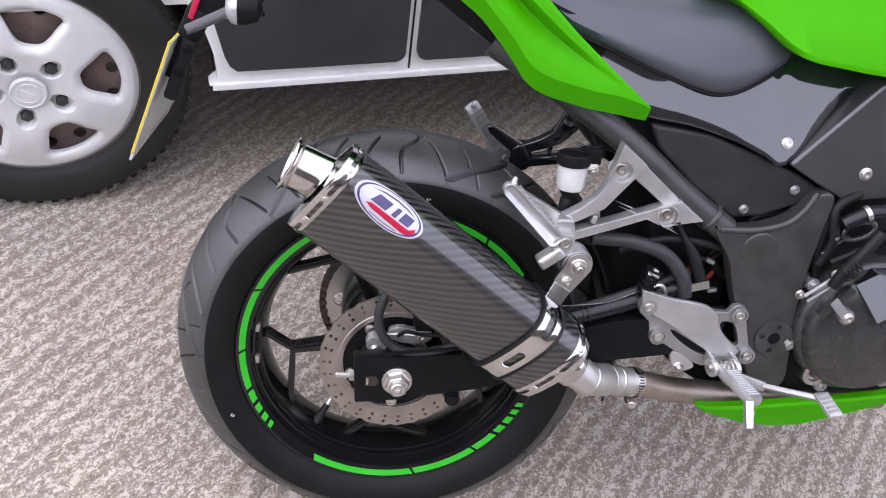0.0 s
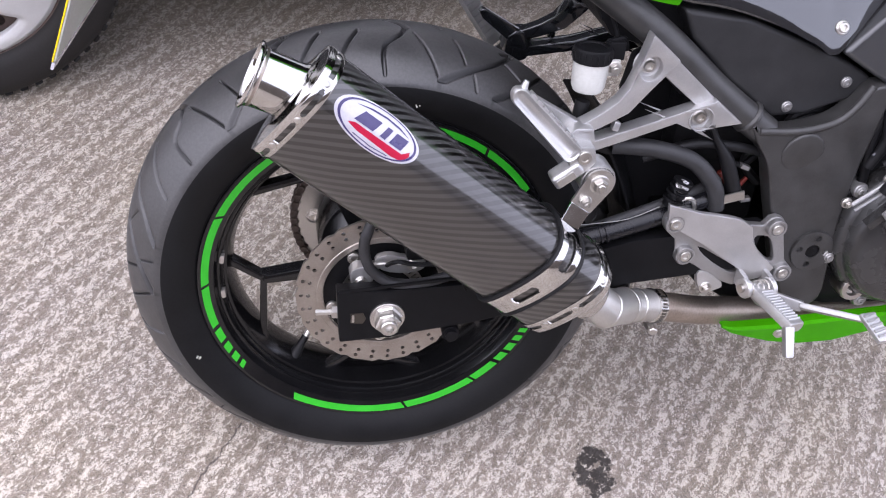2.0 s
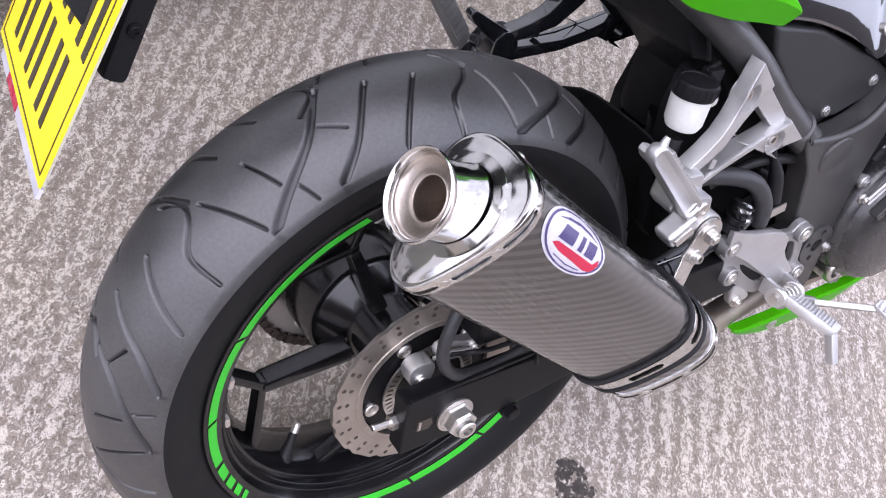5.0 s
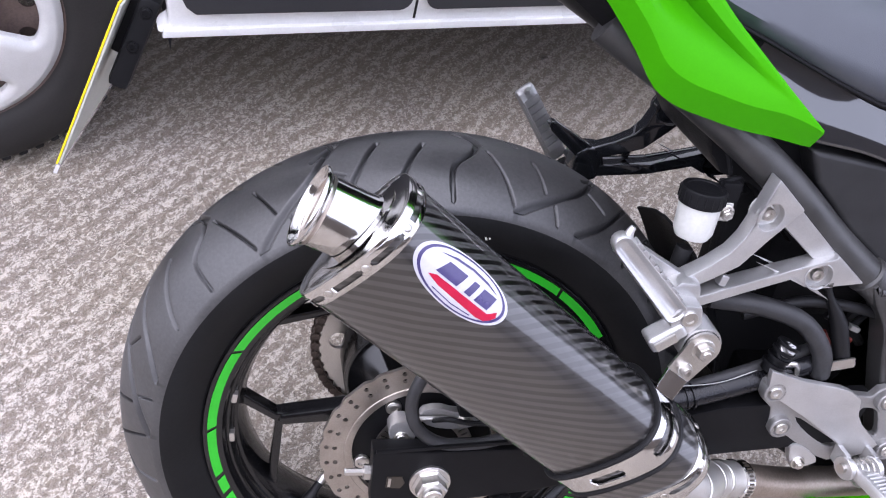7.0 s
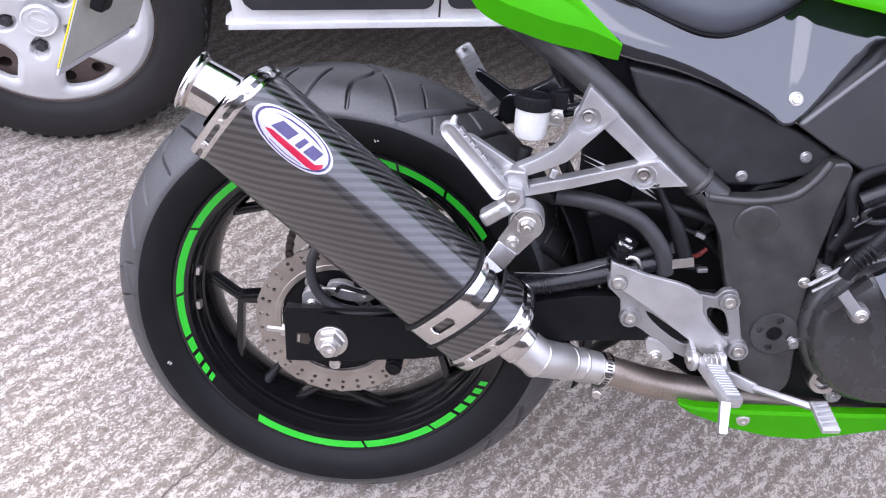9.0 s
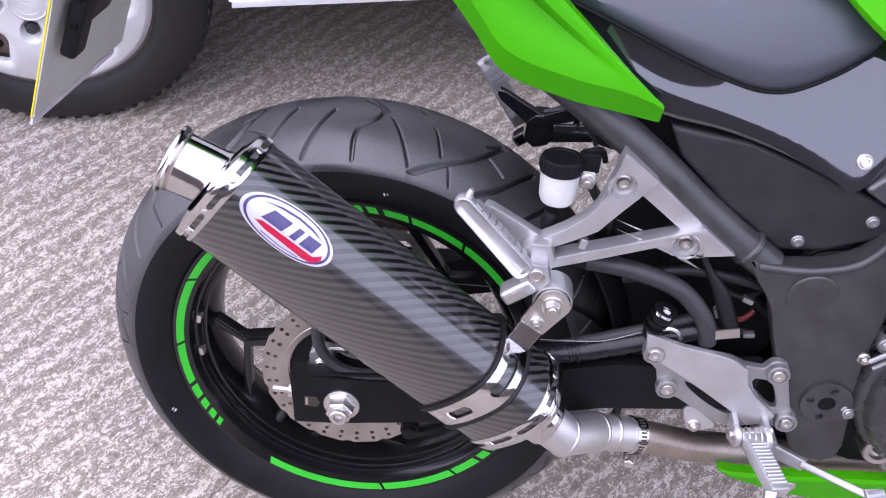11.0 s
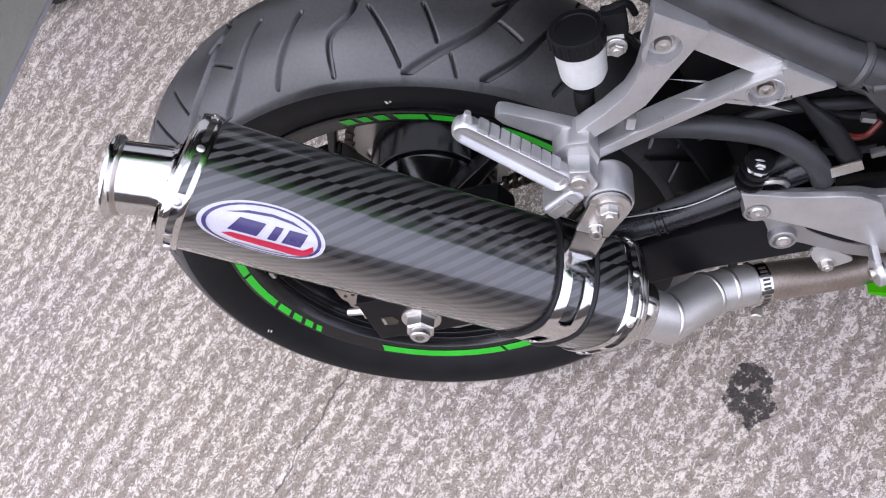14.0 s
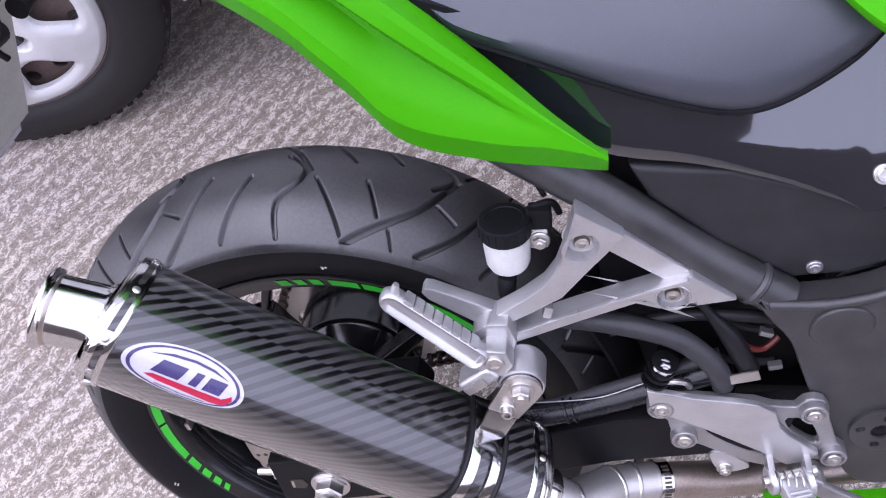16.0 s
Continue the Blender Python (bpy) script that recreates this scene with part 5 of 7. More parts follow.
# ---- brake fluid reservoir ----
def reservoir():
    bm = bmesh.new()
    c = Vector((0.2170, -0.121, 0.2975))
    ax = Vector((0.0, 0.02, 1)).normalized()
    lathe(bm, c, ax, [(0.010, -0.006), (0.0165, -0.004), (0.0192, 0.002), (0.0200, 0.02), (0.0200, 0.036)], 36)
    pot = part("fluid_reservoir", bm, M_WHITE, bike, "milky brake fluid pot with a black cap")
    bm = bmesh.new()
    lathe(bm, c, ax, [(0.0202, 0.030), (0.0216, 0.0305), (0.0222, 0.033), (0.0222, 0.044), (0.0210, 0.0465), (0.0160, 0.0468), (0.0155, 0.0458), (0.002, 0.0458)], 40)
    cap = part("reservoir_cap", bm, M_PLASTIC, pot, "black ribbed screw cap")
    u, v = basis(ax)
    grip = None
    for k in range(20):
        a = 2 * math.pi * k / 20
        if grip is None:
            bm = bmesh.new()
            block(bm, (0, 0, 0), (0.0018, 0.0018, 0.011), None, 0.0006, segments=1)
            grip = ob = part("cap_rib", bm, M_PLASTIC, cap)
        else:
            ob = grip.copy()
            scene.collection.objects.link(ob)
        ob.matrix_basis = Matrix.Translation(c + ax * 0.0385 + (u * math.cos(a) + v * math.sin(a)) * 0.0222)
    bm = bmesh.new()
    block(bm, (0.246, -0.112, 0.338), (0.020, 0.014, 0.022), None, 0.003)
    tube(bm, [(0.235, -0.112, 0.345), (0.255, -0.108, 0.35), (0.262, -0.105, 0.335)], 0.003, 8)
    part("cap_lock", bm, M_PLASTIC, pot)
    bm = bmesh.new()
    block(bm, (0.243, -0.117, 0.319), (0.018, 0.006, 0.020), None, 0.002)
    part("pot_lug", bm, M_WHITE, pot)
    bm = bmesh.new()
    bolt_mesh(bm, (0.245, -0.121, 0.319), (0, -1, 0), 0.0065, 0.006, "hex")
    part("pot_bolt", bm, M_STEEL, pot)
    bm = bmesh.new()
    tube(bm, [(0.2145, -0.121, 0.28), (0.213, -0.122, 0.26), (0.222, -0.12, 0.235), (0.26, -0.112, 0.215)], 0.0085, 12)
    part("pot_hose", bm, M_RUBBER, pot)


reservoir()


# ---- frame ----
def frame_parts():
    bm = bmesh.new()
    tube(bm, [(0.10, -0.075, 0.475), (0.20, -0.095, 0.418), (0.30, -0.108, 0.352), (0.38, -0.113, 0.288), (0.45, -0.118, 0.24)], 0.019, 20)
    part("rear_frame_rail", bm, M_FRAME, bike, "dark grey steel frame tube")
    bm = bmesh.new()
    tube(bm, [(0.10, 0.075, 0.475), (0.20, 0.095, 0.418), (0.30, 0.108, 0.352), (0.38, 0.113, 0.288), (0.45, 0.118, 0.24)], 0.019, 16)
    part("rear_frame_rail", bm, M_FRAME, bike, "dark grey steel frame tube")
    for s in (1, -1):
        bm = bmesh.new()
        o = [(0.418, 0.262), (0.440, 0.247), (0.470, 0.2475), (0.502, 0.252), (0.532, 0.263), (0.552, 0.284), (0.562, 0.306), (0.592, 0.308), (0.586, 0.262), (0.578, 0.20), (0.574, 0.13), (0.582, 0.06), (0.588, -0.01), (0.535, -0.012), (0.512, 0.04), (0.486, 0.115), (0.468, 0.165), (0.456, 0.205), (0.434, 0.232)]
        prism(bm, soften(o, 2), -0.137 * s, -0.105 * s, 0.004, segments=3)
        plate = part("pivot_plate", bm, M_FRAME, bike, "dark grey pivot frame plate")
        if s == -1:
            continue
        bm = bmesh.new()
        lathe(bm, (0.4965, -0.1365, 0.2195), (0.05, -1, -0.10), [(0.0275, -0.004), (0.0275, 0.0), (0.0262, 0.0016), (0.0235, 0.0022), (0.012, 0.0030), (0.002, 0.0032)], 40)
        part("frame_cap", bm, M_FRAME, plate, "round black blanking cap")
        # pivot cover with a bored middle and three bolt wells
        c = (0.549, 0.080)
        loops = [circle(c[0], c[1], 0.0290, 48), circle(c[0], c[1], 0.0095, 24)]
        for k in range(4):
            a = radians(80 + 90 * k)
            loops.append(circle(c[0] + 0.0195 * math.cos(a), c[1] + 0.0195 * math.sin(a), 0.0042, 14))
        bm = bmesh.new()
        cast_plate(bm, loops, lambda x: -0.1415, 0.006, 0.0012)
        cover = part("pivot_cover", bm, M_FRAME, plate, "round pivot cover with dark wells")
        bm = bmesh.new()
        bolt_mesh(bm, (c[0], -0.1375, c[1]), (0, -1, 0), 0.0085, 0.002, "hex")
        part("pivot_nut", bm, M_BLACK, cover)
        # rolled rim along the top of the plate, and the weld of the frame tube
        bm = bmesh.new()
        tube(bm, [(0.434, -0.134, 0.2475), (0.470, -0.1355, 0.2475), (0.502, -0.1355, 0.2515), (0.532, -0.1355, 0.2625), (0.551, -0.1350, 0.283), (0.563, -0.134, 0.306)], 0.0048, 12)
        part("plate_rim", bm, M_FRAME, plate)
        bm = bmesh.new()
        lathe(bm, (0.424, -0.1165, 0.2585), (0.75, -0.05, -0.55), [(0.0188, -0.004), (0.0212, -0.0015), (0.0212, 0.0015), (0.0188, 0.004)], 24)
        part("tube_weld", bm, M_FRAME, plate)


frame_parts()


# ---- rider footrest plate ----
def rider_rest():
    bm = bmesh.new()
    o = [(0.340, 0.146), (0.430, 0.134), (0.446, 0.127), (0.466, 0.125), (0.473, 0.135), (0.482, 0.1375), (0.491, 0.134), (0.496, 0.124), (0.497, 0.112), (0.509, 0.072), (0.519, 0.062), (0.519, 0.050), (0.510, 0.043), (0.498, 0.044), (0.480, 0.046), (0.462, 0.040), (0.4446, 0.0361), (0.4235, 0.0438), (0.3848, 0.0690), (0.374, 0.0740), (0.362, 0.0745), (0.3545, 0.082), (0.355, 0.094), (0.352, 0.108), (0.338, 0.120), (0.332, 0.132)]
    slot = [(0.384, 0.0985), (0.418, 0.0785), (0.450, 0.0600), (0.442, 0.0535), (0.415, 0.068), (0.392, 0.086)]
    window = [(0.457, 0.110), (0.474, 0.110), (0.483, 0.103), (0.494, 0.074), (0.488, 0.070), (0.464, 0.092)]
    cast_plate(bm, [o, soften(slot, 1), soften(window, 1)], lambda x: -0.148, 0.010, 0.0018)
    rest = part("footrest_plate", bm, M_PLATE, bike, "silver cast alloy footrest plate", 0)
    bm = bmesh.new()
    cast_plate(bm, [[(0.332, 0.161), (0.375, 0.1485), (0.418, 0.1415), (0.432, 0.1375), (0.4480, 0.1265), (0.4530, 0.106), (0.462, 0.0935), (0.492, 0.066), (0.484, 0.054), (0.4640, 0.0480), (0.448, 0.0625), (0.418, 0.0825), (0.388, 0.1030), (0.354, 0.1225), (0.335, 0.138)]], lambda x: -0.1560, 0.0075, 0.0013)
    part("heel_guard", bm, M_ALLOY, rest, "smooth silver heel guard", 0)
    for x, z in ((0.345, 0.133), (0.3675, 0.0865), (0.482, 0.123), (0.5065, 0.0568)):
        bm = bmesh.new()
        lathe(bm, (x, -0.148, z), (0, -1, 0), [(0.0128, -0.008), (0.0128, 0.0065), (0.0118, 0.0080), (0.0098, 0.0080), (0.0090, 0.0062), (0.0070, 0.0062)], 28)
        part("plate_boss", bm, M_PLATE, rest)
        bm = bmesh.new()
        lathe(bm, (x, -0.1542, z), (0, -1, 0), [(0.0074, -0.002), (0.0074, 0.0020), (0.0064, 0.0034), (0.0036, 0.0036), (0.0031, 0.0012), (0.0003, 0.0012)], 18)
        part("plate_bolt", bm, M_STEEL, rest)
    # hinge: two ears, a pin and its coiled spring
    hinge = None
    for x in (0.447, 0.481):
        bm = bmesh.new()
        lathe(bm, (x - 0.003, -0.176, 0.050), (1, 0.25, 0.05), [(0.0125, 0), (0.0135, 0.001), (0.0135, 0.0055), (0.0125, 0.0065)], 20)
        block(bm, (x, -0.163, 0.054), (0.0065, 0.024, 0.022), None, 0.002)
        if hinge is None:
            hinge = part("footrest_hinge", bm, M_ALLOY, rest)
        else:
            part("hinge_ear", bm, M_ALLOY, hinge)
    bm = bmesh.new()
    lathe(bm, (0.440, -0.177, 0.050), (1, 0.25, 0.05), [(0.0055, 0), (0.0055, 0.050), (0.0040, 0.052)], 14)
    part("hinge_pin", bm, M_STEEL, hinge)
    bm = bmesh.new()
    tube(bm, [(0.4515 + 0.0009 * k, -0.1765 + 0.0098 * math.cos(0.8 * k), 0.050 + 0.0098 * math.sin(0.8 * k)) for k in range(30)], 0.0012, 6, 2)
    part("hinge_spring", bm, M_STEEL, hinge)
    # footrest: a tapered bar with fine cross ribs, and its feeler
    a, b = Vector((0.465, -0.174, 0.049)), Vector((0.487, -0.246, 0.038))
    d = (b - a).normalized()
    bm = bmesh.new()
    beam(bm, a, b, 0.028, 0.0150, (0.15, -0.1, 1), 0.0045, 0.0235)
    peg = part("rider_footrest", bm, M_ALLOY, bike, "ribbed alloy rider footrest")
    up = Vector((0.15, -0.1, 1)).normalized()
    up = (up - d * up.dot(d)).normalized()
    across = d.cross(up)
    rib = None
    for k in range(12):
        if rib is None:
            bm = bmesh.new()
            block(bm, (0, 0, 0), (0.0195, 0.0026, 0.0030), None, 0.0009, segments=1)
            rib = ob = part("rib", bm, M_ALLOY, peg)
        else:
            ob = rib.copy()
            scene.collection.objects.link(ob)
        ob.matrix_basis = Matrix.Translation(a + d * (0.016 + 0.0046 * k) + up * 0.0078) @ Matrix((across, d, up)).transposed().to_4x4()
    bm = bmesh.new()
    beam(bm, (0.4765, -0.244, 0.040), (0.476, -0.2635, 0.0075), 0.0125, 0.0105, (0, -0.8, 0.5), 0.002, 0.0105)
    part("feeler_peg", bm, M_ALLOY, peg, "bare feeler peg")
    # brake pedal
    bm = bmesh.new()
    lathe(bm, (0.484, -0.150, 0.032), (0, -1, 0), [(0.0165, 0), (0.0165, 0.020), (0.014, 0.023), (0.006, 0.023)], 24)
    beam(bm, (0.484, -0.166, 0.032), (0.5300, -0.184, 0.0240), 0.0170, 0.009, (0.3, -0.9, 0.1), 0.003, 0.0145)
    beam(bm, (0.527, -0.183, 0.0245), (0.583, -0.236, 0.0395), 0.0145, 0.008, (0.6, -0.8, 0.0), 0.003, 0.0105)
    pedal = part("brake_pedal", bm, M_PLATE, bike, "silver brake pedal")
    bm = bmesh.new()
    a, b = Vector((0.5865, -0.230, 0.0440)), Vector((0.5935, -0.272, 0.0325))
    beam(bm, a, b, 0.022, 0.0065, (0, 0, 1), 0.002)
    pad = part("pedal_pad", bm, M_ALLOY, pedal, "ribbed pedal pad")
    d = (b - a).normalized()
    for k in range(5):
        bm = bmesh.new()
        block(bm, a + d * (0.006 + 0.0078 * k) + Vector((0, 0, 0.0040)), (0.019, 0.0036, 0.004), Matrix.Rotation(radians(18), 3, 'Z'), 0.001)
        part("pad_rib", bm, M_ALLOY, pad)
    # master cylinder behind the plate with its rubber boot and hoses
    bm = bmesh.new()
    tube(bm, [(0.340, -0.140, 0.15), (0.352, -0.138, 0.185)], 0.011, 16)
    for k in range(4):
        lathe(bm, (0.3395 + 0.003 * k, -0.142, 0.160 + 0.008 * k), (0.3, 0, 1), [(0.0125, 0), (0.0125, 0.003)], 16)
    mc = part("master_cylinder", bm, M_BLACK, bike, "black brake master cylinder")
    bm = bmesh.new()
    bolt_mesh(bm, (0.347, -0.146, 0.181), (0.1, -0.7, 0.6), 0.0065, 0.007, "hex")
    part("banjo_bolt", bm, M_PLATE, mc)
    bm = bmesh.new()
    lathe(bm, (0.3465, -0.140, 0.172), (0.1, -0.7, 0.6), [(0.0095, -0.002), (0.0105, 0.0), (0.0105, 0.006), (0.0088, 0.0075)], 20)
    part("banjo_union", bm, M_BLACK, mc)
    bm = bmesh.new()
    tube(bm, [(0.345, -0.144, 0.160), (0.356, -0.148, 0.166), (0.366, -0.145, 0.160), (0.372, -0.140, 0.148)], 0.0030, 8)
    part("banjo_pipe", bm, M_STEEL, mc, "short bright pipe")
    # loose wires and connectors in the dark ahead of the wheel
    bm = bmesh.new()
    tube(bm, [(0.412, -0.104, 0.178), (0.421, -0.104, 0.166), (0.432, -0.103, 0.157), (0.444, -0.100, 0.155), (0.456, -0.094, 0.163)], 0.0032, 8)
    part("red_wire", bm, M_DULLRED, mc, "dull red wire")
    bm = bmesh.new()
    tube(bm, [(0.405, -0.106, 0.200), (0.424, -0.108, 0.192), (0.440, -0.106, 0.189), (0.458, -0.098, 0.196)], 0.0038, 8)
    part("loom_branch", bm, M_RUBBER, mc, "black taped wires")
    bm = bmesh.new()
    tube(bm, [(0.396, -0.104, 0.150), (0.420, -0.106, 0.143), (0.452, -0.104, 0.141)], 0.0042, 8)
    part("loom_branch", bm, M_RUBBER, mc, "black taped wires")
    for x, z, turn in ((0.440, 0.1885, 20), (0.411, 0.168, 70), (0.452, 0.1425, -10)):
        bm = bmesh.new()
        block(bm, (x, -0.111, z), (0.013, 0.008, 0.006), Matrix.Rotation(radians(turn), 3, 'Y'), 0.0015)
        part("wire_clip", bm, M_PLATE, mc, "small grey metal clip")
    bm = bmesh.new()
    tube(bm, [(0.26, -0.118, 0.222), (0.31, -0.128, 0.222), (0.36, -0.135, 0.208), (0.392, -0.138, 0.175), (0.402, -0.136, 0.145)], 0.0105, 14)
    part("fluid_hose", bm, M_HOSE, mc, "grey-black rubber hose")
    bm = bmesh.new()
    tube(bm, [(0.365, -0.125, 0.27), (0.385, -0.128, 0.235), (0.405, -0.13, 0.205), (0.425, -0.13, 0.16)], [0.004, 0.004, 0.009, 0.010], 12)
    part("switch_cable", bm, M_RUBBER, mc)
    bm = bmesh.new()
    beam(bm, (0.40, -0.142, 0.158), (0.432, -0.142, 0.166), 0.012, 0.003, (0, -1, 0), 0.001)
    part("cable_bracket", bm, M_STEEL, mc)
    bm = bmesh.new()
    tube(bm, [(0.30, -0.12, 0.205), (0.36, -0.122, 0.225), (0.42, -0.12, 0.22), (0.47, -0.112, 0.205)], 0.006, 10)
    part("breather_hose", bm, M_RUBBER, mc)
    bm = bmesh.new()
    prism(bm, soften([(0.390, 0.062), (0.412, 0.056), (0.436, 0.036), (0.424, 0.029), (0.408, 0.024), (0.398, 0.034)], 1), -0.150, -0.138, 0.003)
    stop = part("pedal_stop", bm, M_ALLOY, rest)
    bm = bmesh.new()
    bolt_mesh(bm, (0.4085, -0.150, 0.0345), (0, -1, 0), 0.0062, 0.006, "hex")
    part("stop_bolt", bm, M_STEEL, stop)



rider_rest()


# ---- engine side and belly fairing ----
def engine():
    bm = bmesh.new()
    block(bm, (0.76, 0, 0.12), (0.36, 0.24, 0.30), None, 0.03)
    block(bm, (0.70, 0, 0.27), (0.20, 0.20, 0.16), None, 0.03)
    eng = part("engine", bm, M_BLACK, bike, "black engine")
    bm = bmesh.new()
    c = (0.682, -0.12, 0.105)
    lathe(bm, c, (0, -1, 0), [(0.108, 0), (0.108, 0.02), (0.103, 0.028), (0.099, 0.03), (0.095, 0.042), (0.088, 0.050), (0.06, 0.056), (0.002, 0.058)], 64)
    cover = part("clutch_cover", bm, M_ENGINE, eng, "dark grey round clutch cover")
    for k in range(0, 9, 2):
        a = radians(146 + 26 * k)
        bm = bmesh.new()
        p = (c[0] + 0.112 * math.cos(a), -0.136, c[2] + 0.112 * math.sin(a))
        lathe(bm, p, (0, -1, 0), [(0.0105, -0.02), (0.0105, 0.003), (0.009, 0.005), (0.003, 0.005)], 18)
        bolt_mesh(bm, (p[0], p[1] - 0.005, p[2]), (0, -1, 0), 0.005, 0.004)
        part("cover_bolt", bm, M_PLATE, eng)
    bm = bmesh.new()
    lathe(bm, (0.6226, -0.135, 0.0235), (0, -1, 0), [(0.019, -0.02), (0.019, 0.01), (0.017, 0.014), (0.011, 0.014), (0.010, 0.008), (0.001, 0.008)], 24)
    part("filler_plug", bm, M_STEEL, eng, "steel filler plug")
    bm = bmesh.new()
    tube(bm, [(0.60, -0.15, 0.21), (0.64, -0.165, 0.245), (0.70, -0.165, 0.30), (0.74, -0.15, 0.36)], 0.005, 10)
    tube(bm, [(0.598, -0.172, 0.183), (0.606, -0.176, 0.206), (0.626, -0.176, 0.236), (0.648, -0.172, 0.266)], 0.0085, 10)
    part("clutch_cable", bm, M_RUBBER, eng, "black sleeved clutch cable")
    bm = bmesh.new()
    tube(bm, [(0.59, -0.135, 0.20), (0.60, -0.14, 0.24), (0.595, -0.135, 0.285), (0.63, -0.125, 0.305)], 0.007, 10)
    part("coolant_hose", bm, M_RUBBER, eng)
    bm = bmesh.new()
    tube(bm, [(0.602, -0.150, 0.268), (0.632, -0.152, 0.286), (0.668, -0.150, 0.292), (0.705, -0.140, 0.318)], 0.0105, 14)
    part("coolant_hose", bm, M_SLICK, eng, "shiny black coolant hose")
    bm = bmesh.new()
    lathe(bm, (0.628, -0.152, 0.284), (0.9, 0, 0.45), [(0.0108, 0), (0.0120, 0.0008), (0.0120, 0.0072), (0.0108, 0.008)], 22)
    part("hose_clamp", bm, M_STEEL, eng, "bright hose clamp")
    # release arm, cast rib and sloping pad on the cover
    bm = bmesh.new()
    beam(bm, (0.597, -0.186, 0.167), (0.622, -0.187, 0.141), 0.014, 0.003, (0, -1, 0.3), 0.001)
    lathe(bm, (0.624, -0.172, 0.141), (0, -1, 0), [(0.0115, -0.01), (0.0115, 0.012), (0.0105, 0.0145), (0.008, 0.0145)], 24)
    arm = part("release_arm", bm, M_PLATE, eng, "grey steel clutch release arm")
    bm = bmesh.new()
    bolt_mesh(bm, (0.624, -0.188, 0.141), (0, -1, 0), 0.006, 0.004)
    part("arm_bolt", bm, M_STEEL, arm)
    # bent coolant pipe, shift rod and a wire loop beside the cover
    bm = bmesh.new()
    tube(bm, [(0.600, -0.124, 0.292), (0.589, -0.130, 0.250), (0.587, -0.130, 0.215), (0.592, -0.130, 0.178), (0.580, -0.130, 0.161), (0.560, -0.126, 0.158)], 0.0062, 12)
    part("coolant_pipe", bm, M_BLACK, eng, "bent black pipe")
    bm = bmesh.new()
    tube(bm, [(0.564, -0.165, 0.163), (0.613, -0.165, 0.202)], 0.0028, 8)
    tube(bm, [(0.570, -0.165, 0.155), (0.617, -0.165, 0.193)], 0.0022, 8)
    part("cable_stay", bm, M_PLATE, eng, "grey steel cable stay")
    bm = bmesh.new()
    ring = [(0.640 + 0.023 * math.cos(radians(a)), -0.13, 0.251 + 0.014 * math.sin(radians(a + 25))) for a in range(0, 361, 30)]
    tube(bm, ring, 0.0040, 10, 3)
    tube(bm, [(0.5874, -0.14, 0.218), (0.606, -0.138, 0.231), (0.625, -0.135, 0.2445)], 0.0018, 8)
    part("cable_guide", bm, M_GREY, eng, "dark grey looped cable guide")
    for x, z in ((0.560, 0.163), (0.606, 0.196), (0.601, 0.244)):
        bm = bmesh.new()
        bolt_mesh(bm, (x, -0.160 if z < 0.2 else -0.140, z), (0, -1, 0), 0.0052, 0.006, "hex")
        part("stay_bolt", bm, M_STEEL, eng)
    bm = bmesh.new()
    beam(bm, (0.590, -0.170, 0.136), (0.628, -0.173, 0.182), 0.011, 0.014, (0.25, -1, 0.35), 0.002)
    part("cover_rib", bm, M_ENGINE, cover)
    bm = bmesh.new()
    pad = ((0.633, 0.186, -0.172), (0.662, 0.203, -0.171), (0.740, 0.190, -0.172), (0.735, 0.140, -0.190), (0.681, 0.143, -0.190), (0.668, 0.136, -0.191))
    skin(bm, [[(x, -0.15, z) for x, z, y in pad], [(x, y, z) for x, z, y in pad]])
    bmesh.ops.recalc_face_normals(bm, faces=bm.faces[:])
    part("cover_pad", bm, M_GLOSS, cover, "sloping glossy pad", 0)
    for k in range(5):
        bm = bmesh.new()
        d = Vector((0.06, -0.012, 0.072)).normalized()
        lathe(bm, Vector((0.604, -0.176, 0.202)) + d * (0.006 * k), d, [(0.0080, 0), (0.0112, 0.0012), (0.0112, 0.003), (0.0080, 0.0042)], 14)
        part("boot_ring", bm, M_RUBBER, eng)
    bm = bmesh.new()
    for k in range(3):
        tube(bm, [(0.48 + 0.02 * k, -0.08, 0.15), (0.45 + 0.03 * k, -0.09, 0.19), (0.50, -0.09, 0.23 + 0.01 * k), (0.62, -0.08, 0.26)], 0.006, 8)
    part("wiring_loom", bm, M_RUBBER, eng)
    # shock absorber and airbox bulk in the dark behind the pivot
    bm = bmesh.new()
    block(bm, (0.43, 0.0, 0.26), (0.16, 0.17, 0.16), None, 0.02)
    part("airbox", bm, M_PLASTIC, bike, "black airbox")
    bm = bmesh.new()
    prism(bm, soften([(0.320, 0.055), (0.500, 0.030), (0.500, 0.240), (0.390, 0.300), (0.300, 0.330), (0.285, 0.240)], 1), -0.052, -0.030, 0.006)
    part("inner_bulkhead", bm, M_PLASTIC, bike, "black plastic bulkhead ahead of the wheel")
    bm = bmesh.new()
    prism(bm, soften([(0.375, 0.075), (0.62, 0.060), (0.64, -0.070), (0.50, -0.050), (0.415, 0.000)], 1), -0.075, 0.060, 0.008)
    part("engine_sump", bm, M_BLACK, bike, "black underside of the engine")
    # panel added on the far side so that the gaps look dark
    bm = bmesh.new()
    prism(bm, soften([(0.355, 0.02), (0.60, -0.02), (0.62, 0.31), (0.36, 0.31)], 2), 0.075, 0.100, 0.006)
    part("far_side_panel", bm, M_PLASTIC, bike, "black panel added to close the far side")
    bm = bmesh.new()
    tube(bm, [(0.40, 0, 0.05), (0.36, 0, 0.22)], [0.03, 0.03], 18, smooth=False)
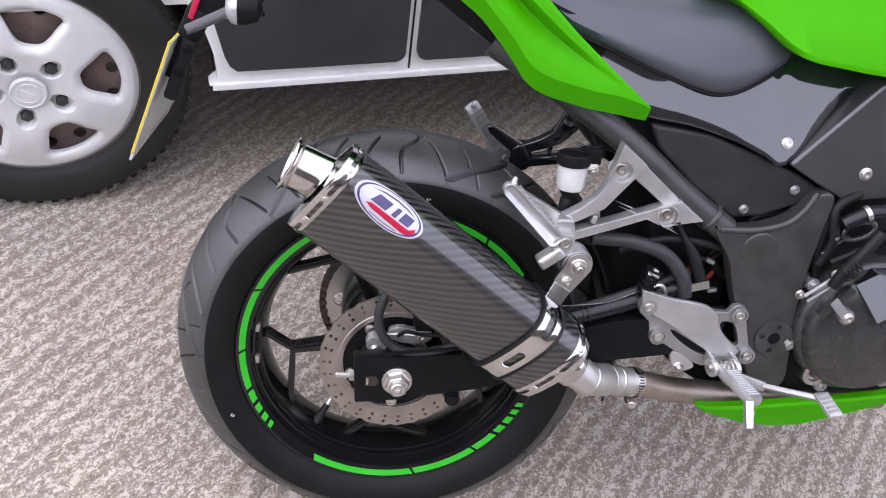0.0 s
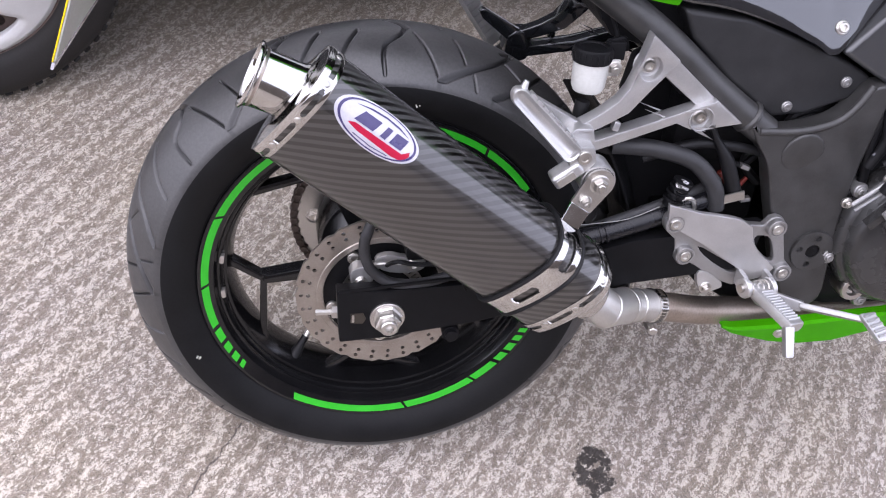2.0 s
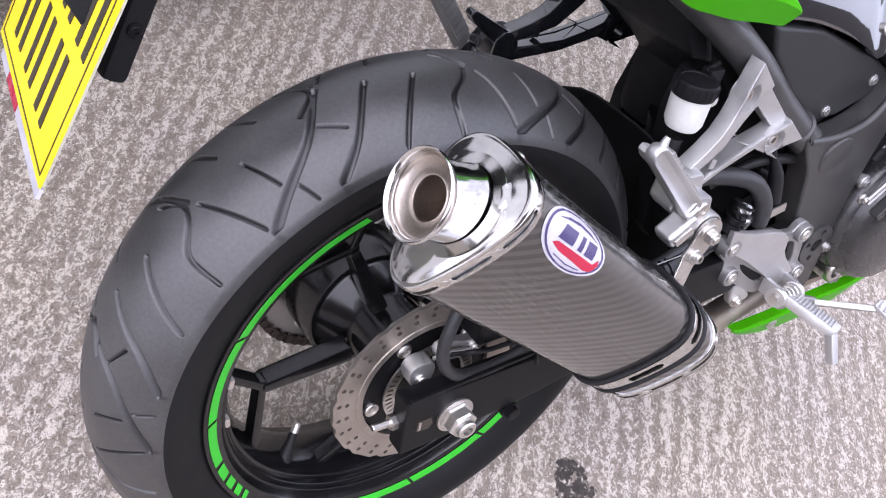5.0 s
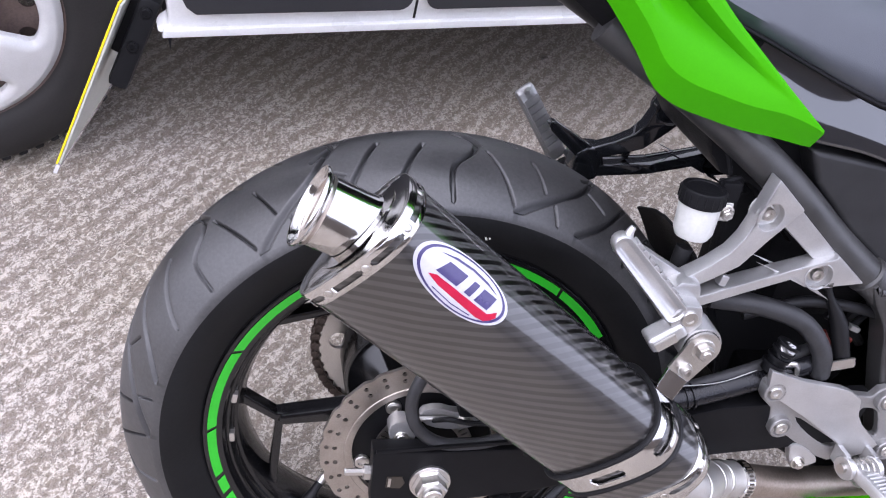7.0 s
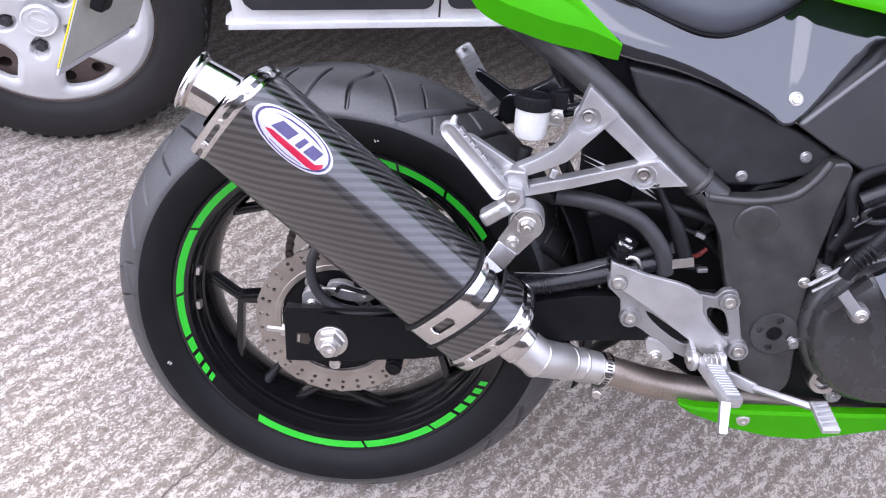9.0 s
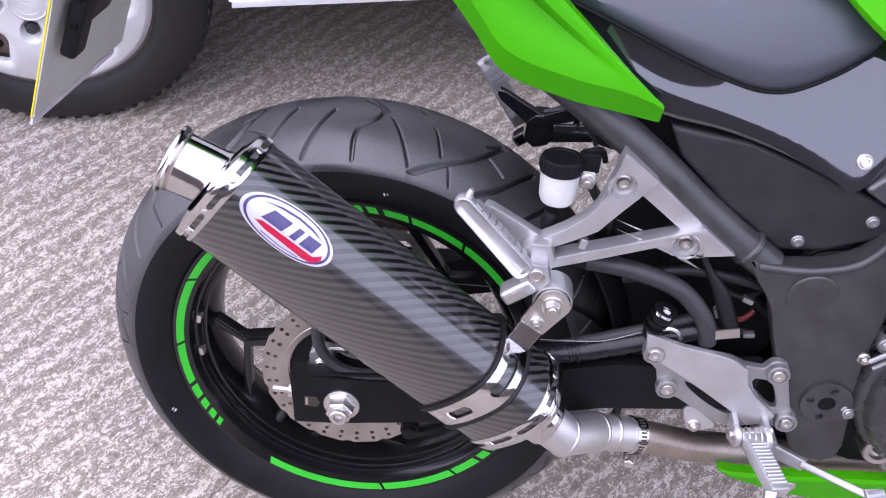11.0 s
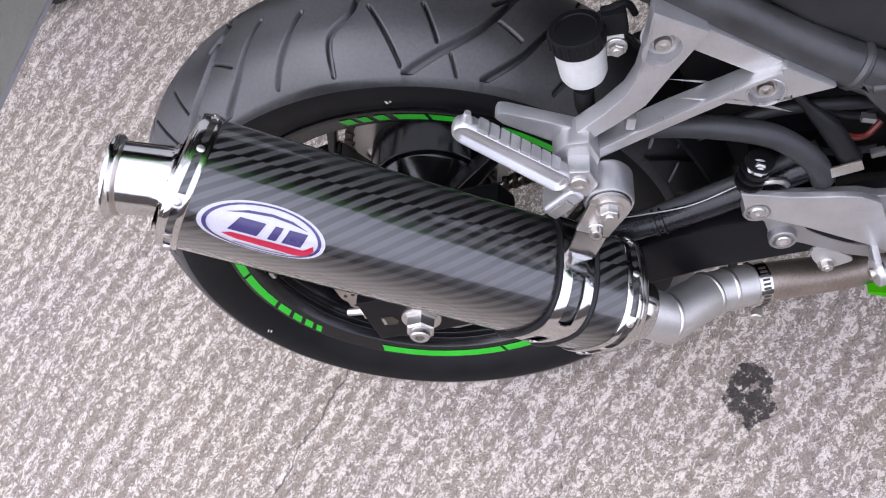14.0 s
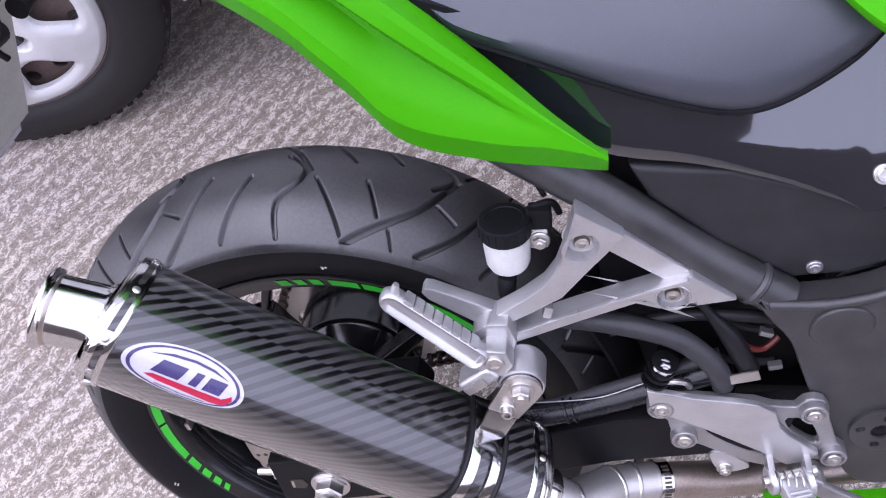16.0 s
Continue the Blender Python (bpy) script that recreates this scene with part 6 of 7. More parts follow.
    part("rear_shock", bm, M_BLACK, bike, "black rear shock absorber")
    # belly fairing: a green blade with a turned-in top
    bm = bmesh.new()
    st = [(0.453, -0.0355, -0.0391, -0.1425), (0.47, -0.038, -0.0491, -0.144), (0.49, -0.038, -0.057, -0.143), (0.532, -0.036, -0.0708, -0.143), (0.582, -0.032, -0.0799, -0.142), (0.632, -0.028, -0.0787, -0.141), (0.687, -0.021, -0.0582, -0.143), (0.7485, -0.0175, -0.0421, -0.1365), (0.8435, 0.0095, -0.0063, -0.1385), (0.9135, 0.0295, 0.0137, -0.1385)]
    rings = []
    for x, zt, zb, y in st:
        h = zt - zb
        rings.append([(x, y + 0.014, zt + 0.001), (x, y + 0.001, zt), (x, y - 0.001, zt - min(0.005, 0.3 * h)), (x, y + 0.10 * h, zt - 0.5 * h), (x, y + 0.26 * h, zb), (x, y + 0.26 * h + 0.004, zb), (x, y + 0.10 * h + 0.004, zt - 0.5 * h), (x, y + 0.003, zt - min(0.006, 0.35 * h)), (x, y + 0.014, zt - 0.003)])
    skin(bm, rings)
    belly = part("belly_fairing", bm, M_GREEN, bike, "bright green belly fairing", 35)
    bm = bmesh.new()
    bolt_mesh(bm, (0.540, -0.1408, -0.051), (0, -1, 0), 0.0065, 0.004)
    part("fairing_bolt", bm, M_STEEL, belly)


engine()


# ---- bodywork ----
def bodywork():
    # side cover below the seat
    bm = bmesh.new()
    prism(bm, [(0.318, 0.386), (0.335, 0.352), (0.39, 0.302), (0.455, 0.256), (0.50, 0.260), (0.552, 0.280), (0.572, 0.308), (0.54, 0.325), (0.47, 0.352), (0.40, 0.376)], -0.112, -0.06, 0.006, segments=3)
    cover = part("side_cover", bm, M_COVER, bike, "matt black side cover")
    for x, z in ((0.472, 0.270), (0.540, 0.302)):
        bm = bmesh.new()
        bolt_mesh(bm, (x, -0.1130, z), (0, -1, 0), 0.0052, 0.0035)
        part("cover_screw", bm, M_PLATE, cover)
    # gloss panel under the seat: stations from the tail to the tank
    for s in (1, -1):
        bm = bmesh.new()
        st = [(0.20, 0.495, 0.440, 0.094), (0.26, 0.476, 0.415, 0.106), (0.31, 0.458, 0.396, 0.1140), (0.37, 0.442, 0.388, 0.1188), (0.43, 0.444, 0.372, 0.1233), (0.48, 0.468, 0.352, 0.1270), (0.51, 0.482, 0.342, 0.1292), (0.56, 0.478, 0.395, 0.1329), (0.615, 0.470, 0.455, 0.1369)]
        rings = []
        for x, zt, zb, y in [tuple(p) for p in zip(*[[q.x for q in curve_points([(r[k], 0, 0) for r in st], 4)] for k in range(4)])]:
            h = zt - zb
            turn_in = min(1, max(0, (x - 0.30) / 0.16))
            flat = turn_in * turn_in * (3 - 2 * turn_in)
            foot = 0.342 - 0.33 * (x - 0.51) + 1.5 * (x - 0.51) ** 2 if x > 0.51 else zb

            def at(z):
                # leans in from the bottom edge; upright towards the seat at the rear
                d = z - foot
                return -s * (y - 0.40 * d + (1 - flat) * 0.19 / max(h, 0.02) * d * d)
            rings.append([(x, at(zt) + 0.02 * s, zt + 0.004), (x, at(zt), zt), (x, at(zt - 0.25 * h), zt - 0.25 * h), (x, at(zt - 0.6 * h), zt - 0.6 * h), (x, at(zb + 0.08 * h), zb + 0.08 * h), (x, at(zb) + 0.003 * s, zb), (x, -s * (y - 0.06), zb), (x, -s * (y - 0.07), zt)])
        skin(bm, rings)
        panel = part("seat_side_panel", bm, M_GLOSS, bike, "gloss black panel below the seat", 50)
        if s == 1:
            bm = bmesh.new()
            bolt_mesh(bm, (0.5105, -0.1175, 0.3705), (0, -1, 0.38), 0.0062, 0.005)
            part("panel_screw", bm, M_STEEL, panel)
        bm = bmesh.new()
        prism(bm, [(0.622, 0.462), (0.516, 0.343), (0.560, 0.318), (0.610, 0.292), (0.670, 0.300), (0.80, 0.33), (0.86, 0.45), (0.75, 0.47)], -0.128 * s, -0.07 * s, 0.006, segments=3)
        side = part("tank_side_panel", bm, M_GREY, bike, "dark grey metallic side panel")
        if s == 1:
            bm = bmesh.new()
            bolt_mesh(bm, (0.628, -0.1285, 0.335), (0, -1, 0), 0.0070, 0.005)
            part("panel_screw", bm, M_STEEL, side)
    # seat
    bm = bmesh.new()
    st = [(0.13, 0.515, 0.565, 0.065), (0.165, 0.520, 0.568, 0.085), (0.195, 0.500, 0.556, 0.097), (0.25, 0.480, 0.545, 0.106), (0.31, 0.457, 0.538, 0.113), (0.37, 0.437, 0.534, 0.116), (0.405, 0.431, 0.533, 0.115), (0.435, 0.436, 0.535, 0.110), (0.47, 0.453, 0.538, 0.101), (0.50, 0.472, 0.540, 0.088), (0.512, 0.49, 0.535, 0.07)]
    rings = []
    for x, zb, zt, w in st:
        h = zt - zb
        half = [(w - 0.014, zb - 0.004), (w - 0.004, zb + 0.002), (w + 0.001, zb + 0.013), (w - 0.003, zb + 0.3 * h), (w - 0.014, zb + 0.6 * h), (w - 0.034, zb + 0.86 * h), (w * 0.4, zt)]
        rings.append([(x, -y, z) for y, z in half] + [(x, y, z) for y, z in half[::-1]])
    # finer stations
    fine = []
    for a in range(len(rings[0])):
        fine.append(curve_points([r[a] for r in rings], 5))
    rings = [[col[k] for col in fine] for k in range(len(fine[0]))]
    skin(bm, rings)
    seat = part("seat", bm, M_SEAT, bike, "black vinyl rider seat with a stitched edge", 60)
    # a black strip along the seat edge paints in the shadow gap
    bm = bmesh.new()
    tube(bm, [tuple(Vector(r[1]) + Vector((0, 0.001, -0.003))) for r in rings[2:-2:4]], 0.0024, 8, 3)
    part("seat_gap_shade", bm, M_PLASTIC, seat, "black strip for the shadow gap under the seat edge")
    # tank
    bm = bmesh.new()
    st = [(0.40, 0.560, 0.60, 0.06), (0.45, 0.524, 0.64, 0.10), (0.50, 0.488, 0.66, 0.128), (0.56, 0.478, 0.675, 0.142), (0.62, 0.472, 0.68, 0.150), (0.72, 0.462, 0.68, 0.155), (0.86, 0.46, 0.64, 0.14)]
    rings = []
    for x, zb, zt, w in st:
        h = zt - zb
        half = [(w - 0.03, zb), (w - 0.006, zb + 0.001), (w - 0.004, zb + 0.05 * h), (w - 0.052, zb + 0.32 * h), (w - 0.090, zb + 0.65 * h), (w * 0.4, zt)]
        rings.append([(x, -y, z) for y, z in half] + [(x, y, z) for y, z in half[::-1]])
    fine = [curve_points([r[a] for r in rings], 5) for a in range(len(rings[0]))]
    rings = [[col[k] for col in fine] for k in range(len(fine[0]))]
    skin(bm, rings)
    part("fuel_tank", bm, M_GREEN, bike, "bright green fuel tank", 60)
    # tail panels: lower facet, crease, upper face
    for s in (1, -1):
        bm = bmesh.new()
        st = [(-0.16, 0.650, 0.655, 0.672, 0.03), (-0.08, 0.612, 0.622, 0.655, 0.07), (0.005, 0.560, 0.578, 0.632, 0.105), (0.066, 0.521, 0.543, 0.604, 0.122), (0.094, 0.494, 0.516, 0.588, 0.128), (0.118, 0.466, 0.490, 0.572, 0.132), (0.140, 0.438, 0.462, 0.556, 0.135), (0.165, 0.424, 0.448, 0.533, 0.137), (0.196, 0.416, 0.440, 0.504, 0.139), (0.227, 0.409, 0.433, 0.478, 0.140), (0.262, 0.4045, 0.4285, 0.449, 0.141), (0.294, 0.399, 0.4185, 0.4235, 0.141), (0.303, 0.398, 0.4130, 0.4165, 0.1405)]
        rings = []
        for x, zb, zc, zt, y in st:
            y0 = -s * y
            g = min(1, (zt - zc) / 0.06)
            q = g * min(1, max(0, (0.25 - x) / 0.12))
            dz = zt - zc
            rings.append([(x, y0 + 0.013 * s, zb - 0.003), (x, y0, zc)] + [(x, y0 + (0.012 * f * g + dip * q) * s, zc + f * dz) for f, dip in ((0.2, 0.0), (0.32, 0.004), (0.44, 0.011), (0.54, 0.019), (0.62, 0.021), (0.71, 0.006), (0.78, -0.001), (0.92, 0.0))] + [(x, y0 + 0.016 * g * s, zt),
                          (x, y0 + (0.008 + 0.036 * g) * s, zt - 0.002), (x, y0 + (0.01 + 0.022 * g) * s, zc + 0.5 * dz), (x, y0 + 0.01 * s, zc), (x, y0 + 0.018 * s, zb - 0.002)])
        fine = [curve_points([r[a] for r in rings], 3) for a in range(len(rings[0]))]
        rings = [[col[k] for col in fine] for k in range(len(fine[0]))]
        skin(bm, rings)
        part("tail_panel", bm, M_GREEN, bike, "bright green tail panel", 28)
    # under-tail tray between the panels
    bm = bmesh.new()
    st = [(-0.20, 0.60, 0.64, 0.035), (-0.08, 0.565, 0.62, 0.07), (0.02, 0.525, 0.59, 0.09), (0.10, 0.47, 0.56, 0.095), (0.20, 0.42, 0.52, 0.092), (0.30, 0.39, 0.47, 0.09), (0.40, 0.30, 0.43, 0.085)]
    rings = [[(x, -w, zt), (x, -w, zb + 0.02), (x, -w + 0.02, zb), (x, w - 0.02, zb), (x, w, zb + 0.02), (x, w, zt)] for x, zb, zt, w in st]
    skin(bm, rings)
    tray = part("under_tail", bm, M_PLASTIC, bike, "black under-tail tray", 30)
    # inner mudguard drop below the tray, ahead of the tyre
    bm = bmesh.new()
    prism(bm, [(0.20, 0.43), (0.235, 0.36), (0.25, 0.34), (0.29, 0.33), (0.38, 0.24), (0.42, 0.30), (0.34, 0.40)], -0.082, 0.082, 0.01)
    part("inner_panel", bm, M_PLASTIC, bike, "black inner panel")
    bm = bmesh.new()
    tube(bm, [(0.215, -0.085, 0.43), (0.222, -0.092, 0.40), (0.24, -0.098, 0.372), (0.25, -0.1, 0.35)], 0.0025, 8)
    tube(bm, [(0.225, -0.083, 0.43), (0.236, -0.09, 0.405), (0.245, -0.094, 0.38)], 0.0018, 8)
    part("tail_wire", bm, M_RUBBER, tray)
    return tray


tray = bodywork()


# ---- number plate on its arm, with the indicators ----
def plate_holder():
    bm = bmesh.new()
    beam(bm, (-0.16, 0, 0.605), (-0.285, 0, 0.47), 0.05, 0.07, (0, -1, 0), 0.008, 0.03)
    holder = part("plate_arm", bm, M_PLASTIC, bike, "black number plate arm")
    bm = bmesh.new()
    beam(bm, (-0.275, 0, 0.485), (-0.318, 0, 0.395), 0.035, 0.09, (0, -1, 0), 0.006, 0.02)
    part("arm_foot", bm, M_PLASTIC, holder)
    bm = bmesh.new()
    block(bm, (-0.300, -0.052, 0.412), (0.018, 0.034, 0.085), Matrix.Rotation(radians(20), 3, 'Y'), 0.006)
    part("plate_bracket", bm, M_PLASTIC, holder)
    origin = Vector((-0.352, 0.0335, 0.3052))
    along = Vector((0.1203, 0.9895, 0.0805)).normalized()
    up = Vector((0.3393, -0.1172, 0.9333))
    up = (up - along * up.dot(along)).normalized()
    out = up.cross(along)
    out = out if out.x < 0 else -out
    W, H = 0.205, 0.165
    turn = Matrix((along, up, out)).transposed().to_4x4()
    base = Matrix.Translation(origin) @ turn

    def sheet(a0, a1, b0, b1, d0, d1, bev=0.0):
        b2 = bmesh.new()
        block(b2, ((a0 + a1) / 2, (b0 + b1) / 2, (d0 + d1) / 2), (a1 - a0, b1 - b0, d1 - d0), None, bev)
        bmesh.ops.transform(b2, matrix=base, verts=b2.verts[:])
        return b2
    plate = part("number_plate", sheet(-W / 2 + 0.0008, W / 2 - 0.0008, 0.0008, H - 0.0008, -0.0022, 0.0, 0.0006), M_PLATEBACK, bike, "yellow number plate with plain dark bars", 30)
    part("plate_face", sheet(-W / 2, W / 2, 0, H, 0.0002, 0.0018), M_YELLOW, plate, "yellow face", 0)
    bm = bmesh.new()
    for a0, a1, b0, b1 in ((-W / 2 + .006, W / 2 - .006, .006, .0072), (-W / 2 + .006, W / 2 - .006, H - .0072, H - .006), (-W / 2 + .006, -W / 2 + .0072, .006, H - .006), (W / 2 - .0072, W / 2 - .006, .006, H - .006)):
        merge(bm, sheet(a0, a1, b0, b1, 0.0018, 0.0024))
    part("plate_border", bm, M_INK, plate, "thin dark border", 0)
    for row, n in ((0.022, 3), (0.094, 4)):
        for k in range(n):
            a = (k - (n - 1) / 2) * 0.050
            for da in (-0.013, 0.008):
                part("plate_bar", sheet(a + da, a + da + 0.0085, row, row + 0.058, 0.0018, 0.0026), M_INK, plate, "plain dark bar", 0)
    part("maker_strip", sheet(-W / 2, W / 2 - 0.02, -0.0095, -0.0006, -0.002, 0.0012), M_BADGE, plate, "white strip with a red mark", 0)
    part("maker_mark", sheet(0.00, 0.045, -0.0085, -0.0015, 0.0012, 0.0018), M_RED, plate, "plain red bar", 0)
    bm = bmesh.new()
    beam(bm, (-0.292, -0.060, 0.462), (-0.218, -0.062, 0.500), 0.014, 0.010, (0, -1, 0.2), 0.003)
    part("plate_stay", bm, M_GREY, holder, "grey metal stay")
    for z in (0.440, 0.410):
        bm = bmesh.new()
        bolt_mesh(bm, (-0.290 - (0.44 - z) * 0.36, -0.069, z), (0, -1, 0), 0.004, 0.003)
        part("stay_bolt", bm, M_BLACK, holder)
    # indicators on short stalks
    for s in (1, -1):
        bm = bmesh.new()
        tube(bm, [(-0.215, -0.02 * s, 0.496), (-0.215, -0.082 * s, 0.500)], [0.011, 0.009], 14, smooth=False)
        ind = part("indicator", bm, M_RUBBER, bike, "small rear indicator with a grey lens")
        bm = bmesh.new()
        lathe(bm, (-0.223, -0.10 * s, 0.502), (-1, 0, 0), [(0.004, -0.03), (0.016, -0.024), (0.021, -0.008), (0.021, 0.0)], 24)
        part("indicator_body", bm, M_BLACK, ind)
        bm = bmesh.new()
        lathe(bm, (-0.223, -0.10 * s, 0.502), (-1, 0, 0), [(0.0205, 0.0), (0.019, 0.008), (0.012, 0.014), (0.001, 0.016)], 24)
        part("indicator_lens", bm, M_LENS, ind, "clear grey lens")
    bm = bmesh.new()
    block(bm, (-0.283, -0.040, 0.488), (0.008, 0.012, 0.03), Matrix.Rotation(radians(20), 3, 'Y'), 0.002)
    part("rear_reflector", bm, M_RED, bike, "red reflector")
    bm = bmesh.new()
    tube(bm, [(-0.20, -0.03, 0.56), (-0.19, -0.05, 0.52), (-0.2, -0.055, 0.50), (-0.196, -0.05, 0.485)], 0.003, 8)
    part("luggage_hook", bm, M_BLACK, bike, "black wire hook")


plate_holder()


# side stand on the far side
bm = bmesh.new()
tube(bm, [(0.47, 0.11, -0.02), (0.42, 0.22, -0.16), (0.40, 0.27, -0.215)], [0.013, 0.011, 0.010], 14, smooth=False)
stand = part("side_stand", bm, M_BLACK, bike, "black side stand")


# ---- white van behind the bike: s along its side, y into it, from below the hub of its wheel ----
van = new("van")
van.matrix_world = pose(VAN_X, VAN_Y, 0, 0, 0, VAN_YAW)
tagged(van, "white van with dark grey side mouldings and silver wheel trims", "van")


def van_wheel(x, y, side, name_label):
    bm = bmesh.new()
    n = 96
    R = 0.297
    prof = [(0.200, 0.012), (0.207, 0.002), (0.222, -0.006), (0.250, -0.008), (0.272, -0.002), (0.285, 0.010), (R - 0.002, 0.026), (R, 0.05), (R, 0.13), (R - 0.004, 0.155), (0.272, 0.178), (0.23, 0.184), (0.2, 0.17)]
    lathe(bm, (0, 0, 0), (0, 1, 0), prof, n, caps=False)
    tyre_ob = part("wheel", bm, M_VANTYRE, van, name_label)
    tyre_ob.matrix_basis = pose(x, y, (R - 0.003) * 1.03, 0, 0, 0 if side == 1 else 180) @ Matrix.Scale(1.03, 4)
    # shoulder blocks
    bm = bmesh.new()
    for k in range(64):
        a = 2 * math.pi * k / 64
        m = Matrix.Rotation(a, 3, 'Y')
        block(bm, m @ Vector((0.2875, 0.018, 0)), (0.006, 0.016, 0.014), m @ Matrix.Rotation(radians(38), 3, 'Z'), 0.002, segments=1)
    part("shoulder_tread", bm, M_VANTYRE, tyre_ob)
    # steel wheel: dish with round holes
    bm = bmesh.new()
    lathe(bm, (0, 0, 0), (0, 1, 0), [(0.203, 0.010), (0.196, 0.018), (0.188, 0.03), (0.182, 0.06), (0.19, 0.17)], 72, caps=False)
    loops = [circle(0, 0, 0.183, 72)]
    for k in range(16):
        a = 2 * math.pi * k / 16 + 0.1
        loops.append(circle(0.152 * math.cos(a), 0.152 * math.sin(a), 0.0125, 14)[::-1])
    fill_with_holes(loops, 0.004, bm, Matrix(((1, 0, 0, 0), (0, 0, -1, 0.036), (0, 1, 0, 0), (0, 0, 0, 1))))
    part("steel_rim", bm, M_RUST, tyre_ob, "brown rusted steel rim", 40)
    # wheel trim: a domed disc pressed round five openings and five nut wells
    hole = []
    for da, r in ((-10, 0.0965), (-15, 0.110), (-18, 0.138), (-20.5, 0.158), (-13, 0.164), (0, 0.166), (13, 0.164), (20.5, 0.158), (18, 0.138), (15, 0.110), (10, 0.0965), (0, 0.0935)):
        hole.append((r * math.cos(radians(da)), r * math.sin(radians(da))))
    hole = np.array(soften(hole, 2))

    def clear_of(p):
        """Signed distance of points (k, 2) to the opening that lies along x."""
        a, b = hole, np.roll(hole, -1, axis=0)
        ab = b - a
        t = np.clip(((p[:, None] - a) * ab).sum(2) / (ab ** 2).sum(1), 0, 1)
        d = np.linalg.norm(p[:, None] - a - ab * t[..., None], axis=2).min(1)
        up = (a[:, 1] > p[:, None, 1]) != (b[:, 1] > p[:, None, 1])
        with np.errstate(divide='ignore', invalid='ignore'):
            xs = a[:, 0] + (p[:, None, 1] - a[:, 1]) * ab[:, 0] / ab[:, 1]
        inside = (up & (p[:, None, 0] < xs)).sum(1) % 2 == 1
        return np.where(inside, -d, d)
    nr, na = 80, 360
    rr, aa = np.meshgrid(np.linspace(0.004, 0.196, nr), 2 * np.pi * np.arange(na) / na, indexing='ij')
    aa5 = (aa + np.pi / 5) % (2 * np.pi / 5) - np.pi / 5
    pts = np.stack([rr * np.cos(aa5), rr * np.sin(aa5)], -1).reshape(-1, 2)
    gap = clear_of(pts)
    # the rim of each opening is drawn onto its edge
    step = 1e-4
    grad = np.stack([clear_of(pts + (step, 0)) - gap, clear_of(pts + (0, step)) - gap], -1) / step
    near = np.abs(gap) < 0.0019
    pts = np.where(near[:, None], pts - grad * gap[:, None], pts)
    gap = np.where(near, 0.0, gap)
    r2 = np.hypot(pts[:, 0], pts[:, 1])
    dome = 0.005 - 0.017 * np.sin(np.clip(r2 / 0.196, 0, 1) * np.pi) ** 1.4
    dome += np.where(r2 > 0.186, 0.7 * (r2 - 0.186), 0)
    lip = np.clip(1 - gap / 0.016, 0, 1)
    y_of = dome + 0.009 * lip ** 2.2
    well = np.hypot((pts[:, 0] * np.cos(np.pi / 5) + np.abs(pts[:, 1]) * np.sin(np.pi / 5) - 0.064) / 1.25, -pts[:, 0] * np.sin(np.pi / 5) + np.abs(pts[:, 1]) * np.cos(np.pi / 5))
    y_of += 0.013 * np.clip((0.0185 - well) / 0.005, 0, 1) ** 1.3
    turn = aa.reshape(-1) - aa5.reshape(-1) + radians(TRIM_TURN)
    b2 = bmesh.new()
    vs = [b2.verts.new((x * c - z * q, y, x * q + z * c)) for (x, z), y, c, q in zip(pts.tolist(), y_of.tolist(), np.cos(turn).tolist(), np.sin(turn).tolist())]
    for i in range(nr - 1):
        for k in range(na):
            quad = (i * na + k, i * na + (k + 1) % na, (i + 1) * na + (k + 1) % na, (i + 1) * na + k)
            if min(gap[j] for j in quad) >= 0:
                b2.faces.new([vs[j] for j in quad])
    bmesh.ops.delete(b2, geom=[v for v in b2.verts if not v.link_faces], context='VERTS')
    bmesh.ops.recalc_face_normals(b2, faces=b2.faces[:])
    got = bmesh.ops.extrude_edge_only(b2, edges=[e for e in b2.edges if len(e.link_faces) == 1])
    for v in [g for g in got["geom"] if isinstance(g, bmesh.types.BMVert)]:
        v.co.y += 0.010
    trim = part("wheel_trim", b2, M_CAP, tyre_ob, "silver plastic wheel trim", 50)
    bm = bmesh.new()
    lathe(bm, (0, -0.012, 0), (0, -1, 0), [(0.033, -0.003), (0.033, 0.003), (0.030, 0.005), (0.029, 0.003), (0.002, 0.0035)], 40)
    part("trim_badge", bm, M_CAP, trim, "plain round centre badge")
    bm = bmesh.new()
    lathe(bm, (0, -0.0158, 0), (0, -1, 0), [(0.022, -0.001), (0.022, 0.0012), (0.019, 0.0012), (0.019, -0.001)], 30, caps=False)
    block(bm, (0, -0.0165, 0), (0.03, 0.002, 0.007), Matrix.Rotation(radians(30), 3, 'Y'), 0.0006)
    part("badge_relief", bm, M_CAP, trim)
    for k in range(5):
        b = radians(TRIM_TURN + 36 + 72 * k)
        bm = bmesh.new()
        lathe(bm, (0.062 * math.cos(b), 0.004, 0.062 * math.sin(b)), (0, -1, 0), [(0.0125, 0.0), (0.0125, 0.006), (0.0100, 0.0072), (0.0095, 0.0100), (0.0080, 0.0112), (0.001, 0.0112)], 6)
        part("wheel_nut", bm, M_VANBLACK, tyre_ob)
    return tyre_ob


LEN0, LEN1 = -0.75, 3.35
van_wheel(0.0, 0.0, 1, "dusty black tyre on a trimmed steel wheel")
van_wheel(2.55, 0.0, 1, "dusty black tyre on a trimmed steel wheel")
van_wheel(0.0, 1.56, -1, "dusty black tyre on a trimmed steel wheel")
van_wheel(2.55, 1.56, -1, "dusty black tyre on a trimmed steel wheel")


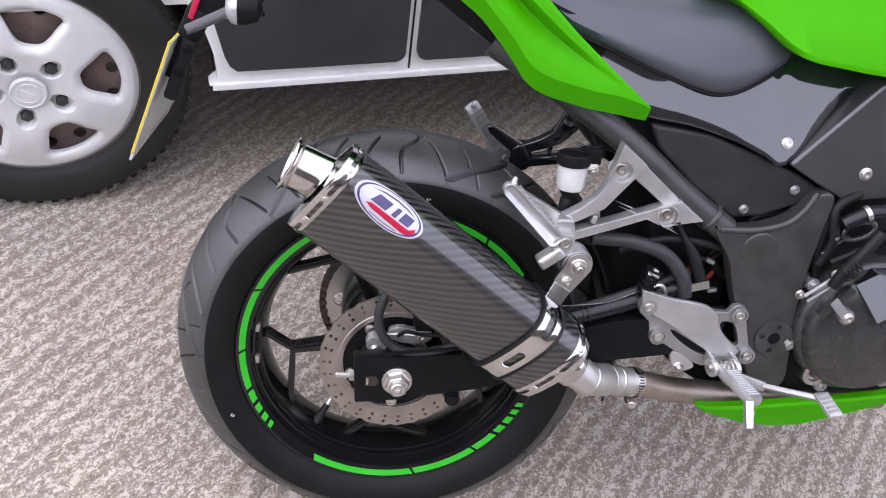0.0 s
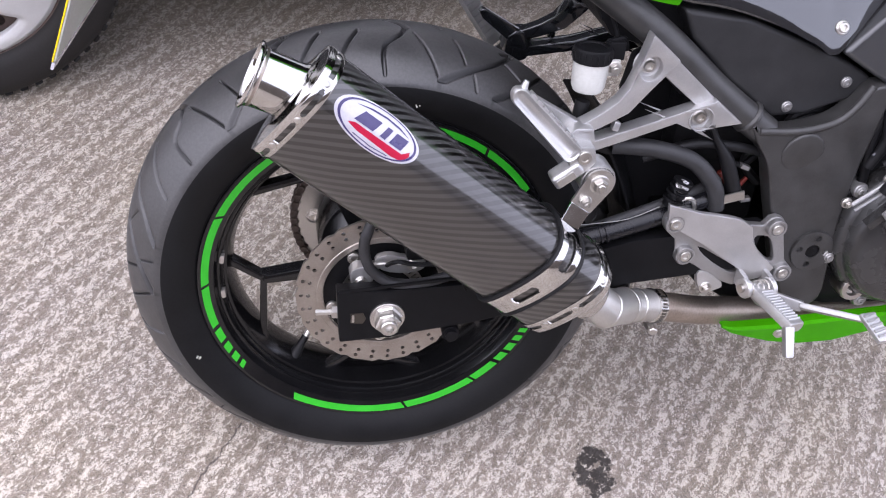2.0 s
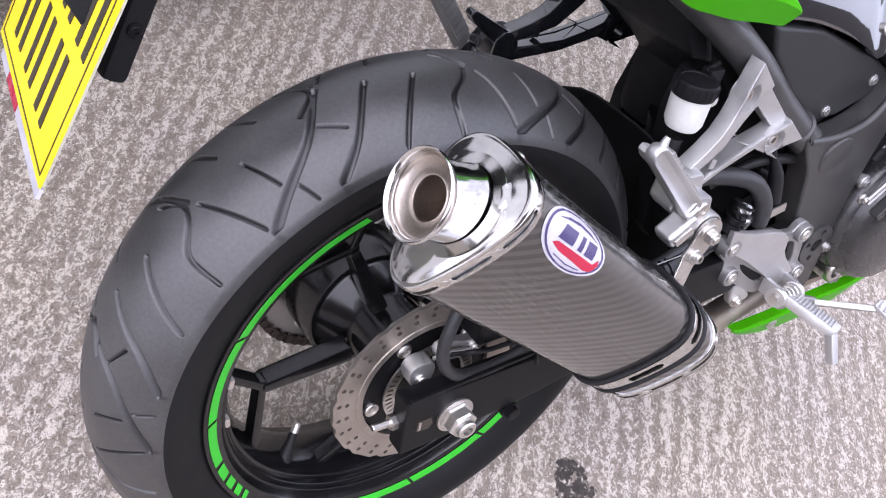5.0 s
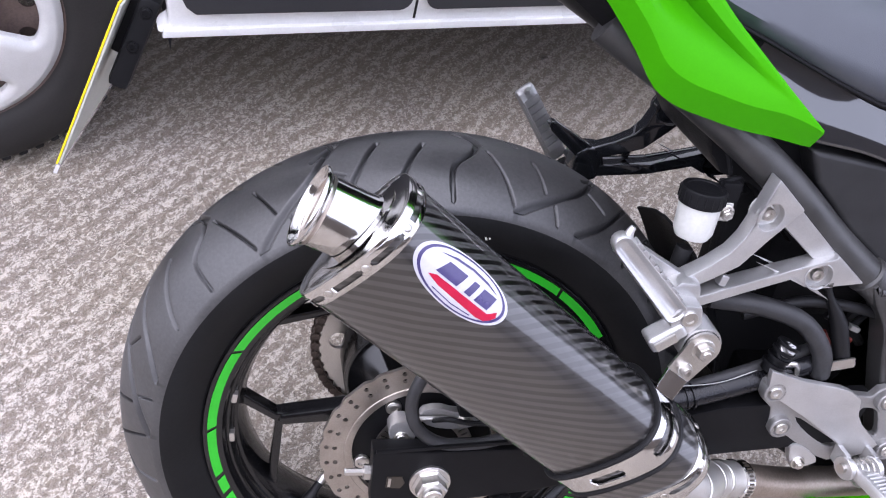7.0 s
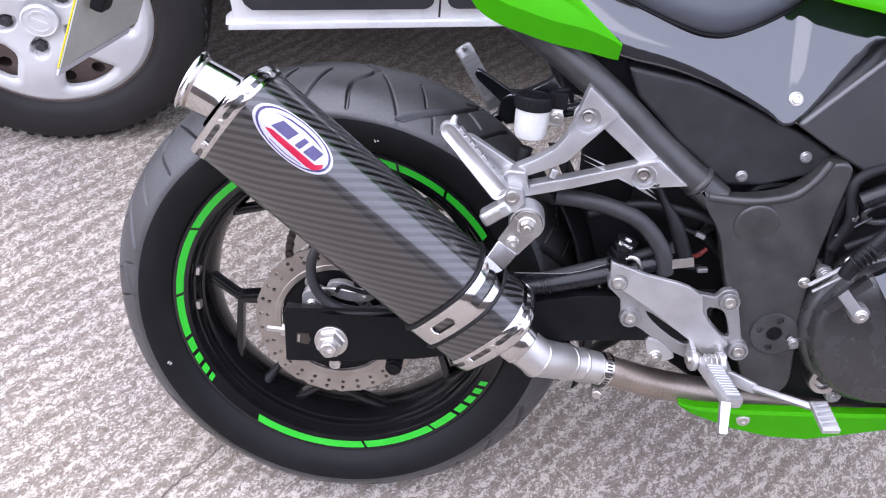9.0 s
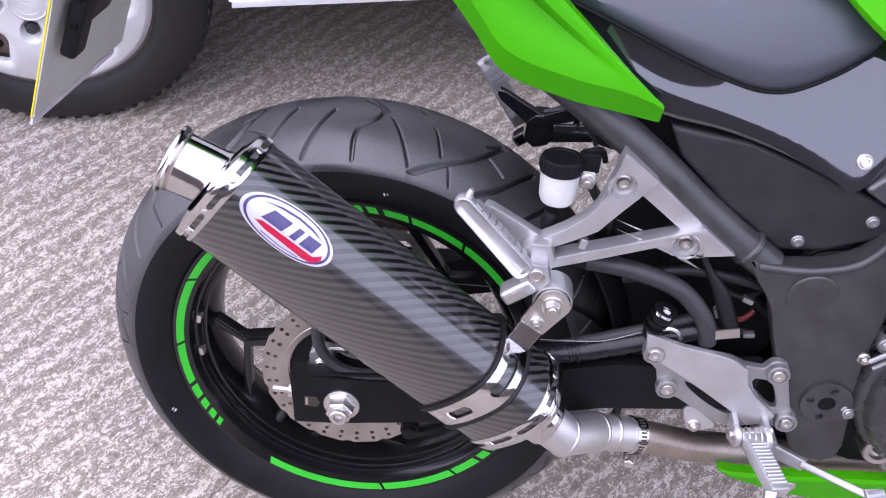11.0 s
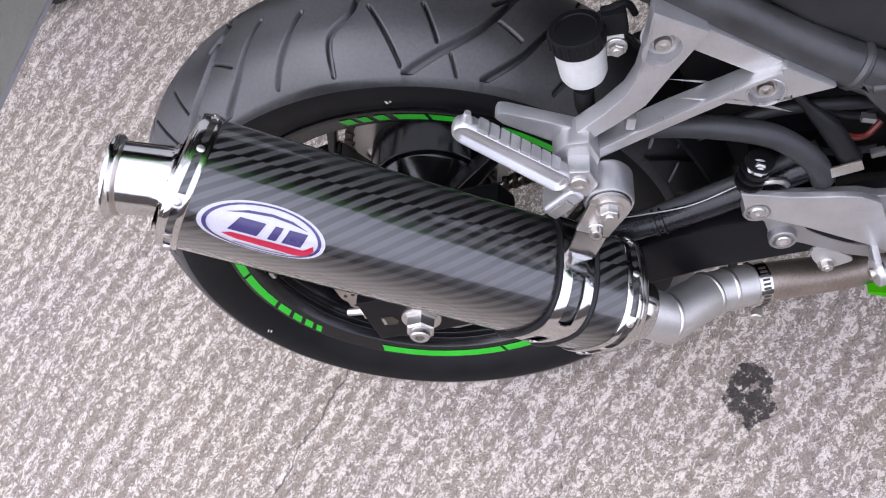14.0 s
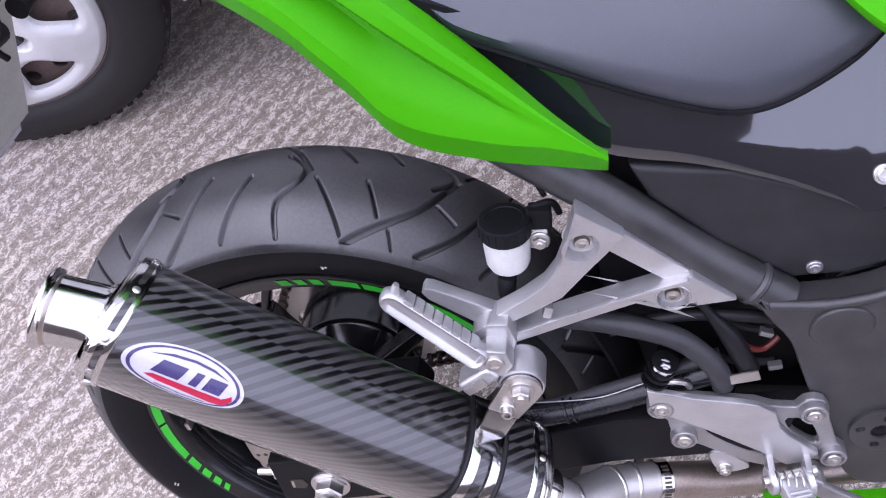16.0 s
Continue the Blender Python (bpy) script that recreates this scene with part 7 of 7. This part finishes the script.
def van_body():
    # body side as an outline with wheel arches, then roof and far side
    def arch(cx, r=0.352):
        return [(cx + r * math.cos(radians(a)), 0.30 + r * 0.98 * math.sin(radians(a))) for a in range(180, -1, -10)]
    low = 0.281
    o = [(LEN0, 0.30), (-0.40, low)] + [(x, z) for x, z in arch(0.0) if z > low] + [(0.333, low + 0.004), (2.20, low + 0.004)] + [(x, z) for x, z in arch(2.55) if z > low] + [(2.95, low), (LEN1, 0.34), (LEN1, 1.0), (3.2, 1.05), (2.5, 1.75), (LEN0 + 0.05, 1.80), (LEN0, 1.0)]
    bm = bmesh.new()
    prism(bm, o, -0.012, 0.03, 0.006)
    prism(bm, o, 1.53, 1.572, 0.006)
    side = part("body_side", bm, M_VAN, van, "white painted body side")
    bm = bmesh.new()
    prism(bm, [(LEN0, 0.45), (LEN1, 0.45), (LEN1, 0.95), (3.2, 1.04), (2.5, 1.74), (LEN0 + 0.05, 1.79), (LEN0, 1.0)], 0.031, 1.529, 0)
    part("body_shell", bm, M_VAN, van, "white body shell")
    bm = bmesh.new()
    prism(bm, [(-0.35, 0.29), (0.36, 0.29), (0.38, 0.26), (2.2, 0.26), (2.25, 0.29), (2.9, 0.3), (3.2, 0.44), (LEN0, 0.44)], 0.20, 1.36, 0)
    prism(bm, [(0.37, 0.278), (2.18, 0.278), (2.18, 0.44), (0.37, 0.44)], 0.034, 0.198, 0)
    # low block, out of view, added to deepen the shade under the van
    prism(bm, [(0.45, 0.19), (2.1, 0.19), (2.14, 0.258), (0.41, 0.258)], 0.16, 1.40, 0)
    part("underbody", bm, M_VANDARK, van, "dark dirty underbody with an unseen low block that deepens the shade")
    for cx in (0.0, 2.55):
        bm = bmesh.new()
        rings = [[(cx + 0.36 * math.cos(radians(a)), y, 0.30 + 0.36 * math.sin(radians(a))) for a in range(-10, 191, 10)] for y in (0.004, 0.26)]
        skin(bm, rings, closed=False, caps=False)
        bm.verts.ensure_lookup_table()
        bm.faces.new([bm.verts[k] for k in range(len(rings[0]), 2 * len(rings[0]))])
        part("arch_liner", bm, M_VANDARK, van, "black wheel arch liner")
    # raised sill lip along the bottom edge
    bm = bmesh.new()
    prism(bm, [(0.340, low), (2.19, low), (2.19, low + 0.016), (0.342, low + 0.014)], -0.020, -0.010, 0.003)
    part("sill_lip", bm, M_VAN, side, "white sill lip")
    # dark mouldings with rounded corners, white metal between them
    def rounded(x0, x1, z0, z1, r):
        pts = []
        for cx, cz, a0 in ((x1 - r, z0 + r, -90), (x1 - r, z1 - r, 0), (x0 + r, z1 - r, 90), (x0 + r, z0 + r, 180)):
            pts += [(cx + r * math.cos(radians(a0 + t)), cz + r * math.sin(radians(a0 + t))) for t in (0, 22, 45, 68, 90)]
        return pts
    for x0, x1 in ((0.376, 0.733), (0.757, 2.15)):
        bm = bmesh.new()
        o2 = rounded(x0, x1, 0.325, 0.64, 0.022)
        if x0 < 0.5:
            o2 = [p for p in o2 if p[0] > 0.5] + [(0.259, 0.64), (0.281, 0.58), (0.321, 0.51), (0.349, 0.44), (0.366, 0.363), (0.375, 0.340), (0.389, 0.327)]
        prism(bm, o2, -0.026, -0.010, 0.004)
        part("side_moulding", bm, M_VANBLACK, van, "dark grey ribbed plastic moulding")
    bm = bmesh.new()
    prism(bm, [(0.743, 0.30), (0.747, 0.30), (0.747, 1.7), (0.743, 1.7)], -0.0135, -0.011, 0)
    part("door_gap", bm, M_VANDARK, side, "dark door gap", 0)


van_body()
